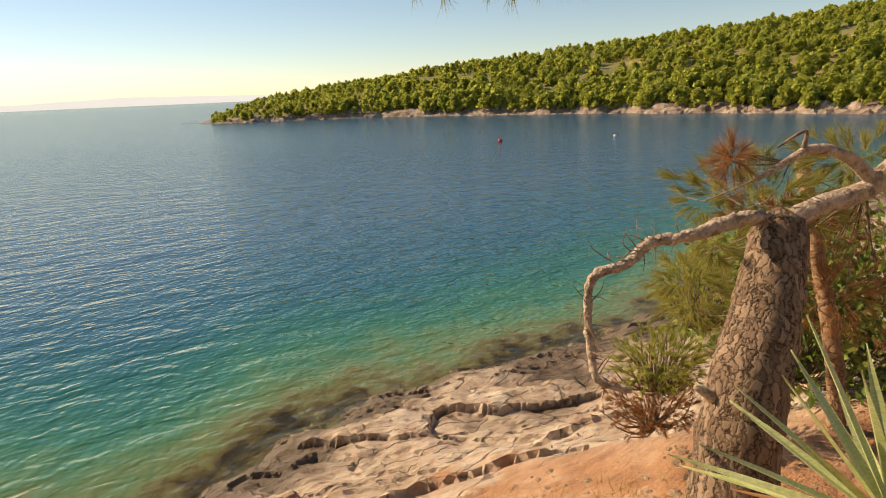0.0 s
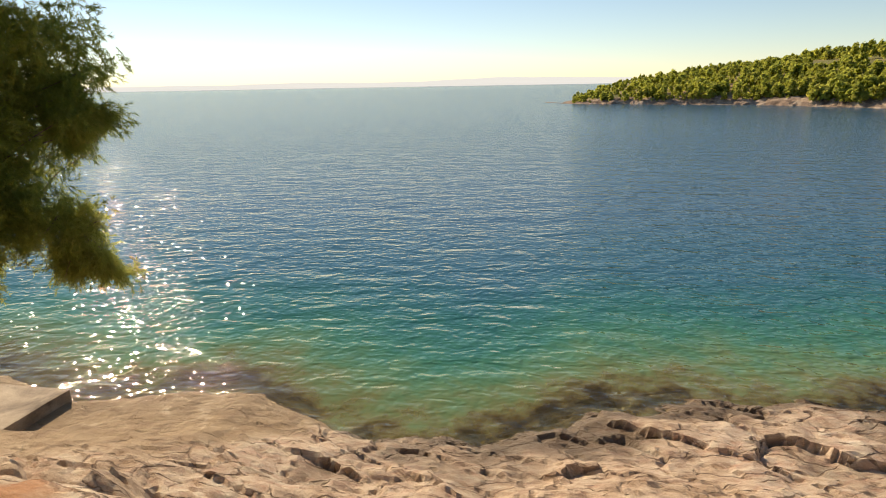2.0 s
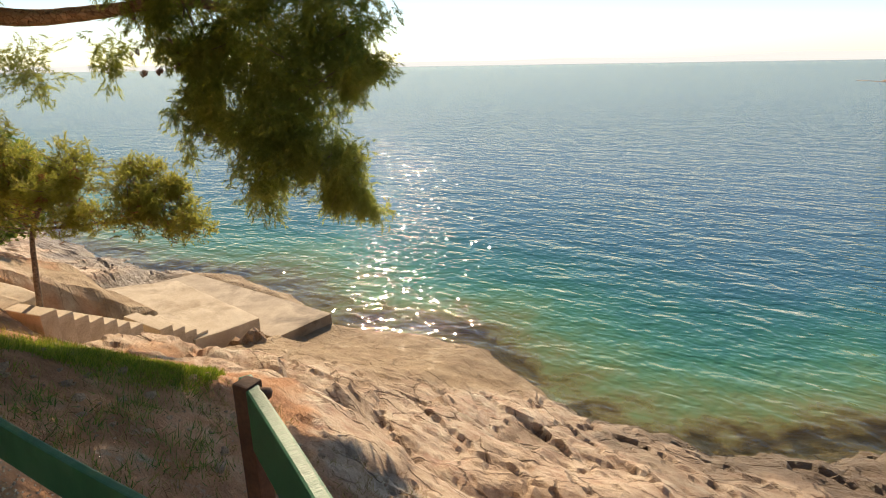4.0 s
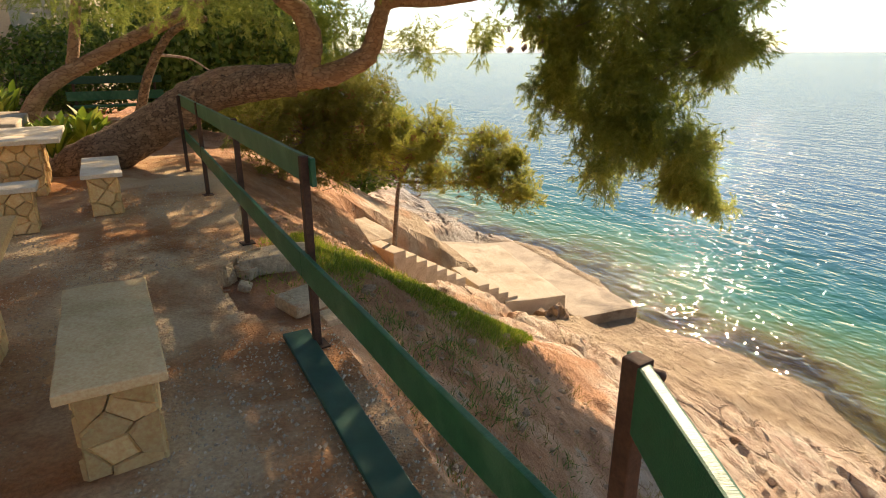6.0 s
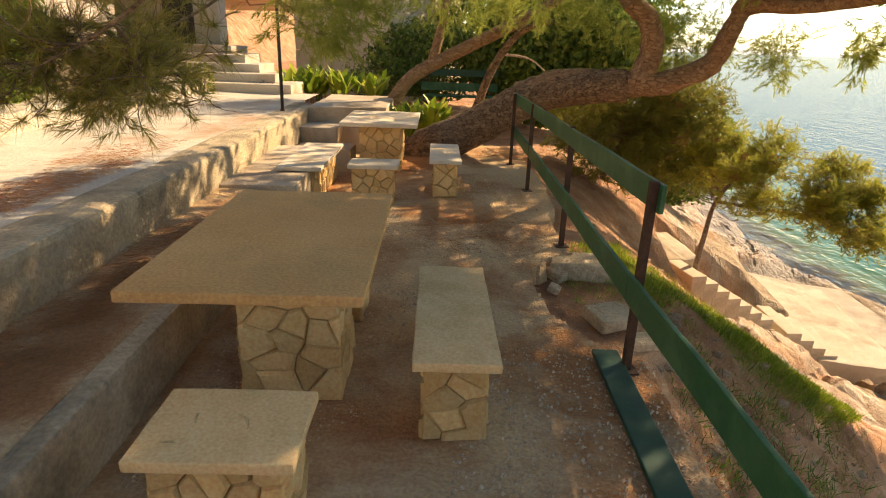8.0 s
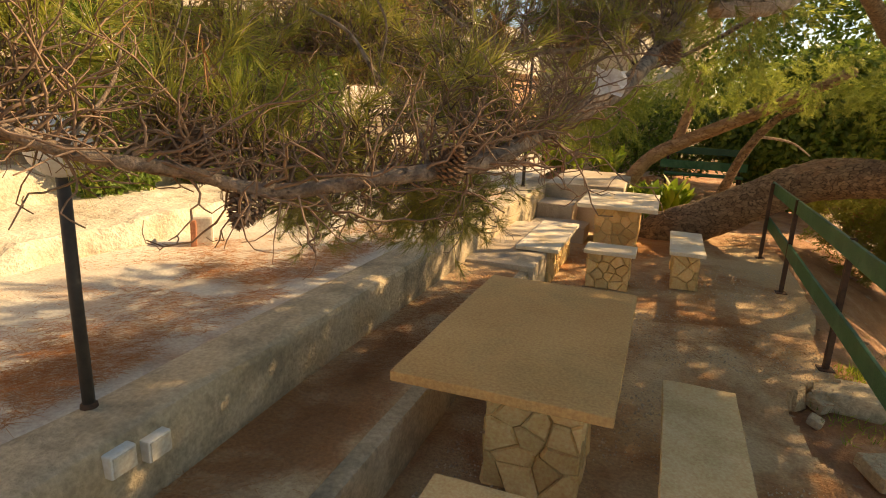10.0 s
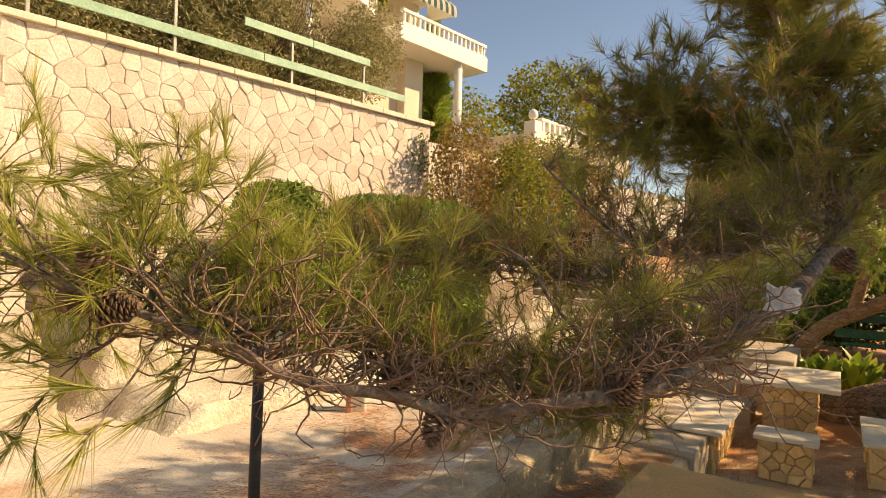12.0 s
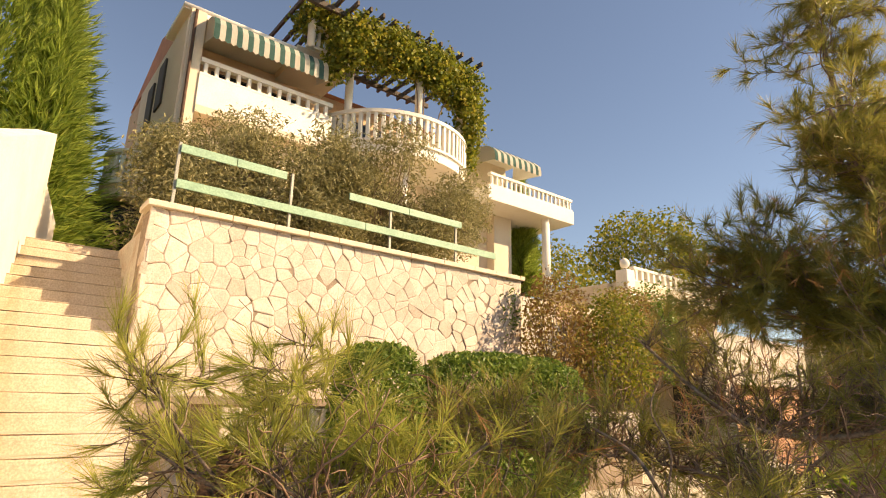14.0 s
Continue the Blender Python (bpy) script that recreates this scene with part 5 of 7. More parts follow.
def build_villa_surroundings():
    # terrace fill behind the garden wall
    g = part("garden_ground", box(0.05, 30, 0.5, 40, 3.0, 4.45), M["upper"])
    tagged(g, "dry garden soil behind the wall", "soil", kind="structure")
    g.matrix_world = vmat(0, 0, 0)
    w = thing("side_terrace", "rendered terrace wall with white balustrade and globe lamp", "terrace wall")
    w.matrix_world = vmat(0, 0, 0, True)
    part("body", box(13.4, 20, 2.6, 5.0, 2.0, 5.8, 0.02), M["plaster"], w)
    part("overhang", box(13.6, 20, 1.9, 2.61, 5.2, 5.83, 0.02), M["plaster"], w)
    balustrade(w, [(13.9, 2.05), (20, 2.05)], 5.83, 0.44, 0.32, "balustrade", 0.14, 0.05, 0.08)
    part("pillar", box(13.35, 13.75, 1.85, 2.25, 4.2, 6.1, 0.02), M["white"], w)
    bm = bmesh.new()
    bmesh.ops.create_uvsphere(bm, u_segments=16, v_segments=10, radius=0.15, matrix=Matrix.Translation((13.55, 2.05, 6.3)))
    part("lamp_globe", bm, M["white"], w, "white globe lamp, unlit", True)
    part("lamp_stem", tube_mesh([(13.55, 2.05, 6.08), (13.55, 2.05, 6.2)], [0.04, 0.04], 8), M["iron"], w)
    # pale building and stair at the far end of the garden
    b = thing("outbuilding", "pale rendered garden building in dappled shade", "building", kind="structure")
    for k, (z0, z1) in enumerate(((0.92, 1.45), (1.46, 2.0), (2.01, 2.55), (2.56, 3.1), (3.11, 4.7))):
        part("wall", box(-5.0, 0.0, 0.0, 3.2, z0, z1, 0.012), M["plaster"], b).matrix_world = pose(1.7, 22.3, 0, 0, 0, 65)
    part("plinth", box(-5.05, 0.05, -0.08, 3.0, 0.1, 0.91, 0.01), M["concrete"], b).matrix_world = pose(1.7, 22.3, 0, 0, 0, 65)
    part("wall", box(-9.5, -4.6, 16.6, 17.2, 0.3, 3.1), M["plaster"], b)
    part("door", box(-5.9, -5.2, 16.5, 16.6, 1.3, 2.9), M["dark"], b)
    s = thing("garden_steps", "sunlit concrete steps up through the garden", "stairs", kind="structure")
    for k in range(5):
        part("step", rough_box(-4.9 - 0.35 * k, -2.1 - 0.42 * k, 13.2 + 0.42 * k, 14.4 + 0.42 * k, 0.3, 0.88 + 0.17 * k, 4, 0.012, 0.02, 400 + k), M["upper"], s)
    # green seat at the back
    g = thing("garden_bench", "dark green plank seat in deep shade", "bench")
    part("seat", box(0.55, 2.15, 14.9, 15.3, 0.60, 0.64, 0.008), M["green"], g)
    part("backrest", box(0.45, 2.25, 15.32, 15.36, 0.72, 0.90, 0.008), M["green"], g)
    part("backrest", box(0.45, 2.25, 15.32, 15.36, 1.05, 1.2, 0.008), M["green_dark"], g)
    for u in (0.6, 2.1):
        part("post", box(u - 0.025, u + 0.025, 15.36, 15.41, 0, 1.25, 0.004), M["iron"], g)
        part("leg", box(u - 0.025, u + 0.025, 14.95, 15.0, 0, 0.6, 0.004), M["iron"], g)


build_villa_surroundings()


def cable_boxes():
    """Two small pale junction boxes on the rough wall's edge."""
    for k, (x, y, z, rz) in enumerate(((-1.315, 2.44, 0.63, 0), (-1.31, 2.61, 0.60, 0))):
        t = thing("cable_box", "small pale junction box on a rough wall", "box", (x, y, z), rz, "junction boxes on the wall")
        part("body", box(-0.02, 0.035, -0.06, 0.06, -0.05, 0.05, 0.008), M["white"], t)
        part("lid", box(0.034, 0.042, -0.052, 0.052, -0.042, 0.042, 0.003), M["coping"], t)


cable_boxes()


def paving_stone_block():
    b = thing("stone_block", "upright pale stone with a reddish face on the paving", "stone", (-3.2, 4.97, 0.70), 40)
    part("body", rough_box(-0.09, 0.09, -0.07, 0.07, 0.0, 0.27, 3, 0.008, 0.02, 91), M["coping"], b)
    part("face", rough_box(-0.10, -0.05, -0.10, -0.065, 0.0, 0.24, 2, 0.006, 0.01, 92), M["tile"], b, "reddish broken face")


paving_stone_block()


# ---- foliage makers ----
def unit(v):
    return v / (np.linalg.norm(v, axis=-1, keepdims=True) + 1e-9)


def blades(base, way, length, width, rng, bend=0.0):
    """One slim triangle for each needle."""
    base, way = np.asarray(base, float), unit(np.asarray(way, float))
    n = len(base)
    side = unit(np.cross(way, rng.standard_normal((n, 3))))
    length = np.broadcast_to(np.asarray(length, float), (n,))[:, None]
    tip = base + way * length + np.array([0, 0, -1.0]) * (bend * length)
    v = np.stack([base - side * width / 2, base + side * width / 2, tip], 1).reshape(-1, 3)
    return v, np.arange(3 * n).reshape(-1, 3)


def tufts(tips, ways, count, length, width, spread, rng, along=0.0, bend=0.0):
    """Needles in a brush at each tip, along the last part of its twig."""
    n = len(tips)
    w = np.repeat(unit(np.asarray(ways, float)), count, 0)
    p = np.repeat(np.asarray(tips, float), count, 0)
    back = rng.random((n * count, 1))
    d = unit(w + spread * unit(rng.standard_normal((n * count, 3))) * (0.35 + 0.65 * rng.random((n * count, 1))))
    return blades(p - w * back * along, d, length * rng.uniform(0.7, 1.1, n * count), width, rng, bend)


def leaves(points, size, rng, normal=None, aspect=0.5, lean=0.5):
    """One kite-shaped leaf of two triangles at each point."""
    n = len(points)
    nr = rng.standard_normal((n, 3)) if normal is None else unit(normal) + lean * rng.standard_normal((n, 3))
    nr = unit(nr)
    a = unit(np.cross(nr, rng.standard_normal((n, 3))))
    b = np.cross(nr, a)
    s = (size * rng.uniform(0.6, 1.3, n))[:, None]
    p = np.asarray(points, float)
    v = np.stack([p - a * s * 0.5, p + b * s * aspect * 0.5 + nr * s * 0.06, p + a * s * 0.5, p - b * s * aspect * 0.5 + nr * s * 0.06], 1).reshape(-1, 3)
    k = np.arange(n) * 4
    f = np.concatenate([np.stack([k, k + 1, k + 2], -1), np.stack([k, k + 2, k + 3], -1)])
    return v, f


def blob(centre, radii, n, rng, shell=0.55, gaps=0.0, seed=0):
    """Points and outward ways in an uneven ellipsoid, denser towards its skin."""
    d = unit(rng.standard_normal((n, 3)))
    r = shell + (1 - shell) * rng.random((n, 1)) ** 0.6
    lump = 1 + 0.28 * fbm(d[:, 0] * 2.2 + seed, d[:, 1] * 2.2 + d[:, 2] * 1.7, 3, seed + 3)[:, None]
    p = np.asarray(centre, float) + d * r * lump * np.asarray(radii, float)
    if gaps:
        keep = fbm(p[:, 0] * 2.3 + p[:, 2], p[:, 1] * 2.3 - p[:, 2] * 1.3, 3, seed + 7) > -0.30 + 0.25 * gaps - 0.25
        p, d = p[keep], d[keep]
    return p, d


def shoots(c, rr, n, rng, length=0.35, droop=-0.4, per=10, inner=0.1):
    """Brush places and ways along n curved shoots that grow out of an uneven ellipsoid, with gaps between."""
    d = unit(rng.standard_normal((n, 3)))
    base = np.asarray(c, float) + d * (inner + (0.92 - inner) * rng.random((n, 1)) ** 0.55) * np.asarray(rr, float)
    way = unit(d * (0.9, 0.9, 0.6) + 0.55 * rng.standard_normal((n, 3)) + (0, 0, droop))
    ln = length * rng.uniform(0.5, 1.25, n)
    tp, tw = [], []
    for k in range(per):
        t = (k + 0.6) / per
        w = unit(way + 0.55 * (1 - t) * rng.standard_normal((n, 3)) + (0, 0, 0.5 * t * droop))
        tp.append(base + way * (ln * t)[:, None] + (0, 0, 0.25 * droop) * (ln * t * t)[:, None] + 0.26 * ln[:, None] * (1 - 0.6 * t) * rng.standard_normal((n, 3)))
        tw.append(w)
    return np.concatenate(tp), np.concatenate(tw)


def lumps(c, rr, n, rng, k=8, size=0.42):
    """n split over k smaller ellipsoids inside a larger one, so that gaps stay between them."""
    d = unit(rng.standard_normal((k, 3))) * (0.15 + 0.75 * rng.random((k, 1)) ** 0.6)
    return [(np.asarray(c, float) + e * np.asarray(rr, float), np.asarray(rr, float) * size * rng.uniform(0.75, 1.2), max(4, n // k)) for e in d]


def twigs_to(tips, trunk, r0, r1, rng, sag=0.12, segs=4, samples=5):
    """Thin curved twigs from the nearest place on a limb to each tip."""
    trunk = np.asarray(trunk, float)
    out = []
    for t in tips:
        d = np.linalg.norm(trunk - t, axis=1) + 0.25 * rng.random(len(trunk))
        a = trunk[int(np.argmin(d))]
        m = (a + t) / 2 + rng.standard_normal(3) * sag * np.linalg.norm(t - a) * 0.6 - np.array([0, 0, sag * np.linalg.norm(t - a)])
        out.append(tube_np(spline([a, m, t], samples), np.linspace(r0, r1, samples), segs))
    return join_np(out)


def tree_thing(name, label, category="tree", group="", kind=""):
    return thing(name, label, category, group=group, kind=kind)


def limb_part(parent, name, pts, r0, r1, material, n=24, segs=12, wobble=0.05, seed=0, power=1.0, label=""):
    t = np.linspace(0, 1, n)
    r = r0 + (r1 - r0) * t**power
    v, f = tube_np(spline(pts, n), r, segs, wobble, seed)
    return part(name, mesh_np(name, v, f, True), material, parent, label)


# ---- the big leaning pine over the terrace ----
def cone_mesh(length, radius, seed):
    """A pine cone: woody scales in spirals round a core."""
    rng = np.random.default_rng(seed)
    pieces = []
    n = 95
    for k in range(n):
        t = (k + 0.5) / n
        a = k * 2.399963
        r = radius * math.sin(math.pi * min(0.97, 0.10 + 0.90 * t) ** 0.75) * 0.80
        z = length * (t - 0.5)
        out, up, sd = np.array([math.cos(a), math.sin(a), 0]), np.array([0, 0, 1.0]), np.array([-math.sin(a), math.cos(a), 0])
        c = out * r + up * z
        s = radius * (0.42 if 0.1 < t < 0.85 else 0.28)
        way = unit(out * 0.9 + up * 0.55)
        v = np.array([c - out * s * 0.9 - sd * s * 0.3, c - out * s * 0.9 + sd * s * 0.3, c + way * s * 0.55 + sd * s * 0.62, c + way * s * 0.95, c + way * s * 0.55 - sd * s * 0.62, c + way * s * 0.5 - up * s * 0.35])
        f = np.array([[0, 1, 2], [0, 2, 3], [0, 3, 4], [5, 3, 2], [5, 4, 3], [0, 4, 5], [1, 5, 2]])
        pieces.append((v, f))
    v, f = join_np(pieces)
    return mesh_np("cone", v, f)


NEAR_LIMB = [(-0.728, 1.300, 2.170), (-0.575, 1.368, 2.108), (-0.472, 1.423, 2.072), (-0.357, 1.499, 2.026), (-0.260, 1.586, 1.964), (-0.166, 1.719, 1.928), (-0.071, 1.816, 1.892), (0.084, 1.937, 1.916), (0.203, 2.082, 1.935),
             (0.262, 2.239, 1.972), (0.309, 2.419, 2.021), (0.403, 2.695, 2.095), (0.490, 3.247, 2.267), (0.679, 3.977, 2.630), (1.5, 6.2, 3.15), (2.9, 9.4, 2.75), (3.55, 10.2, 2.40)]


def build_big_pine():
    rng = np.random.default_rng(21)
    tree = tree_thing("pine_tree", "old leaning pine with a thick red-brown trunk over the fence")
    limb_part(tree, "trunk", [(0.30, 11.05, -0.25), (0.75, 11.0, 0.10), (1.27, 10.97, 0.37), (1.89, 10.9, 0.72), (2.4, 10.83, 1.02), (3.04, 10.62, 1.18), (3.7, 10.36, 1.25)], 0.36, 0.25, M["bark"], 40, 20, 0.04, 1)
    limb_part(tree, "limb", [(2.30, 10.84, 0.98), (2.75, 10.72, 1.22), (3.4, 10.5, 1.24), (3.95, 10.3, 1.28), (4.3, 10.22, 1.33), (4.85, 10.12, 1.62), (5.0, 9.99, 2.1), (5.15, 9.87, 2.40), (5.69, 9.3, 2.40), (6.3, 8.7, 2.5), (6.9, 7.9, 2.6), (7.5, 7.0, 2.3)], 0.27, 0.05, M["bark_red"], 60, 16, 0.05, 2, 0.8)
    limb_part(tree, "limb", [(3.85, 10.32, 1.26), (4.0, 10.28, 1.75), (3.86, 10.22, 2.2), (3.5, 10.2, 2.5), (3.2, 10.4, 3.4), (3.4, 10.6, 4.6)], 0.20, 0.07, M["bark_red"], 30, 14, 0.06, 3)
    limb_part(tree, "limb_stub", [(4.45, 10.2, 1.37), (4.75, 10.14, 1.44), (4.98, 10.1, 1.56)], 0.12, 0.05, M["bark_red"], 12, 10, 0.06, 4)
    limb_part(tree, "limb", [(5.05, 9.95, 2.3), (5.6, 9.9, 3.4), (6.8, 9.8, 4.4), (8.5, 9.6, 5.0)], 0.14, 0.05, M["bark_red"], 24, 10, 0.05, 5)
    near = spline(NEAR_LIMB, 160)
    r = np.interp(np.linspace(0, 1, 160), (0, 0.1, 0.45, 0.70, 0.80, 1.0), (0.0035, 0.007, 0.015, 0.023, 0.036, 0.10))
    v, f = tube_np(near, r * (1 + 0.16 * fbm(np.arange(160) * 0.33, np.zeros(160), 3, 6)), 12, 0.05, 6)
    branch = part("branch", mesh_np("branch", v, f, True), M["twig"], tree, "long low pine branch with cones")

    # hanging crown over the water
    tp, tw = [], []
    for c, rr, n in (((7.30, 7.0, 1.65), (1.0, 1.15, 1.20), 2600), ((7.10, 6.75, 0.65), (0.66, 0.76, 0.85), 1500), ((7.95, 6.05, 1.60), (0.50, 0.50, 0.66), 1000), ((7.70, 6.45, 2.5), (1.0, 1.0, 0.8), 1500), ((7.50, 5.95, 0.35), (0.38, 0.40, 0.52), 420), ((7.46, 6.05, 0.08), (0.40, 0.40, 0.40), 420), ((7.60, 5.84, -0.06), (0.28, 0.26, 0.24), 180), ((7.72, 5.60, -0.22), (0.20, 0.18, 0.16), 110),
                     ((6.85, 7.75, 1.8), (0.5, 0.6, 0.85), 800), ((6.70, 8.2, 2.3), (0.5, 0.6, 0.6), 600), ((6.60, 7.75, 1.1), (0.30, 0.35, 0.55), 260), ((6.1, 8.75, 1.9), (0.25, 0.3, 0.35), 110), ((7.0, 8.3, 3.0), (1.2, 1.0, 0.55), 1100)):
        for q in lumps(c, rr, n * 2 // 5, rng, 32 if rr[0] > 0.5 else 9, 0.36):
            p, w = shoots(*q, rng, 0.26, -0.5, 6)
            tp.append(p)
            tw.append(w)
    tp, tw = np.concatenate(tp), np.concatenate(tw)
    v, f = tufts(tp, tw, 18, 0.080, 0.0080, 1.1, rng, 0.13, 0.05)
    part("crown", mesh_np("crown", v, f), M["needle_far"], tree, "hanging mass of green needles")
    hub = spline([(6.3, 8.7, 2.5), (6.9, 7.9, 2.55), (7.4, 7.0, 2.0), (7.4, 6.6, 1.0), (7.5, 5.9, 0.4)], 14)
    v, f = twigs_to(tp[:: 300], hub, 0.013, 0.004, rng, 0.10, 4, 5)
    part("crown_twig", mesh_np("crown_twig", v, f, True), M["twig"], tree)
    # small dark cones hanging in the crown's edge
    cm = cone_mesh(0.09, 0.028, 3)
    for _ in range(16):
        q = np.array([6.45, 8.2, 1.9]) + rng.standard_normal(3) * (0.22, 0.25, 0.28)
        o = part("cone", cm, M["cone"], tree)
        o.matrix_basis = pose(*q, rng.uniform(150, 210), rng.uniform(-30, 30), 0)

    # foliage by the trunk, seen past the limbs
    tp, tw = [], []
    for c, rr, n in (((5.55, 9.6, 1.75), (0.40, 0.5, 0.42), 420), ((4.7, 10.9, 1.85), (0.9, 0.6, 0.60), 1300), ((3.9, 11.4, 2.3), (1.3, 0.8, 0.55), 700), ((2.6, 11.6, 2.48), (1.2, 0.8, 0.50), 900), ((1.0, 12.0, 2.50), (1.3, 0.9, 0.5), 800), ((4.5, 9.3, 2.9), (1.0, 0.8, 0.4), 900), ((3.4, 9.1, 2.95), (1.0, 0.8, 0.35), 800), ((-0.2, 6.6, 1.95), (0.50, 0.45, 0.30), 520), ((0.20, 6.9, 2.10), (0.35, 0.3, 0.22), 200), ((0.9, 6.6, 2.6), (0.5, 0.5, 0.3), 260)):
        p, w = shoots(c, rr, n // 9, rng, 0.30, -0.35, 6)
        tp.append(p)
        tw.append(w)
    v, f = tufts(np.concatenate(tp), np.concatenate(tw), 24, 0.08, 0.0068, 1.2, rng, 0.15, 0.05)
    part("crown", mesh_np("crown", v, f), M["needle_far"], tree, "shaded inner needles")

    limb_part(tree, "limb", [(1.5, 6.2, 3.15), (1.1, 6.45, 2.8), (0.5, 6.7, 2.45), (-0.2, 6.7, 2.2)], 0.03, 0.008, M["twig"], 16, 8, 0.05, 16)
    # the high canopy, with unseen clumps placed so that they shade the terrace
    tp, tw = [], []
    for c, rr, n in (((4.6, 8.6, 4.3), (2.3, 2.4, 0.9), 3600), ((7.2, 9.3, 4.9), (2.4, 2.2, 1.0), 3000), ((7.8, 13.3, 4.8), (2.0, 1.8, 0.9), 1800), ((10.2, 8.0, 4.5), (2.2, 1.4, 0.8), 2000), ((3.4, 5.8, 3.9), (1.4, 1.6, 0.5), 1500), ((6.2, 6.4, 4.4), (1.8, 1.6, 0.7), 2000), ((2.0, 13.8, 4.0), (1.4, 1.2, 0.6), 400), ((3.6, 15.3, 5.0), (1.2, 0.9, 0.5), 700), ((5.6, 12.4, 4.9), (1.6, 1.4, 0.6), 420), ((9.2, 6.6, 4.6), (1.9, 1.7, 0.7), 1900), ((12.0, 7.0, 4.9), (1.9, 1.9, 0.7), 1700), ((3.1, 4.9, 4.5), (1.0, 1.0, 0.4), 450), ((3.9, 7.0, 4.2), (1.0, 1.7, 0.4), 1000), ((2.2, 6.9, 4.4), (1.1, 1.2, 0.35), 560)):
        p, d = blob(c, rr, n, rng, 0.15, 0.5, int(n))
        tp.append(p)
        tw.append(unit(d + np.array([0, 0, 0.3])))
    v, f = tufts(np.concatenate(tp), np.concatenate(tw), 7, 0.18, 0.028, 0.85, rng, 0.08)
    part("crown", mesh_np("crown", v, f), M["needle_far"], tree, "high canopy, with unseen clumps added for shade")

    # the low branch: wiggly side twigs that fork and end in brushes of needles
    def wiggle(a, d, ln, n, amp):
        """A crooked twig from a along d."""
        pts = [a]
        for _ in range(n):
            d = unit(d + rng.standard_normal(3) * amp + np.array([0, 0, 0.06]))
            pts.append(pts[-1] + d * ln / n)
        return np.array(pts), d

    def sprays(n, starts, reach, way, forks, count, low=0.0, width=0.0016, label="", r0=0.0045, length=0.10, bare=2, spread=1.0, kind="needle"):
        """n side twigs from points on a limb; no shoot ends under the height low."""
        tips, ways, wood = [], [], []
        for _ in range(n):
            a = starts[int(rng.integers(0, len(starts)))]
            d = unit(np.array([rng.uniform(*w) for w in way]))
            ln = rng.uniform(*reach)
            pts, d = wiggle(a, d, ln, 8, 0.2)
            if pts[-1][2] < low:
                continue
            wood.append(tube_np(pts, np.linspace(r0 * min(1, 0.3 + ln), 0.0015, 9), 4))
            for k in range(forks + bare):
                q = pts[int(rng.integers(2, 9))]
                e = unit(unit(pts[-1] - pts[0]) * 0.7 + rng.standard_normal(3) * 0.75 + np.array([0, 0, 0.1]))
                sub, e = wiggle(q, e, rng.uniform(0.05, 0.15), 3, 0.35)
                if sub[-1][2] < low:
                    continue
                wood.append(tube_np(sub, np.linspace(0.0017, 0.0010, 4), 3))
                if k < forks:
                    tips.append(sub[-1])
                    ways.append(e)
            tips.append(pts[-1])
            ways.append(d)
        v, f = tufts(np.array(tips), np.array(ways), int(count * 0.8), length, width * 1.3, spread, rng, 0.06, 0.05)
        tagged(part("needles", mesh_np("needles", v, f), M[kind], tree, label), kind="stuff")
        v, f = join_np(wood)
        tagged(part("twig", mesh_np("twig", v, f, True), M["twig"], branch), kind="stuff")

    def bough(pts, r0, r1, n=24, seed=12):
        p = spline(pts, n)
        v, f = tube_np(p, np.linspace(r0, r1, n), 7, 0.07, seed)
        part("twig", mesh_np("twig", v, f, True), M["twig"], branch)
        return p

    seg = lambda a, b: near[a:b]
    # the sunny end: open bursts
    fans = [bough([(-0.53, 1.40, 2.09), (-0.66, 1.41, 2.10), (-0.80, 1.42, 2.10), (-0.95, 1.45, 2.12)], 0.0045, 0.002, 16, 24),
            bough([(-0.56, 1.37, 2.11), (-0.66, 1.34, 2.18), (-0.75, 1.31, 2.26), (-0.80, 1.30, 2.33)], 0.004, 0.002, 16, 25),
            bough([(-0.50, 1.42, 2.08), (-0.62, 1.45, 2.02), (-0.76, 1.48, 1.97), (-0.88, 1.52, 1.94)], 0.004, 0.002, 16, 26),
            bough([(-0.47, 1.43, 2.07), (-0.55, 1.48, 2.18), (-0.60, 1.54, 2.28), (-0.62, 1.57, 2.36)], 0.004, 0.002, 16, 27)]
    for k, fan in enumerate(fans):
        sprays(12, fan[4:], (0.07, 0.20), ((-1.0, 0.1), (-0.5, 0.5), (-0.8, 0.75)), 3, 46, 1.72, 0.0015, "bright open bursts of long needles", bare=2, spread=0.62, kind="needle_sunlit", length=0.115)
    sprays(15, seg(6, 36), (0.12, 0.36), ((-0.9, 0.3), (-0.2, 0.8), (-0.35, 0.8)), 4, 42, 1.84, spread=0.65, kind="needle_sunlit", length=0.11)
    sprays(20, seg(14, 60), (0.12, 0.36), ((-0.9, 0.4), (0.15, 1.0), (0.1, 1.0)), 5, 38, 1.95, kind="needle_sunlit")
    # the middle, denser and full of dead twigs
    sprays(32, seg(44, 80) + np.array([-0.02, 0.05, 0.01]), (0.08, 0.26), ((-0.9, 0.4), (0.2, 1.0), (0.0, 0.75)), 5, 40, 1.93, label="green brushes of long needles", bare=9, length=0.085)
    mid = bough([(0.238, 2.250, 1.972), (0.093, 2.392, 2.082), (-0.170, 2.341, 2.143), (-0.451, 2.256, 2.155), (-0.671, 2.131, 2.179)], 0.006, 0.002, 24, 18)
    sprays(38, mid[4:], (0.06, 0.20), ((-0.9, 0.6), (-0.5, 0.8), (-0.2, 0.7)), 5, 40, 2.02, label="needles behind the branch", bare=10, length=0.08)
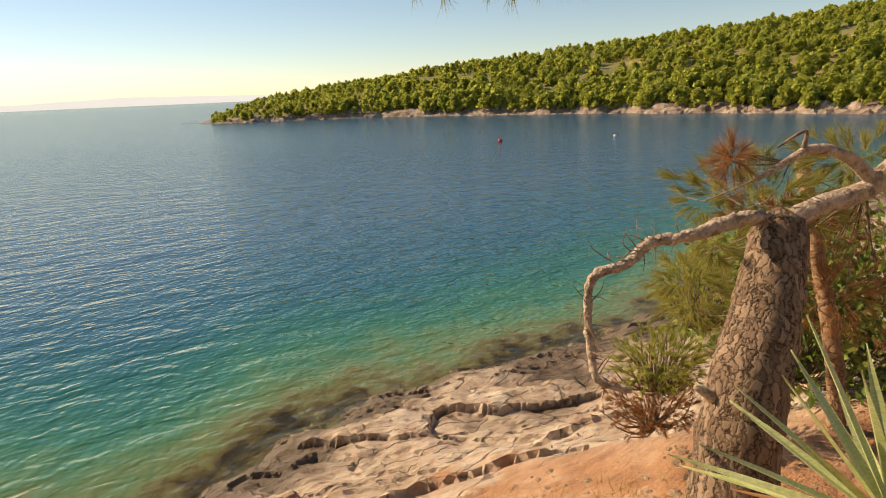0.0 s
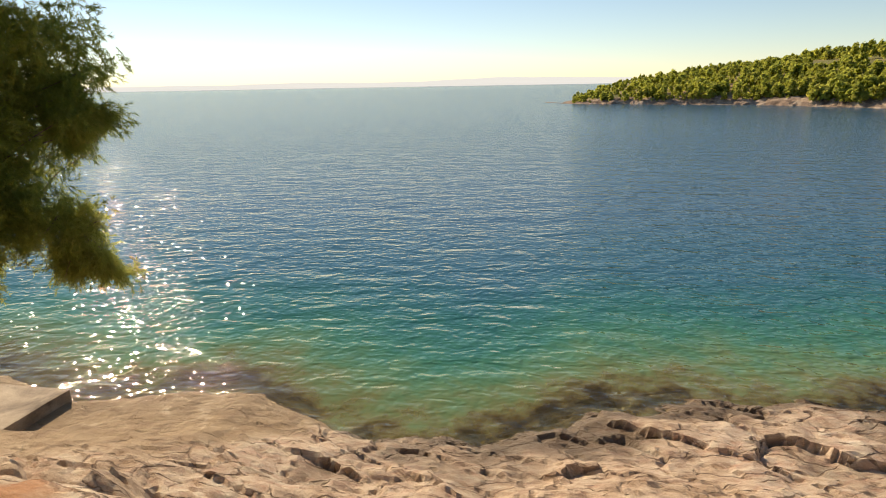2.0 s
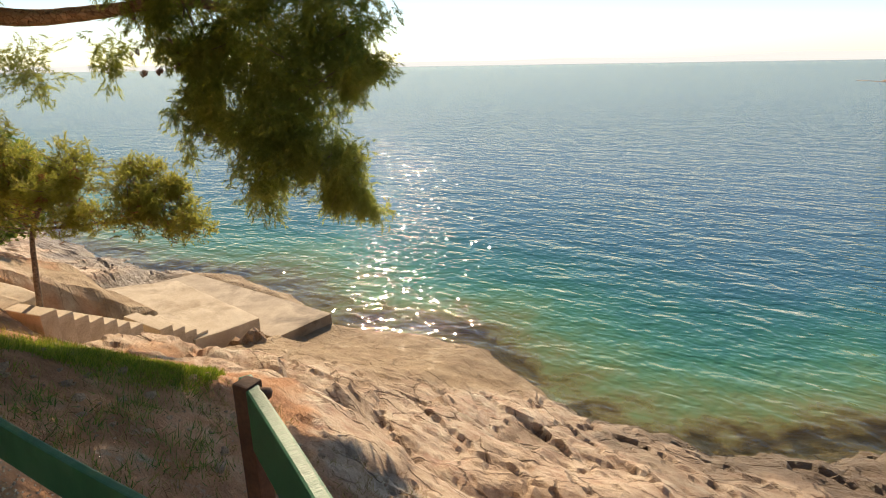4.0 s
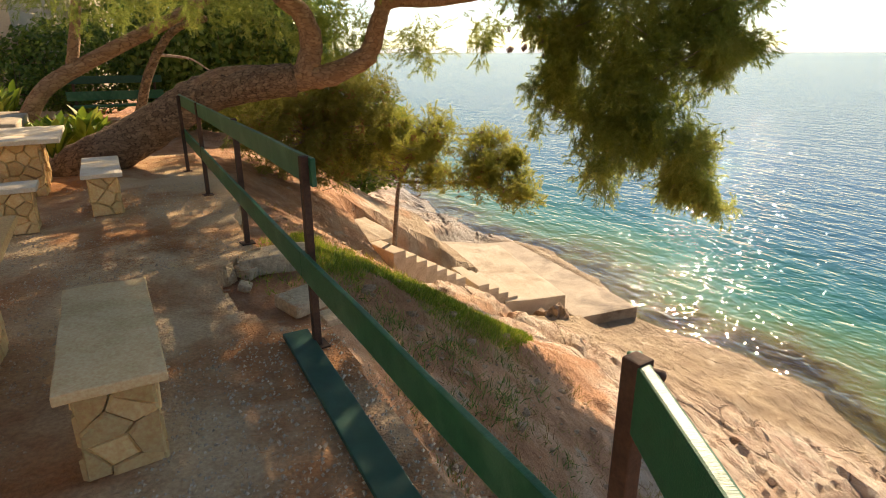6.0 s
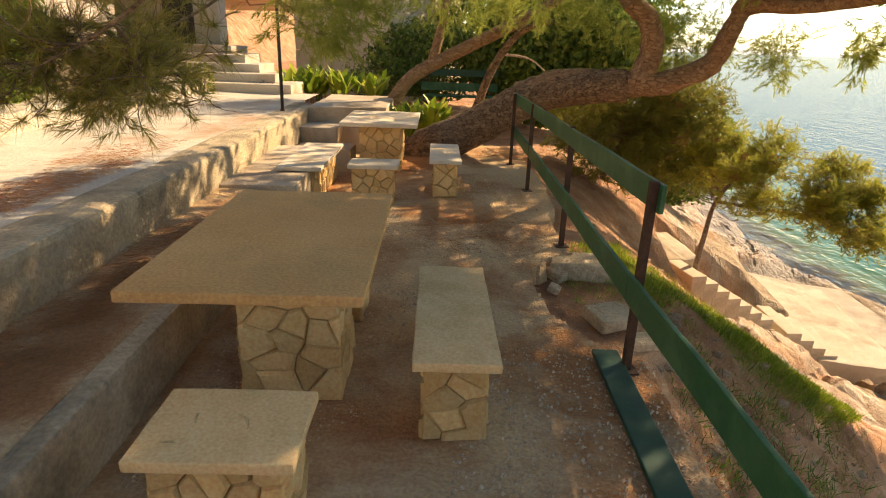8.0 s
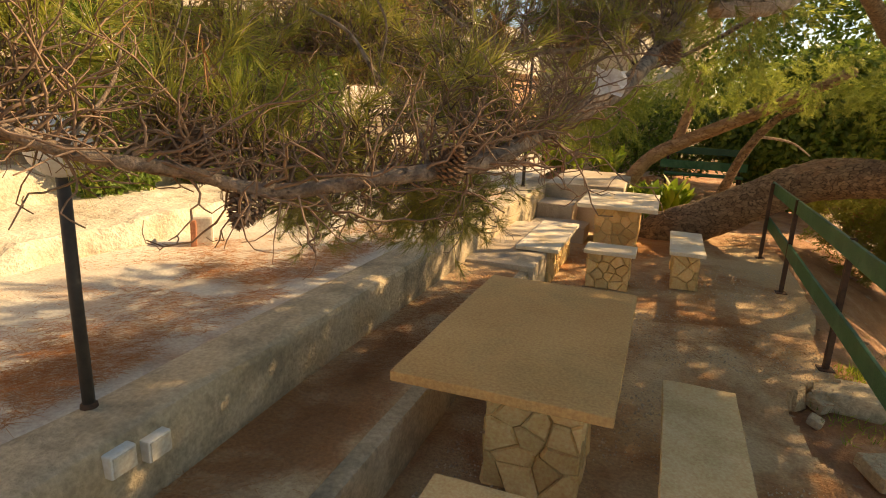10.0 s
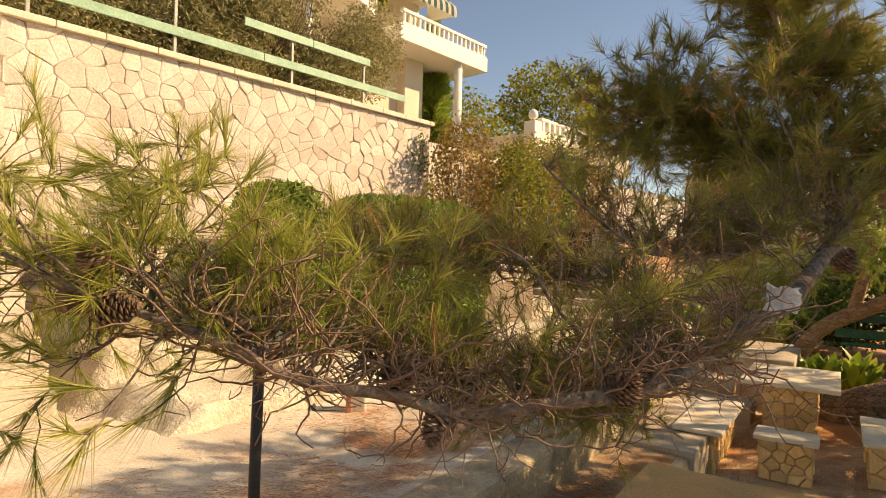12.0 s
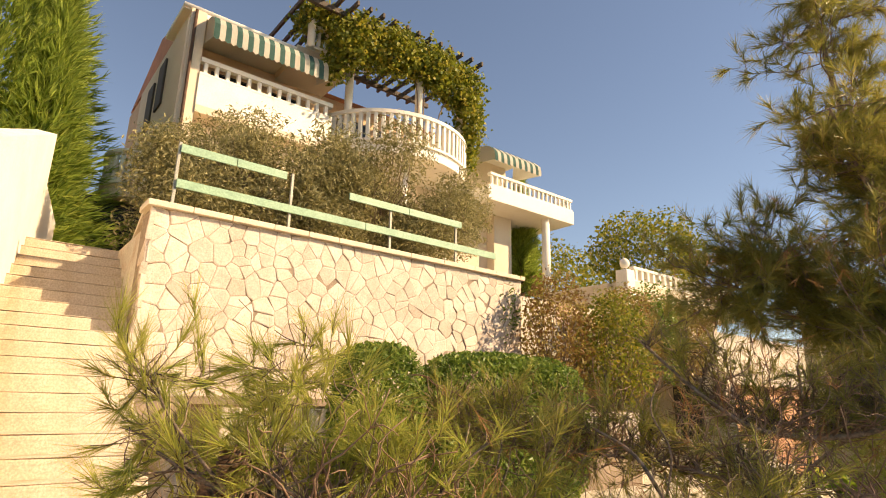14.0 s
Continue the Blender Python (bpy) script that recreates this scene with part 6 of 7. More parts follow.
    drop = bough([(0.30, 2.55, 2.08), (0.08, 2.78, 1.94), (-0.16, 2.90, 1.80), (-0.45, 2.97, 1.68), (-0.85, 3.0, 1.68)], 0.008, 0.003)
    sprays(62, drop[14:], (0.08, 0.42), ((-0.9, 0.0), (-0.3, 0.8), (-0.9, 0.4)), 6, 44, 1.46, label="needles hanging under the branch", bare=6, length=0.085)
    fall = bough([(-0.16, 2.90, 1.80), (-0.20, 3.10, 1.72), (-0.30, 3.28, 1.64), (-0.48, 3.40, 1.58)], 0.005, 0.002, 20, 28)
    sprays(44, fall[2:], (0.08, 0.30), ((-0.8, 0.5), (-0.4, 0.6), (-0.9, 0.3)), 6, 44, 1.36, label="lowest needles over the wall", bare=5, length=0.085)
    # boughs that rise behind the paper
    back = bough([(0.543, 3.341, 2.333), (0.388, 3.166, 2.347), (0.242, 2.963, 2.223), (0.034, 2.734, 2.213), (-0.094, 2.598, 2.307), (-0.253, 2.526, 2.480)], 0.013, 0.004, 30, 14)
    sprays(32, back[10:], (0.06, 0.26), ((-1.0, 0.2), (-0.2, 0.8), (0.0, 1.0)), 5, 40, 2.14, 0.0016, "needles over the branch", 0.005, bare=11, length=0.08)
    sprays(14, seg(104, 136), (0.10, 0.36), ((-1.0, 0.0), (0.0, 0.8), (0.05, 1.0)), 5, 40, 2.20, 0.0017, "shaded needles along the branch", 0.006, bare=11, length=0.08)
    # a second spray rising over the first, towards the sky
    spray = bough([(0.616, 3.846, 2.570), (0.401, 3.807, 3.003), (0.240, 3.800, 3.400), (0.180, 3.800, 3.900), (0.150, 3.900, 4.400)], 0.03, 0.006, 40, 9)
    sprays(115, spray, (0.10, 0.42), ((-0.9, 1.0), (-0.6, 0.6), (-0.5, 0.8)), 8, 44, 2.2, 0.0024, "dark green spray against the sky", 0.006, bare=3)
    sprays(40, near[118:142], (0.25, 0.75), ((-0.7, 0.9), (-0.2, 0.8), (0.0, 0.9)), 8, 44, 2.25, 0.0024, "", 0.006, bare=4)
    side = bough([(0.95, 4.6, 2.75), (0.4, 4.5, 2.45), (0.0, 4.35, 2.2), (-0.4, 4.1, 1.86), (-0.95, 3.82, 1.58)], 0.016, 0.003, 30, 13)
    sprays(20, side[12:], (0.12, 0.40), ((-0.8, 0.6), (-0.4, 0.6), (-1.0, 0.3)), 7, 44, 1.27, 0.0022, "dark hanging needles with bare twigs", bare=5)
    high = bough([(0.627, 3.943, 2.660), (0.430, 3.688, 2.881), (0.286, 3.541, 3.145), (0.202, 3.477, 3.502)], 0.02, 0.006, 30, 17)
    sprays(54, high, (0.10, 0.40), ((-0.8, 0.8), (-0.5, 0.6), (-0.5, 0.7)), 8, 44, 2.35, 0.0022, "dense green spray above the branch", 0.006, bare=3)
    over = bough([(0.582, 3.605, 2.442), (0.369, 3.612, 2.523), (0.180, 3.655, 2.654), (-0.010, 3.690, 2.790), (-0.200, 3.620, 2.850), (-0.320, 3.520, 2.820)], 0.014, 0.004, 30, 23)
    sprays(150, over[5:], (0.08, 0.42), ((-0.8, 0.7), (-0.5, 0.6), (-0.9, 0.7)), 7, 44, 2.25, 0.0022, "green sprays beside the rising limb", 0.005, bare=4)
    # bare crooked twigs that stand up from the branch
    bough([(0.132, 2.010, 1.935), (0.084, 2.033, 2.019), (0.000, 2.055, 2.092), (-0.083, 2.090, 2.177), (-0.191, 2.112, 2.226)], 0.0065, 0.003, 20, 19)
    bough([(0.000, 2.055, 2.092), (0.013, 2.067, 2.188), (-0.035, 2.089, 2.272), (-0.023, 2.125, 2.345)], 0.003, 0.0015, 14, 20)
    bough([(-0.260, 1.586, 1.964), (-0.249, 1.669, 2.054), (-0.302, 1.747, 2.139), (-0.316, 1.796, 2.236)], 0.004, 0.002, 14, 22)
    # a pale broken bough
    limb_part(tree, "limb", [(1.250, 4.900, 2.850), (1.011, 4.242, 2.588), (0.870, 3.928, 2.486), (0.644, 3.795, 2.452)], 0.05, 0.035, M["limb"], 14, 9, 0.08, 15, 1.0, "pale broken bough")
    # dry brown needles caught among the twigs
    t = np.concatenate([rng.uniform((-0.777, 1.344, 1.937), (0.097, 2.150, 2.284), (26, 3)), rng.uniform((-0.553, 2.084, 1.913), (0.328, 2.849, 2.344), (55, 3)), rng.uniform((-0.352, 2.756, 2.218), (0.800, 4.300, 3.000), (260, 3))])
    v, f = tufts(t, rng.standard_normal(t.shape) - (0, 0, 1), 13, 0.065, 0.0014, 0.9, rng, 0.06)
    tagged(part("dry_needles", mesh_np("dry_needles", v, f), M["needle_dry"], tree, "dry brown needles caught in the twigs"), kind="stuff")
    # bare dead twigs
    pieces = []
    for k in range(440):
        a = near[int(rng.uniform(24, 104))] if k < 260 else (back, mid)[k % 2][int(rng.integers(4, 24))]
        d = unit(np.array([rng.uniform(-0.8, 0.6), rng.uniform(0.0, 0.9), rng.uniform(-0.9 if k < 34 else -0.1, 0.8)]))
        pts, e = wiggle(a, d, rng.uniform(0.12, 0.34), 9, 0.38)
        pieces.append(tube_np(pts, np.linspace(0.0030, 0.0012, 10), 4))
        for _ in range(3):
            sub, e = wiggle(pts[int(rng.integers(2, 9))], unit(d + rng.standard_normal(3) * 0.9), rng.uniform(0.05, 0.13), 5, 0.4)
            pieces.append(tube_np(sub, np.linspace(0.0015, 0.0007, 6), 4))
    v, f = join_np(pieces)
    tagged(part("dead_twig", mesh_np("dead_twig", v, f, True), M["dead_twig"], branch), kind="stuff")
    # cones on the low branch
    cm = cone_mesh(0.074, 0.031, 5)
    for k, (x, y, z, rx, rz) in enumerate(((-0.172, 1.743, 1.964, 20, 10), (0.174, 2.016, 1.940, 25, 60), (-0.113, 1.792, 1.862, 170, 30), (-0.545, 1.372, 2.159, 30, 0), (-0.606, 1.370, 2.095, 110, 40), (-0.501, 1.388, 2.084, 80, 120), (0.522, 2.815, 2.203, 30, 50))):
        o = part("cone", cm, M["cone"], branch, "open brown pine cone")
        o.matrix_basis = pose(x, y, z, rx, 12 * (k % 3), rz)


build_big_pine()


def paper_scrap():
    bm = bmesh.new()
    bmesh.ops.create_grid(bm, x_segments=9, y_segments=9, size=0.031)
    for v in bm.verts:
        v.co += noise.noise_vector(v.co * 60) * 0.018 + Vector((0, 0, 0.012 * math.sin(v.co.x * 70)))
    bmesh.ops.solidify(bm, geom=bm.faces[:], thickness=0.001)
    ob = part("paper_scrap", bm, M["paper"])
    ob.matrix_world = pose(0.400, 2.465, 2.110, 70, 12, 30)
    tagged(ob, "crumpled white paper caught on a pine branch", "paper")


paper_scrap()


# ---- other pines ----
def pine(name, label, trunk, r0, clumps, tuft_n, length, width, material, seed, bark="bark", droop=-0.1, stems=()):
    rng = np.random.default_rng(seed)
    t = tree_thing(name, label)
    limb_part(t, "trunk", trunk, r0, r0 * 0.35, M[bark], 26, 10, 0.05, seed)
    path = spline(trunk, 24)
    for s in stems:
        limb_part(t, "limb", s, r0 * 0.6, r0 * 0.15, M[bark], 16, 8, 0.05, seed + 1)
    hubs = np.concatenate([path] + [spline(s, 14) for s in stems])
    tp, tw = [], []
    for k, (c, rr, n) in enumerate(clumps):
        for q in lumps(c, rr, n // 5, rng, 24, 0.32):
            p, w = shoots(*q, rng, 0.26, droop, 6)
            tp.append(p)
            tw.append(w)
    tp, tw = np.concatenate(tp), np.concatenate(tw)
    v, f = tufts(tp, tw, tuft_n, length, width, 1.1, rng, length * 1.6, 0.05)
    part("crown", mesh_np("crown", v, f), M[material], t)
    out = tp[:: 16] + unit(tp[:: 16] - tp.mean(0)) * rng.uniform(0.05, 0.14, (len(tp[:: 16]), 1))
    tp = np.concatenate([tp, out])
    v, f = twigs_to(tp[::60], hubs, r0 * 0.18, 0.003, rng, 0.1, 4, 5)
    part("twig", mesh_np("twig", v, f, True), M["twig"], t)
    dry = tp[::14] * 0.9 + tp.mean(0) * 0.1 - (0, 0, 0.08)
    v, f = tufts(dry, rng.standard_normal(dry.shape), tuft_n, length * 0.9, width, 0.7, rng, length)
    part("dry_needles", mesh_np("dry_needles", v, f), M["needle_dry"], t, "dry brown needles inside the crown")
    return t


pine("small_pine", "slim young pine with light green needles above the rocks",
     [(5.75, 11.3, -2.3), (5.86, 11.38, -1.5), (6.0, 11.45, -0.8), (6.3, 11.3, -0.2), (6.6, 11.1, 0.3)], 0.055,
     [((6.4, 11.2, 0.05), (0.95, 0.8, 0.62), 1700), ((7.15, 10.4, -0.45), (0.65, 0.6, 0.45), 800), ((7.35, 10.1, -0.68), (0.55, 0.5, 0.36), 560), ((7.6, 9.75, -0.9), (0.55, 0.52, 0.36), 560), ((7.5, 10.6, 0.0), (0.48, 0.45, 0.34), 340), ((5.7, 11.9, -0.15), (0.75, 0.65, 0.6), 900), ((6.45, 10.9, -0.65), (0.6, 0.45, 0.35), 460), ((7.85, 10.2, -0.35), (0.35, 0.35, 0.25), 160)],
     16, 0.085, 0.0095, "needle_young", 31, "twig", 0.3, [[(6.0, 11.45, -0.8), (6.6, 10.9, -0.8), (7.3, 10.2, -0.75), (7.7, 9.6, -1.0)]])
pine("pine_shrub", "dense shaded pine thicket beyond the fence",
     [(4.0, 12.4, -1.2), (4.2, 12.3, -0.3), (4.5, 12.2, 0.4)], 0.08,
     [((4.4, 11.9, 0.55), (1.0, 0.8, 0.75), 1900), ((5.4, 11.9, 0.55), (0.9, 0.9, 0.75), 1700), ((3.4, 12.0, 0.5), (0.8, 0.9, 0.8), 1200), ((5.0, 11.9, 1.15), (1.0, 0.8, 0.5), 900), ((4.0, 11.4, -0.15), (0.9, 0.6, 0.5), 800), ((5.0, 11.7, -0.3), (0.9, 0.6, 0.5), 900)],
     15, 0.085, 0.0100, "needle_shaded", 33, "twig")


def build_back_trees():
    """Leaning trunks and deep greenery behind the end of the terrace."""
    t = tree_thing("leaning_pine", "leaning pine trunk behind the stone table")
    limb_part(t, "trunk", [(-0.35, 13.05, 0.0), (0.19, 13.02, 1.0), (1.06, 13.01, 1.55), (2.3, 12.93, 2.18), (3.3, 12.9, 2.75)], 0.145, 0.10, M["bark_red"], 24, 12, 0.04, 51)
    limb_part(t, "limb", [(0.7, 13.03, 1.38), (0.85, 13.05, 2.0), (1.0, 13.04, 2.7)], 0.10, 0.07, M["bark_red"], 12, 10, 0.04, 52)
    t = tree_thing("forked_pine", "thin pale forked trunk in shade")
    limb_part(t, "trunk", [(1.45, 12.9, -0.1), (1.6, 12.8, 0.6), (1.88, 12.67, 1.4), (2.3, 12.43, 2.0), (2.8, 12.15, 2.2)], 0.10, 0.05, M["bark"], 20, 10, 0.05, 53)
    limb_part(t, "limb", [(2.0, 12.6, 1.62), (2.5, 12.5, 1.55), (2.8, 12.4, 1.35)], 0.03, 0.012, M["limb"], 10, 6, 0.05, 54)
    rng = np.random.default_rng(55)
    for k, (c, rr, n, sz, mt, lab) in enumerate((((4.0, 16.5, 1.6), (2.4, 1.6, 1.9), 24000, 0.17, "hedge", "dark shaded evergreen bush"), ((0.6, 17.6, 1.35), (1.6, 1.0, 1.05), 7000, 0.13, "hedge", "tall dark garden shrub in shade"), ((-0.6, 16.6, 0.9), (1.0, 0.6, 0.6), 1800, 0.09, "hedge", "clipped dark garden hedge"),
                                              ((4.4, 20.5, 3.0), (4.0, 1.4, 3.0), 15000, 0.19, "hedge", "deep greenery at the end of the garden"), ((7.5, 17.5, -0.9), (2.0, 2.2, 1.5), 9000, 0.17, "hedge", "dark bushes above the shore"), ((-3.7, 12.6, 0.95), (0.35, 0.35, 0.4), 700, 0.06, "vine", "small yellow-green shrub by the steps"),
                                              ((-2.8, 13.7, 0.83), (0.4, 0.25, 0.12), 420, 0.04, "bloom", "low grey-violet flowering plant"))):
        if mt == "bloom":
            M["bloom"] = leaf_mat("violet_bloom", ((0.0, (0.16, 0.15, 0.12)), (1.0, (0.36, 0.30, 0.34))), 0.7, 0.3)
        p, d = blob(c, rr, n, rng, 0.55, 0.4, 60 + k)
        v, f = leaves(p, sz, rng, d, 0.55, 0.7)
        s = tree_thing("bush", lab, "shrub")
        part("foliage", mesh_np("foliage", v, f), M[mt], s)
        v, f = twigs_to(p[:: max(1, n // 24)], np.array([[c[0], c[1], c[2] - rr[2] * 0.9]]), 0.02, 0.005, rng)
        part("stem", mesh_np("stem", v, f, True), M["twig"], s)


build_back_trees()


def broad_plants():
    """Upright plants with big bright leaves."""
    rng = np.random.default_rng(71)

    def leaf(base, way, ln, wd):
        up = np.array([0, 0, 1.0])
        side = unit(np.cross(way, up) + 1e-3)
        nrm = np.cross(side, way)
        pts = []
        for t, w in ((0, 0.08), (0.25, 0.75), (0.5, 1.0), (0.75, 0.7), (1.0, 0.02)):
            c = base + way * ln * t + np.array([0, 0, -0.25 * ln * t * t])
            pts += [c - side * wd * w / 2 + nrm * wd * 0.12 * w, c, c + side * wd * w / 2 + nrm * wd * 0.12 * w]
        v = np.array(pts)
        f = []
        for r in range(4):
            for k in (0, 1):
                a = r * 3 + k
                f += [[a, a + 1, a + 4], [a, a + 4, a + 3]]
        return v, np.array(f)

    for x0, x1, y0, y1, z0, n in ((-2.5, -0.3, 14.2, 15.6, 0.45, 34), (-0.05, 1.0, 11.7, 12.7, 0.05, 18)):
        for _ in range(n):
            x, y = rng.uniform(x0, x1), rng.uniform(y0, y1)
            z = z0 + rng.uniform(-0.05, 0.1)
            p = thing("leafy_plant", "upright plant with broad yellow-green leaves", "plant", (x, y, z), 0, "broad-leaved bed plants")
            pieces = []
            for _ in range(9):
                a = rng.uniform(0, 6.28)
                h = rng.uniform(0.0, 0.45)
                w = unit(np.array([math.cos(a) * 0.5, math.sin(a) * 0.5, rng.uniform(0.7, 1.5)]))
                pieces.append(leaf(np.array([0, 0, h * 0.6]), w, rng.uniform(0.42, 0.72), rng.uniform(0.11, 0.18)))
            v, f = join_np(pieces)
            part("leaves", mesh_np("leaves", v, f, True), M["broad"], p)
            part("stem", tube_mesh([(0, 0, -0.1), (0, 0, 0.45)], [0.014, 0.008], 6), M["hedge"], p)


broad_plants()


# ---- beside the start of the walk: pine trunk, dry branch, sword-leaved plant ----
def build_first_pine():
    rng = np.random.default_rng(81)
    t = tree_thing("shore_pine", "rough-barked pine with a pale dead limb bending over")
    limb_part(t, "trunk", [(2.06, -1.22, -0.45), (2.12, -1.40, 0.42), (2.17, -1.51, 0.91), (2.2, -1.63, 1.22), (2.24, -1.73, 1.48), (2.26, -1.76, 1.60)], 0.180, 0.092, M["bark_grey"], 36, 22, 0.035, 82, 1.3)
    limb_part(t, "limb", [(2.24, -1.76, 1.52), (2.28, -1.66, 1.61), (2.31, -1.54, 1.615), (2.35, -1.33, 1.575), (2.42, -1.19, 1.555), (2.45, -1.10, 1.48), (2.495, -0.965, 1.435), (2.485, -0.935, 1.30), (2.44, -0.92, 1.12), (2.41, -0.925, 1.04), (2.41, -1.02, 0.98), (2.42, -1.12, 0.93)], 0.046, 0.010, M["limb"], 90, 14, 0.19, 83, 0.38, "pale bending dead limb")
    limb_part(t, "limb", [(2.25, -1.72, 1.56), (2.19, -1.9, 1.645), (2.11, -2.08, 1.70), (2.06, -2.13, 1.79), (1.97, -2.2, 1.9), (1.8, -2.4, 2.1), (1.7, -2.6, 2.6)], 0.048, 0.028, M["limb"], 30, 12, 0.06, 84, 0.8, "pale rising limb")
    limb_part(t, "limb", [(2.10, -2.10, 1.74), (2.14, -1.98, 1.84), (2.19, -1.82, 1.885), (2.23, -1.71, 1.84), (2.27, -1.6, 1.78)], 0.03, 0.010, M["limb"], 22, 8, 0.06, 85)
    limb_part(t, "twig", [(2.21, -1.78, 1.88), (2.19, -1.75, 1.96), (2.24, -1.66, 1.90)], 0.010, 0.004, M["twig"], 10, 6, 0.05, 86)
    limb_part(t, "stub", [(2.22, -1.38, 0.92), (2.25, -1.30, 0.97)], 0.034, 0.012, M["limb"], 6, 10, 0.05, 87)
    pieces = []
    for k in range(60):
        a = spline([(2.35, -1.33, 1.575), (2.42, -1.19, 1.555), (2.495, -0.965, 1.435), (2.44, -0.92, 1.12), (2.41, -1.02, 0.98)], 40)[int(rng.uniform(0, 39))]
        d = unit(rng.standard_normal(3) + np.array([0.1, -0.2, -0.3]))
        ln = rng.uniform(0.03, 0.16)
        pieces.append(tube_np(spline([a, a + d * ln * 0.5 + rng.standard_normal(3) * 0.012, a + d * ln], 5), np.linspace(0.003, 0.0008, 5), 4))
    v, f = join_np(pieces)
    tagged(part("dead_twig", mesh_np("dead_twig", v, f, True), M["dead_twig"], t), kind="stuff")
    # sprays of needles behind and beside the trunk
    for mt, clumps, cnt, w in (("needle", (((2.45, -1.62, 1.48), (0.16, 0.12, 0.14), 20), ((2.55, -2.0, 1.62), (0.45, 0.4, 0.22), 130), ((2.25, -2.35, 1.80), (0.4, 0.4, 0.16), 110), ((2.75, -1.85, 1.22), (0.22, 0.25, 0.22), 46), ((2.95, -2.15, 0.95), (0.26, 0.26, 0.28), 54)), 46, 0.0028),
                               ("needle_dry", (((2.35, -1.55, 1.86), (0.10, 0.12, 0.11), 44), ((2.5, -2.2, 1.50), (0.35, 0.35, 0.16), 160), ((2.3, -2.3, 1.15), (0.3, 0.3, 0.25), 120)), 26, 0.0025)):
        tp, tw = [], []
        for k, (c, rr, n) in enumerate(clumps):
            p, d = blob(c, rr, n, rng, 0.3, 0, 88 + k)
            tp.append(p)
            tw.append(d)
        v, f = tufts(np.concatenate(tp), np.concatenate(tw), cnt, 0.085, w, 0.8, rng, 0.06)
        tagged(part("needles", mesh_np("needles", v, f), M[mt], t), kind="stuff")
        v, f = twigs_to(np.concatenate(tp)[::14], np.array([(2.2, -1.85, 1.62), (2.11, -2.08, 1.70), (2.22, -1.72, 1.84)]), 0.004, 0.0015, rng, 0.1, 4, 5)
        part("twig", mesh_np("twig", v, f, True), M["twig"], t)
    # twig tips that hang into view overhead
    tp = np.array([(2.40, -0.20, 2.44), (2.36, -0.27, 2.42), (2.30, -0.38, 2.44), (2.27, -0.43, 2.41), (2.24, -0.50, 2.43), (2.20, -0.55, 2.44), (2.17, -0.60, 2.43)])
    v, f = tufts(tp, np.tile([0, 0, -1.0], (len(tp), 1)) + rng.standard_normal((len(tp), 3)) * 0.3, 34, 0.075, 0.002, 0.6, rng, 0.05)
    part("needles", mesh_np("needles", v, f), M["needle"], t)
    limb_part(t, "twig", [(1.75, -2.5, 2.3), (2.0, -1.6, 2.75), (2.2, -0.7, 2.60), (2.32, -0.35, 2.48), (2.42, -0.15, 2.46)], 0.02, 0.004, M["twig"], 24, 8, 0.05, 89)

    s = tree_thing("second_pine", "slender bare pine trunk in the thicket")
    limb_part(s, "trunk", [(2.70, -3.45, -0.6), (2.76, -3.45, 0.08), (2.89, -3.48, 0.57), (3.0, -3.47, 0.95), (3.2, -3.5, 1.6)], 0.062, 0.045, M["bark_red"], 18, 10, 0.05, 90)

    # thicket below and behind
    for k, (c, rr, n, ln, mt, lab) in enumerate((((3.30, -2.70, 0.80), (0.28, 0.34, 0.28), 420, 0.06, "needle_sunlit", "bright low pine shrub above the rocks"), ((3.45, -2.52, 0.28), (0.34, 0.38, 0.24), 420, 0.055, "needle_sunlit", "low pine shrub with small cones"), ((3.55, -2.62, -0.15), (0.42, 0.48, 0.18), 300, 0.06, "needle_dry", "dry brown undergrowth on the slope"), ((3.6, -4.4, 0.3), (1.2, 0.8, 0.8), 800, 0.11, "hedge", "dark shaded thicket by the shore"),
                                                 ((2.5, -4.6, 0.9), (1.0, 0.7, 1.0), 700, 0.10, "dry_shrub", "tall reddish dry thicket behind a pine"), ((1.8, -3.2, 1.3), (0.5, 0.5, 0.5), 300, 0.09, "dry_shrub", "reddish dry shrub beside a pine"), ((5.0, -7.0, -0.6), (1.6, 1.6, 1.1), 900, 0.13, "needle_far", "pine shrubs along the shore"))):
        p, d = blob(c, rr, n, rng, 0.25, 0.5, 95 + k)
        b = tree_thing("shrub", lab, "shrub")
        v, f = tufts(p, d + np.array([0, 0, 0.3]), 22, ln, 0.0042, 0.8, rng, ln * 0.6) if mt != "hedge" else leaves(np.repeat(p, 6, 0) + rng.standard_normal((len(p) * 6, 3)) * 0.10, 0.10, rng)
        part("foliage", mesh_np("foliage", v, f), M[mt], b)
        v, f = twigs_to(p[::5], np.array([[c[0], c[1], c[2] - rr[2]]]), 0.010, 0.003, rng)
        part("stem", mesh_np("stem", v, f, True), M["twig"], b)

    # sword-leaved plant
    a = thing("sword_leaved_plant", "stiff pale green sword-leaved plant", "plant", (1.47, -1.18, 0.82))
    part("stem", tube_mesh([(0.03, 0, -0.84), (0.02, 0, -0.35), (0, 0, 0.1)], [0.07, 0.055, 0.045], 10), M["bark"], a)
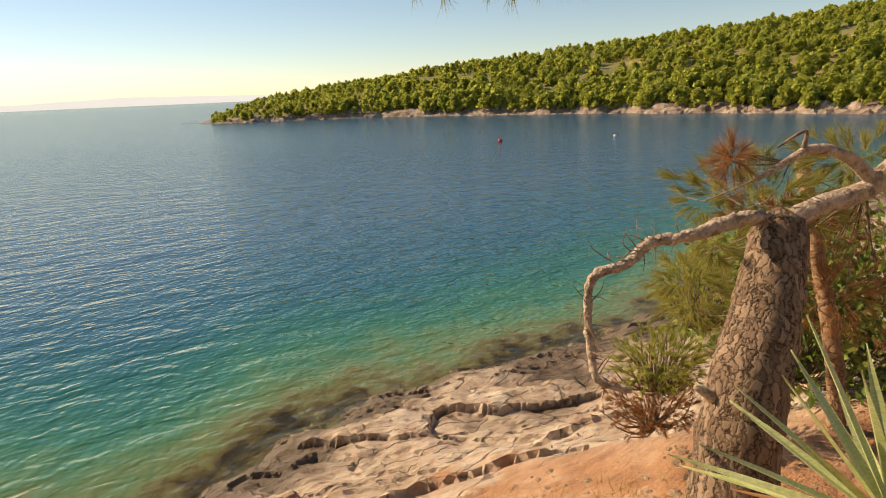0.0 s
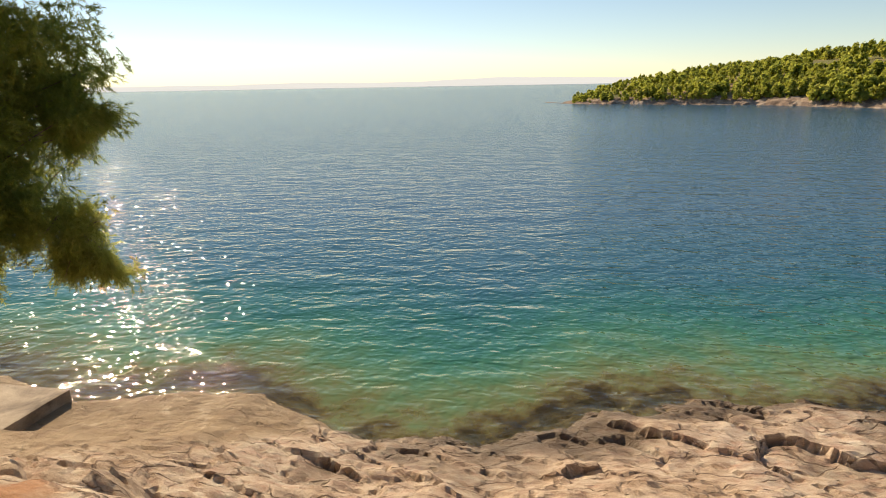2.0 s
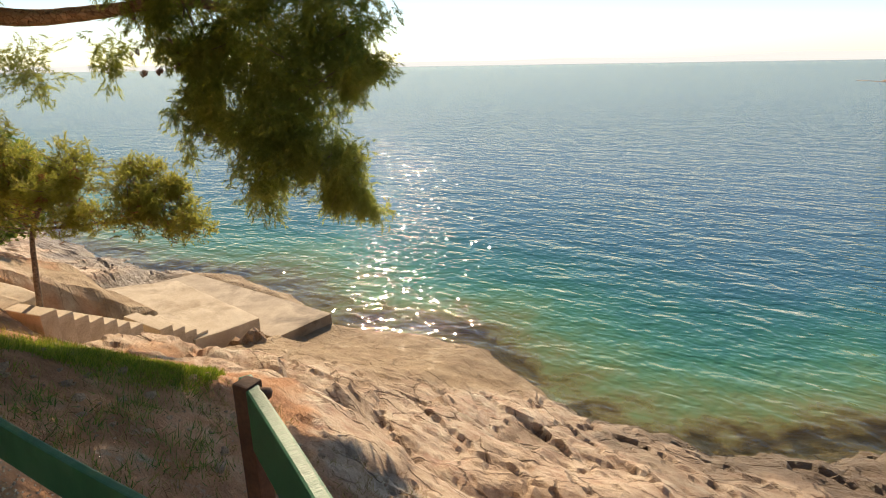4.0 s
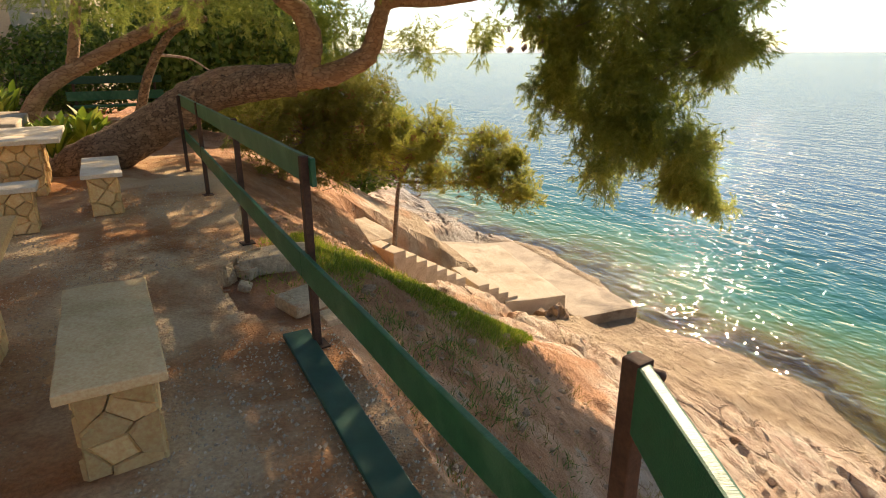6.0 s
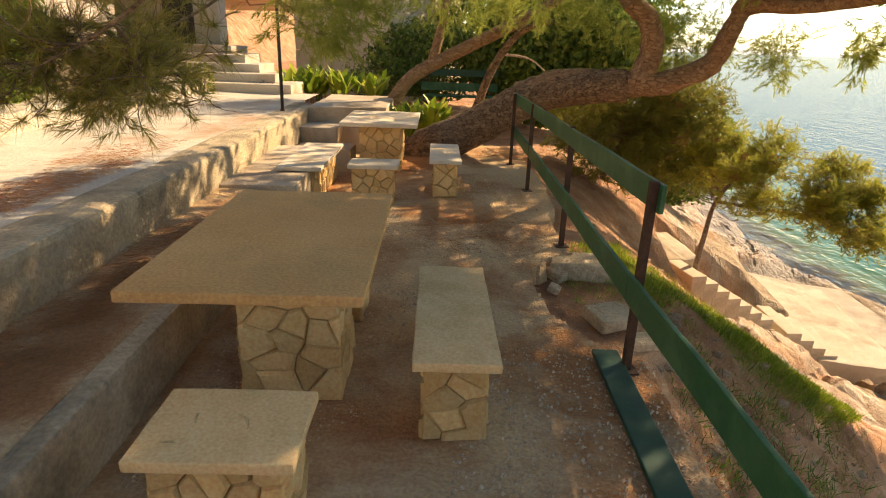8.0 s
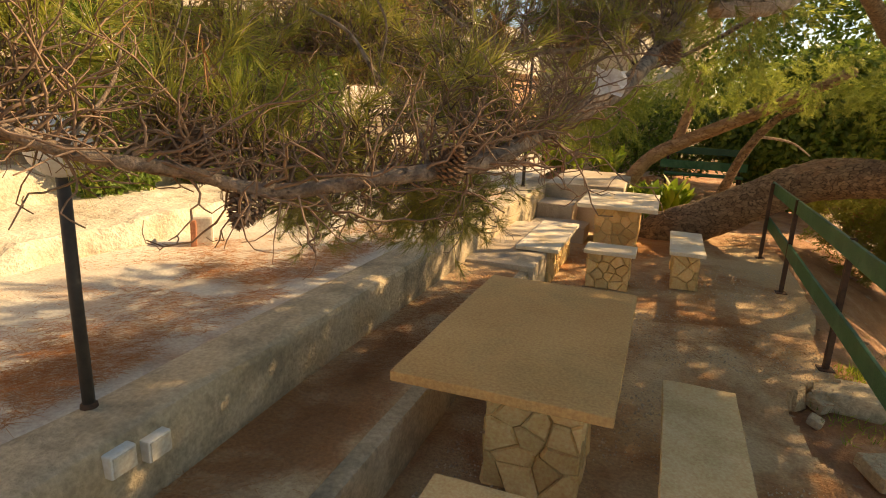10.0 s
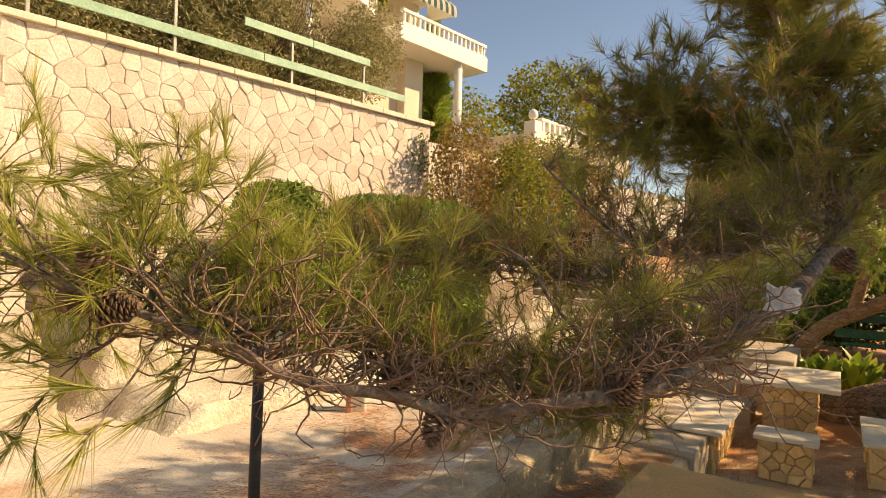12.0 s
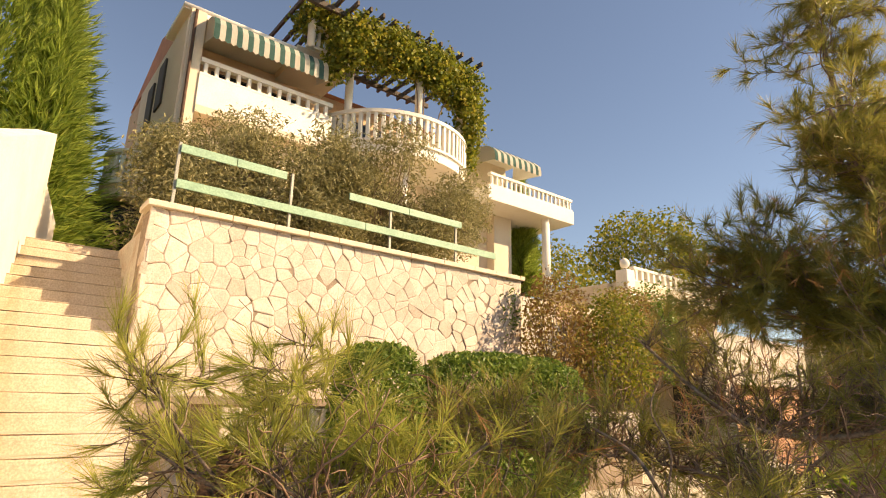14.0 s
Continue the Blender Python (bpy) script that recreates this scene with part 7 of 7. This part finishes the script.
    for k in range(46):
        an = k * 2.39996
        el = -0.35 + 1.6 * (k / 46)
        w = np.array([math.cos(an) * math.cos(el), math.sin(an) * math.cos(el), math.sin(el)])
        side = unit(np.cross(w, [0, 0, 1.0]))
        nr = np.cross(side, w)
        ln = 0.60 * rng.uniform(0.85, 1.1)
        v = []
        for t, wd in ((0.05, 0.015), (0.35, 0.024), (0.7, 0.017), (1.0, 0.001)):
            c = w * ln * t + np.array([0, 0, 0.08])
            v += [c - side * wd + nr * wd * 0.4, c - nr * 0.002, c + side * wd + nr * wd * 0.4, c + nr * 0.003]
        f = []
        for r in range(3):
            for q in range(4):
                i, j = r * 4 + q, r * 4 + (q + 1) % 4
                f += [[i, j, j + 4], [i, j + 4, i + 4]]
        part("leaf", mesh_np("leaf", np.array(v), np.array(f)), M["agave"] if el > -0.1 else M["needle_dry"], a, "" if el > -0.1 else "dry brown leaf")


build_first_pine()


# ---- planting round the villa ----
def villa_planting():
    rng = np.random.default_rng(101)
    n0 = Vector((-VD.y, VD.x, 0))

    def at(u, w, z):
        p = VO + VD * u + n0 * w
        return np.array([p.x, p.y, vz(z)])

    for k, (u, w, h, r) in enumerate(((1.45, 2.3, 2.75, 1.0), (2.7, 2.3, 3.1, 1.4), (4.3, 2.2, 2.9, 1.5), (5.9, 2.1, 2.5, 1.3))):
        t = tree_thing("olive_tree", "grey-green olive tree behind the garden wall", group="olive trees")
        b = at(u, w, 4.4)
        limb_part(t, "trunk", [b, b + (0.05, 0.1, 0.5), b + (0.0, -0.05, 1.0)], 0.10, 0.06, M["bark"], 12, 10, 0.08, 102 + k)
        for a in (0.5, 2.6, 4.4):
            limb_part(t, "limb", [b + (0, -0.05, 0.9), b + (0.35 * math.cos(a), 0.35 * math.sin(a), 1.3), b + (0.7 * math.cos(a), 0.7 * math.sin(a), 1.8)], 0.05, 0.015, M["bark"], 10, 6, 0.08, 106 + k)
        tp, tw = [], []
        for c in range(16):
            a = rng.uniform(0, 6.28)
            o = b + np.array([math.cos(a) * r * 0.8, math.sin(a) * r * 0.8, 0.5 + (h - 0.7) * rng.random()])
            p, d = blob(o, (0.78, 0.78, 0.66), 400, rng, 0.15, 0.5, 110 + 10 * k + c)
            tp.append(p)
            tw.append(d)
        tp, tw = np.concatenate(tp), np.concatenate(tw)
        v, f = leaves(np.repeat(tp, 6, 0) + rng.standard_normal((len(tp) * 6, 3)) * 0.06, 0.10, rng, None, 0.30)
        part("crown", mesh_np("crown", v, f), M["olive"], t)
        v, f = twigs_to(tp[::30], np.array([b + (0, -0.05, 1.0), b + (0.3, 0.2, 1.3), b + (-0.3, -0.2, 1.4)]), 0.012, 0.003, rng)
        part("twig", mesh_np("twig", v, f, True), M["twig"], t)

    # vine over pergola and balcony
    t = tree_thing("vine", "yellow-green climbing vine over the pergola", "climber")
    tp, tw = [], []
    for u, w, z, ru, rw, rz, n in ((5.0, 6.8, 12.9, 0.7, 0.8, 0.55, 420), (6.1, 5.9, 12.2, 0.9, 0.6, 0.75, 620), (7.4, 5.6, 12.2, 0.9, 0.6, 0.75, 700), (8.7, 5.5, 12.1, 0.9, 0.6, 0.75, 700), (9.9, 5.6, 11.9, 0.8, 0.6, 0.8, 620), (10.8, 6.2, 11.3, 0.5, 0.6, 1.2, 520), (11.2, 6.8, 10.4, 0.35, 0.4, 0.7, 260), (7.5, 7.4, 13.1, 2.6, 1.4, 0.22, 620), (5.6, 6.4, 11.6, 0.4, 0.4, 0.6, 200)):
        p, d = blob((0, 0, 0), (ru, rw, rz), n, rng, 0.35, 0.3, int(n + u * 10))
        q = np.array([at(u + a, w + b, z + c) for a, b, c in p])
        tp.append(q)
        tw.append(d)
    v, f = leaves(np.repeat(np.concatenate(tp), 4, 0) + rng.standard_normal((sum(map(len, tp)) * 4, 3)) * 0.13, 0.135, rng, None, 0.85)
    part("leaves", mesh_np("leaves", v, f), M["vine"], t)
    v, f = join_np([tube_np(spline([at(8.1 + 0.3 * k, 5.6, 9.5), at(8.2 + 0.2 * k, 5.62, 10.6), at(8.0 + 0.5 * k, 5.7, 12.4)], 10), np.linspace(0.03, 0.02, 10), 6) for k in (0, 1, 4)])
    part("stem", mesh_np("stem", v, f, True), M["twig"], t)

    # clipped hedges in front of the wall, on a stone planter
    pl = thing("planter", "low stone-faced planter below the garden wall", "planter", kind="structure")
    pl.matrix_world = vmat(0, 0, 0)
    bd = part("body", box(0.7, 8.4, -1.5, 0.0, 0.8, 2.18), M["wall_mortar"], pl)
    clad(bd, pose(0.7, -1.5, 1.7), 7.7, 0.5, 0.36, M["wall_stone"], 601, 0.008, 0.02)
    part("soil", box(0.75, 8.35, -1.45, -0.02, 2.18, 2.22), M["ground_soil"], pl)
    for u0, u1 in ((1.86, 2.92), (3.04, 6.1)):
        hdg = tree_thing("hedge", "dense clipped dark green hedge", "hedge")
        n = int(24000 * (u1 - u0))
        p = rng.uniform((u0, -2.36, 0.9), (u1, -1.46, 3.0), (n, 3))
        # keep the skin of a rounded box
        q = np.stack([(p[:, 0] - (u0 + u1) / 2) / ((u1 - u0) / 2), (p[:, 1] + 1.91) / 0.42, (p[:, 2] - 1.93) / 1.0], -1)
        e = (np.abs(q) ** 4).sum(1)
        p = p[(e < 1.15) & (e > 0.45) | (rng.random(n) < 0.06) & (e < 1)]
        w = np.array([at(*x) for x in p])
        v, f = leaves(w, 0.085, rng, None, 0.42)
        part("foliage", mesh_np("foliage", v, f), M["hedge"], hdg)
        v, f = twigs_to(w[::400], np.array([at((u0 + u1) / 2, -1.91, 0.8)]), 0.012, 0.004, rng)
        part("stem", mesh_np("stem", v, f, True), M["twig"], hdg)
    # mixed shrubs to the right of the wall
    for k, (u, w, z, rr, n, mt, sz, lab) in enumerate(((7.3, -0.6, 3.6, (0.8, 0.6, 1.2), 2600, "dry_shrub", 0.075, "straggly shrub with reddish leaves"), (8.5, -1.0, 3.3, (0.9, 0.6, 1.2), 2600, "vine", 0.075, "tangled yellow-green shrub below a wall"), (9.7, -0.4, 3.7, (0.9, 0.7, 1.2), 2600, "dry_shrub", 0.075, "shrub of mixed red and green leaves"),
                                                     # two shrubs added to cover the pale wall where it lies in shade
                                                     (11.4, 0.0, 3.9, (1.1, 0.8, 1.25), 3000, "hedge", 0.085, "green shrub added to darken the shaded terrace wall"), (13.3, 0.4, 4.0, (1.3, 0.8, 1.2), 3000, "dry_shrub", 0.085, "dry brown shrub added to darken the shaded terrace wall"),
                                                     (6.6, 0.2, 4.0, (0.35, 0.3, 0.8), 420, "hedge", 0.07, "green climber on the wall's end"), (16.8, 3.2, 7.2, (2.3, 1.8, 1.5), 4200, "vine", 0.14, "large sunlit bush beside the villa"), (19.0, 10.0, 7.0, (3.6, 3.0, 2.4), 4200, "vine", 0.19, "large sunlit trees beyond the villa"))):
        p, d = blob((0, 0, 0), rr, n, rng, 0.45, 0.6, 130 + k)
        q = np.array([at(u + a, w + b, z + c) for a, b, c in p])
        b = tree_thing("shrub", lab, "shrub")
        v, f = leaves(np.repeat(q, 2, 0) + rng.standard_normal((len(q) * 2, 3)) * sz * 0.6, sz, rng, np.repeat(d, 2, 0), 0.6, 0.8)
        part("foliage", mesh_np("foliage", v, f), M[mt], b)
        v, f = twigs_to(q[:: max(1, n // 40)], np.array([at(u, w, z - rr[2])]), 0.018, 0.004, rng)
        part("stem", mesh_np("stem", v, f, True), M["twig"], b)
    # conifers beyond the stair and behind the house
    for k, (c, h, r) in enumerate((((-17.0, 2.0, 3.9), 13.0, 4.6), ((-15.2, 3.4, 4.4), 8.2, 1.5), ((-20.5, 6.5, 4.4), 5.2, 1.3), ((-12.9, 19.5, 6.0), 5.6, 0.9))):
        t = tree_thing("conifer", "dense feathery green conifer", group="conifers by the villa")
        b = np.array(c)
        limb_part(t, "trunk", [b, b + (0, 0, h * 0.5), b + (0, 0, h * 0.95)], 0.16, 0.03, M["bark"], 10, 8, 0.05, 140 + k)
        zz = rng.random(int(2200 * r)) ** 1.2
        a = rng.uniform(0, 6.28, len(zz))
        rad = r * (1 - zz) ** 0.75 * (0.45 + 0.55 * rng.random(len(zz))) * (1 + 0.4 * fbm(a * 2, zz * 6, 3, 150 + k))
        p = b + np.stack([np.cos(a) * rad, np.sin(a) * rad, 0.6 + zz * (h - 0.6)], -1)
        d = np.stack([np.cos(a), np.sin(a), 0.25 + zz], -1)
        v, f = tufts(p, d, 8, 0.40, 0.042, 0.6, rng, 0.35, 0.08)
        part("crown", mesh_np("crown", v, f), M["conifer"], t)


M["ground_soil"] = surf("garden_soil", (0.16, 0.10, 0.06), (0.26, 0.17, 0.10), 3, 40, 0.95, 0.5, 0.02)
villa_planting()


# ---- grass, litter and pebbles ----
def ground_cover():
    rng = np.random.default_rng(161)
    t = rng.random(8400)
    cx, cy = np.interp(t, (0, 0.25, 0.45, 0.7, 1), (2.72, 2.95, 3.5, 4.2, 4.98)), np.interp(t, (0, 0.25, 0.45, 0.7, 1), (7.2, 6.2, 6.05, 6.15, 5.95))
    off = rng.standard_normal(8400) * (0.36 + 0.08 * np.sin(t * 9)) * np.interp(t, (0, 0.8, 1), (1, 1, 0.5))
    x, y = cx + off * 0.75, cy + off * 0.66
    keep = fbm(x * 1.6, y * 1.6, 3, 162) > -0.16
    x, y = x[keep], y[keep]
    z = land(x, y)[0]
    b = np.repeat(np.stack([x, y, z - 0.01], -1), 5, 0) + rng.standard_normal((len(x) * 5, 3)) * (0.03, 0.03, 0)
    w = rng.standard_normal(b.shape) * 0.45 + (0.1, 0, 1.0)
    v, f = blades(b, w, rng.uniform(0.03, 0.10, len(b)), 0.009, rng, 0.05)
    tagged(part("grass", mesh_np("grass", v, f), M["grass"]), "strip of fresh green grass on the red slope", "grass", kind="stuff")
    # dry tufts on the slope
    x, y = rng.uniform(2.4, 5.4, 2600), rng.uniform(-2.5, 9.5, 2600)
    keep = fbm(x * 1.1 + 4, y * 1.1, 4, 163) > -0.06
    x, y = x[keep], y[keep]
    z = land(x, y)[0]
    b = np.repeat(np.stack([x, y, z - 0.01], -1), 9, 0) + rng.standard_normal((len(x) * 9, 3)) * (0.04, 0.04, 0)
    v, f = blades(b, rng.standard_normal(b.shape) * 0.7 + (0, 0, 0.8), rng.uniform(0.04, 0.13, len(b)), 0.006, rng)
    tagged(part("dry_grass", mesh_np("dry_grass", v, f), M["dry_shrub"]), "sparse dry grass and weeds on red earth", "grass", kind="stuff")
    # green-grey weeds in clumps
    cx, cy = rng.uniform(2.5, 4.4, 46), rng.uniform(2.9, 6.2, 46)
    x, y = np.repeat(cx, 60) + rng.standard_normal(46 * 60) * 0.085, np.repeat(cy, 60) + rng.standard_normal(46 * 60) * 0.085
    b = np.stack([x, y, land(x, y)[0] - 0.01], -1)
    v, f = blades(b, rng.standard_normal(b.shape) * 0.6 + (0, 0, 0.9), rng.uniform(0.05, 0.15, len(b)), 0.010, rng, 0.03)
    tagged(part("weeds", mesh_np("weeds", v, f), M["hedge"]), "low grey-green weeds in clumps on red earth", "weeds", kind="stuff")
    # loose stones on the slope
    n = 800
    x, y = rng.uniform(2.2, 5.2, n), rng.uniform(-3.0, 8.5, n)
    p = np.stack([x, y, land(x, y)[0]], -1)
    ico = bmesh.new()
    bmesh.ops.create_icosphere(ico, subdivisions=1, radius=1.0)
    iv, jf = np.array([q.co[:] for q in ico.verts]), np.array([[q.index for q in k.verts] for k in ico.faces])
    ico.free()
    sz = 0.015 + 0.06 * rng.random(n) ** 4
    v = (p[:, None] + iv[None] * sz[:, None, None] * (1.2, 0.9, 0.55) * rng.uniform(0.75, 1.2, (n, len(iv), 1))).reshape(-1, 3)
    f = (np.arange(n)[:, None, None] * len(iv) + jf[None]).reshape(-1, 3)
    tagged(part("loose_stones", mesh_np("loose_stones", v, f), M["boulder"]), "loose stones scattered on the red slope", "stones", kind="stuff")
    # fallen needles
    n = 13000
    x, y = np.concatenate([rng.uniform(-0.55, 2.0, n), rng.uniform(-1.3, -0.75, 6000), rng.uniform(-3.2, -1.75, 14000)]), np.concatenate([rng.uniform(1.5, 11.5, n), rng.uniform(2, 6.6, 6000), rng.uniform(1.5, 8.0, 14000)])
    z = np.where(x > -0.62, 0.014, np.where(x > -1.32, 0.372, 0.74))
    keep = fbm(x * 1.3, y * 0.8, 4, 164) > 0.06
    b = np.stack([x, y, z + rng.random(len(x)) * 0.008], -1)[keep]
    heaps = []
    for cx, cy, sx, sy, z0, m in ((-2.25, 4.2, 0.55, 0.42, 0.738, 11000), (-2.0, 2.75, 0.26, 0.42, 0.738, 9000), (-1.95, 5.6, 0.2, 0.5, 0.738, 4000), (-1.04, 4.4, 0.12, 0.9, 0.372, 6500), (-0.35, 5.9, 0.25, 0.5, 0.014, 4000), (1.2, 6.6, 0.35, 0.5, 0.014, 3500)):
        q = np.stack([cx + sx * rng.standard_normal(m), cy + sy * rng.standard_normal(m), z0 + 0.012 * rng.random(m)], -1)
        heaps.append(q[(fbm(q[:, 0] * 3, q[:, 1] * 3, 3, 167) > -0.15) & ((q[:, 0] < -1.72) | (z0 < 0.7)) & ((q[:, 0] < -0.75) | (z0 < 0.3) | (z0 > 0.7))])
    b = np.concatenate([b] + heaps)
    v, f = blades(b, rng.standard_normal(b.shape) * (1, 1, 0.05), 0.075, 0.0024, rng)
    tagged(part("fallen_needles", mesh_np("fallen_needles", v, f), M["litter"]), "fallen red-brown pine needles on the paving", "needles", kind="stuff")
    # gravel
    n = 21000
    x, y = rng.uniform(-0.5, 2.1, n), 1.6 + 8 * rng.random(n) ** 1.8
    keep = (fbm(x * 1.5 + 3, y * 1.1, 4, 165) > 0.0) | (x > 1.3) & (y < 4.4)
    p = np.stack([x, y, np.full(n, 0.006)], -1)[keep]
    s = 0.004 + 0.011 * rng.random(len(p)) ** 2
    tetra = np.array([[1, 0, -0.3], [-0.5, 0.9, -0.3], [-0.5, -0.9, -0.3], [0.1, 0.1, 0.8]], float)
    v = (p[:, None] + tetra[None] * s[:, None, None] * rng.uniform(0.6, 1.2, (len(p), 4, 1))).reshape(-1, 3)
    of = np.array([[0, 1, 3], [1, 2, 3], [2, 0, 3], [0, 2, 1]])
    f = (np.arange(len(p))[:, None, None] * 4 + of[None]).reshape(-1, 3)
    tagged(part("gravel", mesh_np("gravel", v, f), M["pebble"]), "loose pale gravel on the terrace", "gravel", kind="stuff")


M["pebble"] = surf("pebble", (0.44, 0.32, 0.21), (0.66, 0.52, 0.37), 20, 80, 0.9, 0.2, 0.003, vary=0.3, island=True)
ground_cover()


# ---- woods on the headland, buoys ----
def woods():
    rng = np.random.default_rng(171)
    protos = []
    for k in range(7):
        pts, nr = [], []
        wide = rng.uniform(1.5, 2.6)
        for c in range(13):
            a = rng.uniform(0, 6.28)
            h = (c + rng.random()) / 13
            rr = wide * (1.02 - h * h) ** 0.6 * rng.uniform(0.3, 1.0)
            o = np.array([math.cos(a) * rr, math.sin(a) * rr, 1.0 + 3.7 * h])
            d = unit(rng.standard_normal((12, 3)) + np.array([0, 0, 0.45]))
            sz = np.array([0.75, 0.75, 0.85]) * rng.uniform(0.7, 1.1)
            pts.append(o + d * sz * rng.uniform(0.5, 1.15, (12, 1)))
            nr.append(d)
        protos.append((np.concatenate(pts), np.concatenate(nr)))
    n = 3900
    A = rng.uniform(7.4, 78, n)
    S = 3.5 + 270 * rng.random(n) ** 1.45
    clear = fbm(A * 0.22, S * 0.035, 4, 172)
    keep = ((clear < 0.20) | (S < 35)) & (S < 5 + 25 * np.maximum(A - 6.3, 0))
    A, S = A[keep], S[keep]
    R = np.interp(A, COAST_A, COAST_R) + S + 3.0 * fbm(A * 0.5, A * 0, 4, 55)
    X, Y = R * np.cos(np.radians(A)), -R * np.sin(np.radians(A))
    Z = headland(A, S)
    V, F, N = [], [], 0
    for i in range(len(A)):
        p, d = protos[int(rng.integers(0, 7))]
        g = rng.uniform(0.45, 0.98) * np.interp(A[i], (7, 10, 16, 26), (0.42, 0.62, 0.82, 1.0))
        a = rng.uniform(0, 6.28)
        ca, sa = math.cos(a), math.sin(a)
        rot = np.array([[ca, -sa, 0], [sa, ca, 0], [0, 0, 1.0]])
        q = (p @ rot.T) * g * np.array([1, 1, rng.uniform(0.8, 1.2)]) + (X[i], Y[i], Z[i] - 0.4)
        dd = d @ rot.T
        t1 = unit(np.cross(dd + 0.5 * rng.standard_normal(dd.shape), rng.standard_normal(dd.shape)))
        t2 = np.cross(unit(dd + 0.5 * rng.standard_normal(dd.shape)), t1)
        s = 0.80 * g
        V.append(np.stack([q - t1 * s, q + t1 * s * 0.7 + t2 * s * 0.7, q + t1 * s * 0.4 - t2 * s * 0.8], 1).reshape(-1, 3))
        F.append(np.arange(3 * len(q)).reshape(-1, 3) + N)
        N += 3 * len(q)
    tagged(part("woods", mesh_np("woods", np.concatenate(V), np.concatenate(F)), M["wood_far"]), "dense sunlit pine woods over the headland", "woods", kind="stuff")


woods()


def buoy(x, y, r, material, label):
    b = thing("buoy", label, "buoy", (x, y, SEA))
    bm = bmesh.new()
    bmesh.ops.create_uvsphere(bm, u_segments=16, v_segments=10, radius=r, matrix=Matrix.Translation((0, 0, r * 0.55)))
    part("float", bm, material, b, "", True)
    part("eye", tube_mesh([(0, 0, r * 1.5), (0, 0, r * 1.8)], [r * 0.15, r * 0.12], 8), M["iron"], b)


M["buoy_red"] = surf("red_plastic", (0.60, 0.03, 0.025), (0.72, 0.05, 0.04), 3, 40, 0.4, 0.1, 0.002)
buoy(66.0, -43.5, 0.30, M["buoy_red"], "round red mooring buoy on the water")
buoy(59.3, -57.4, 0.22, M["white"], "small white mooring buoy on the water")
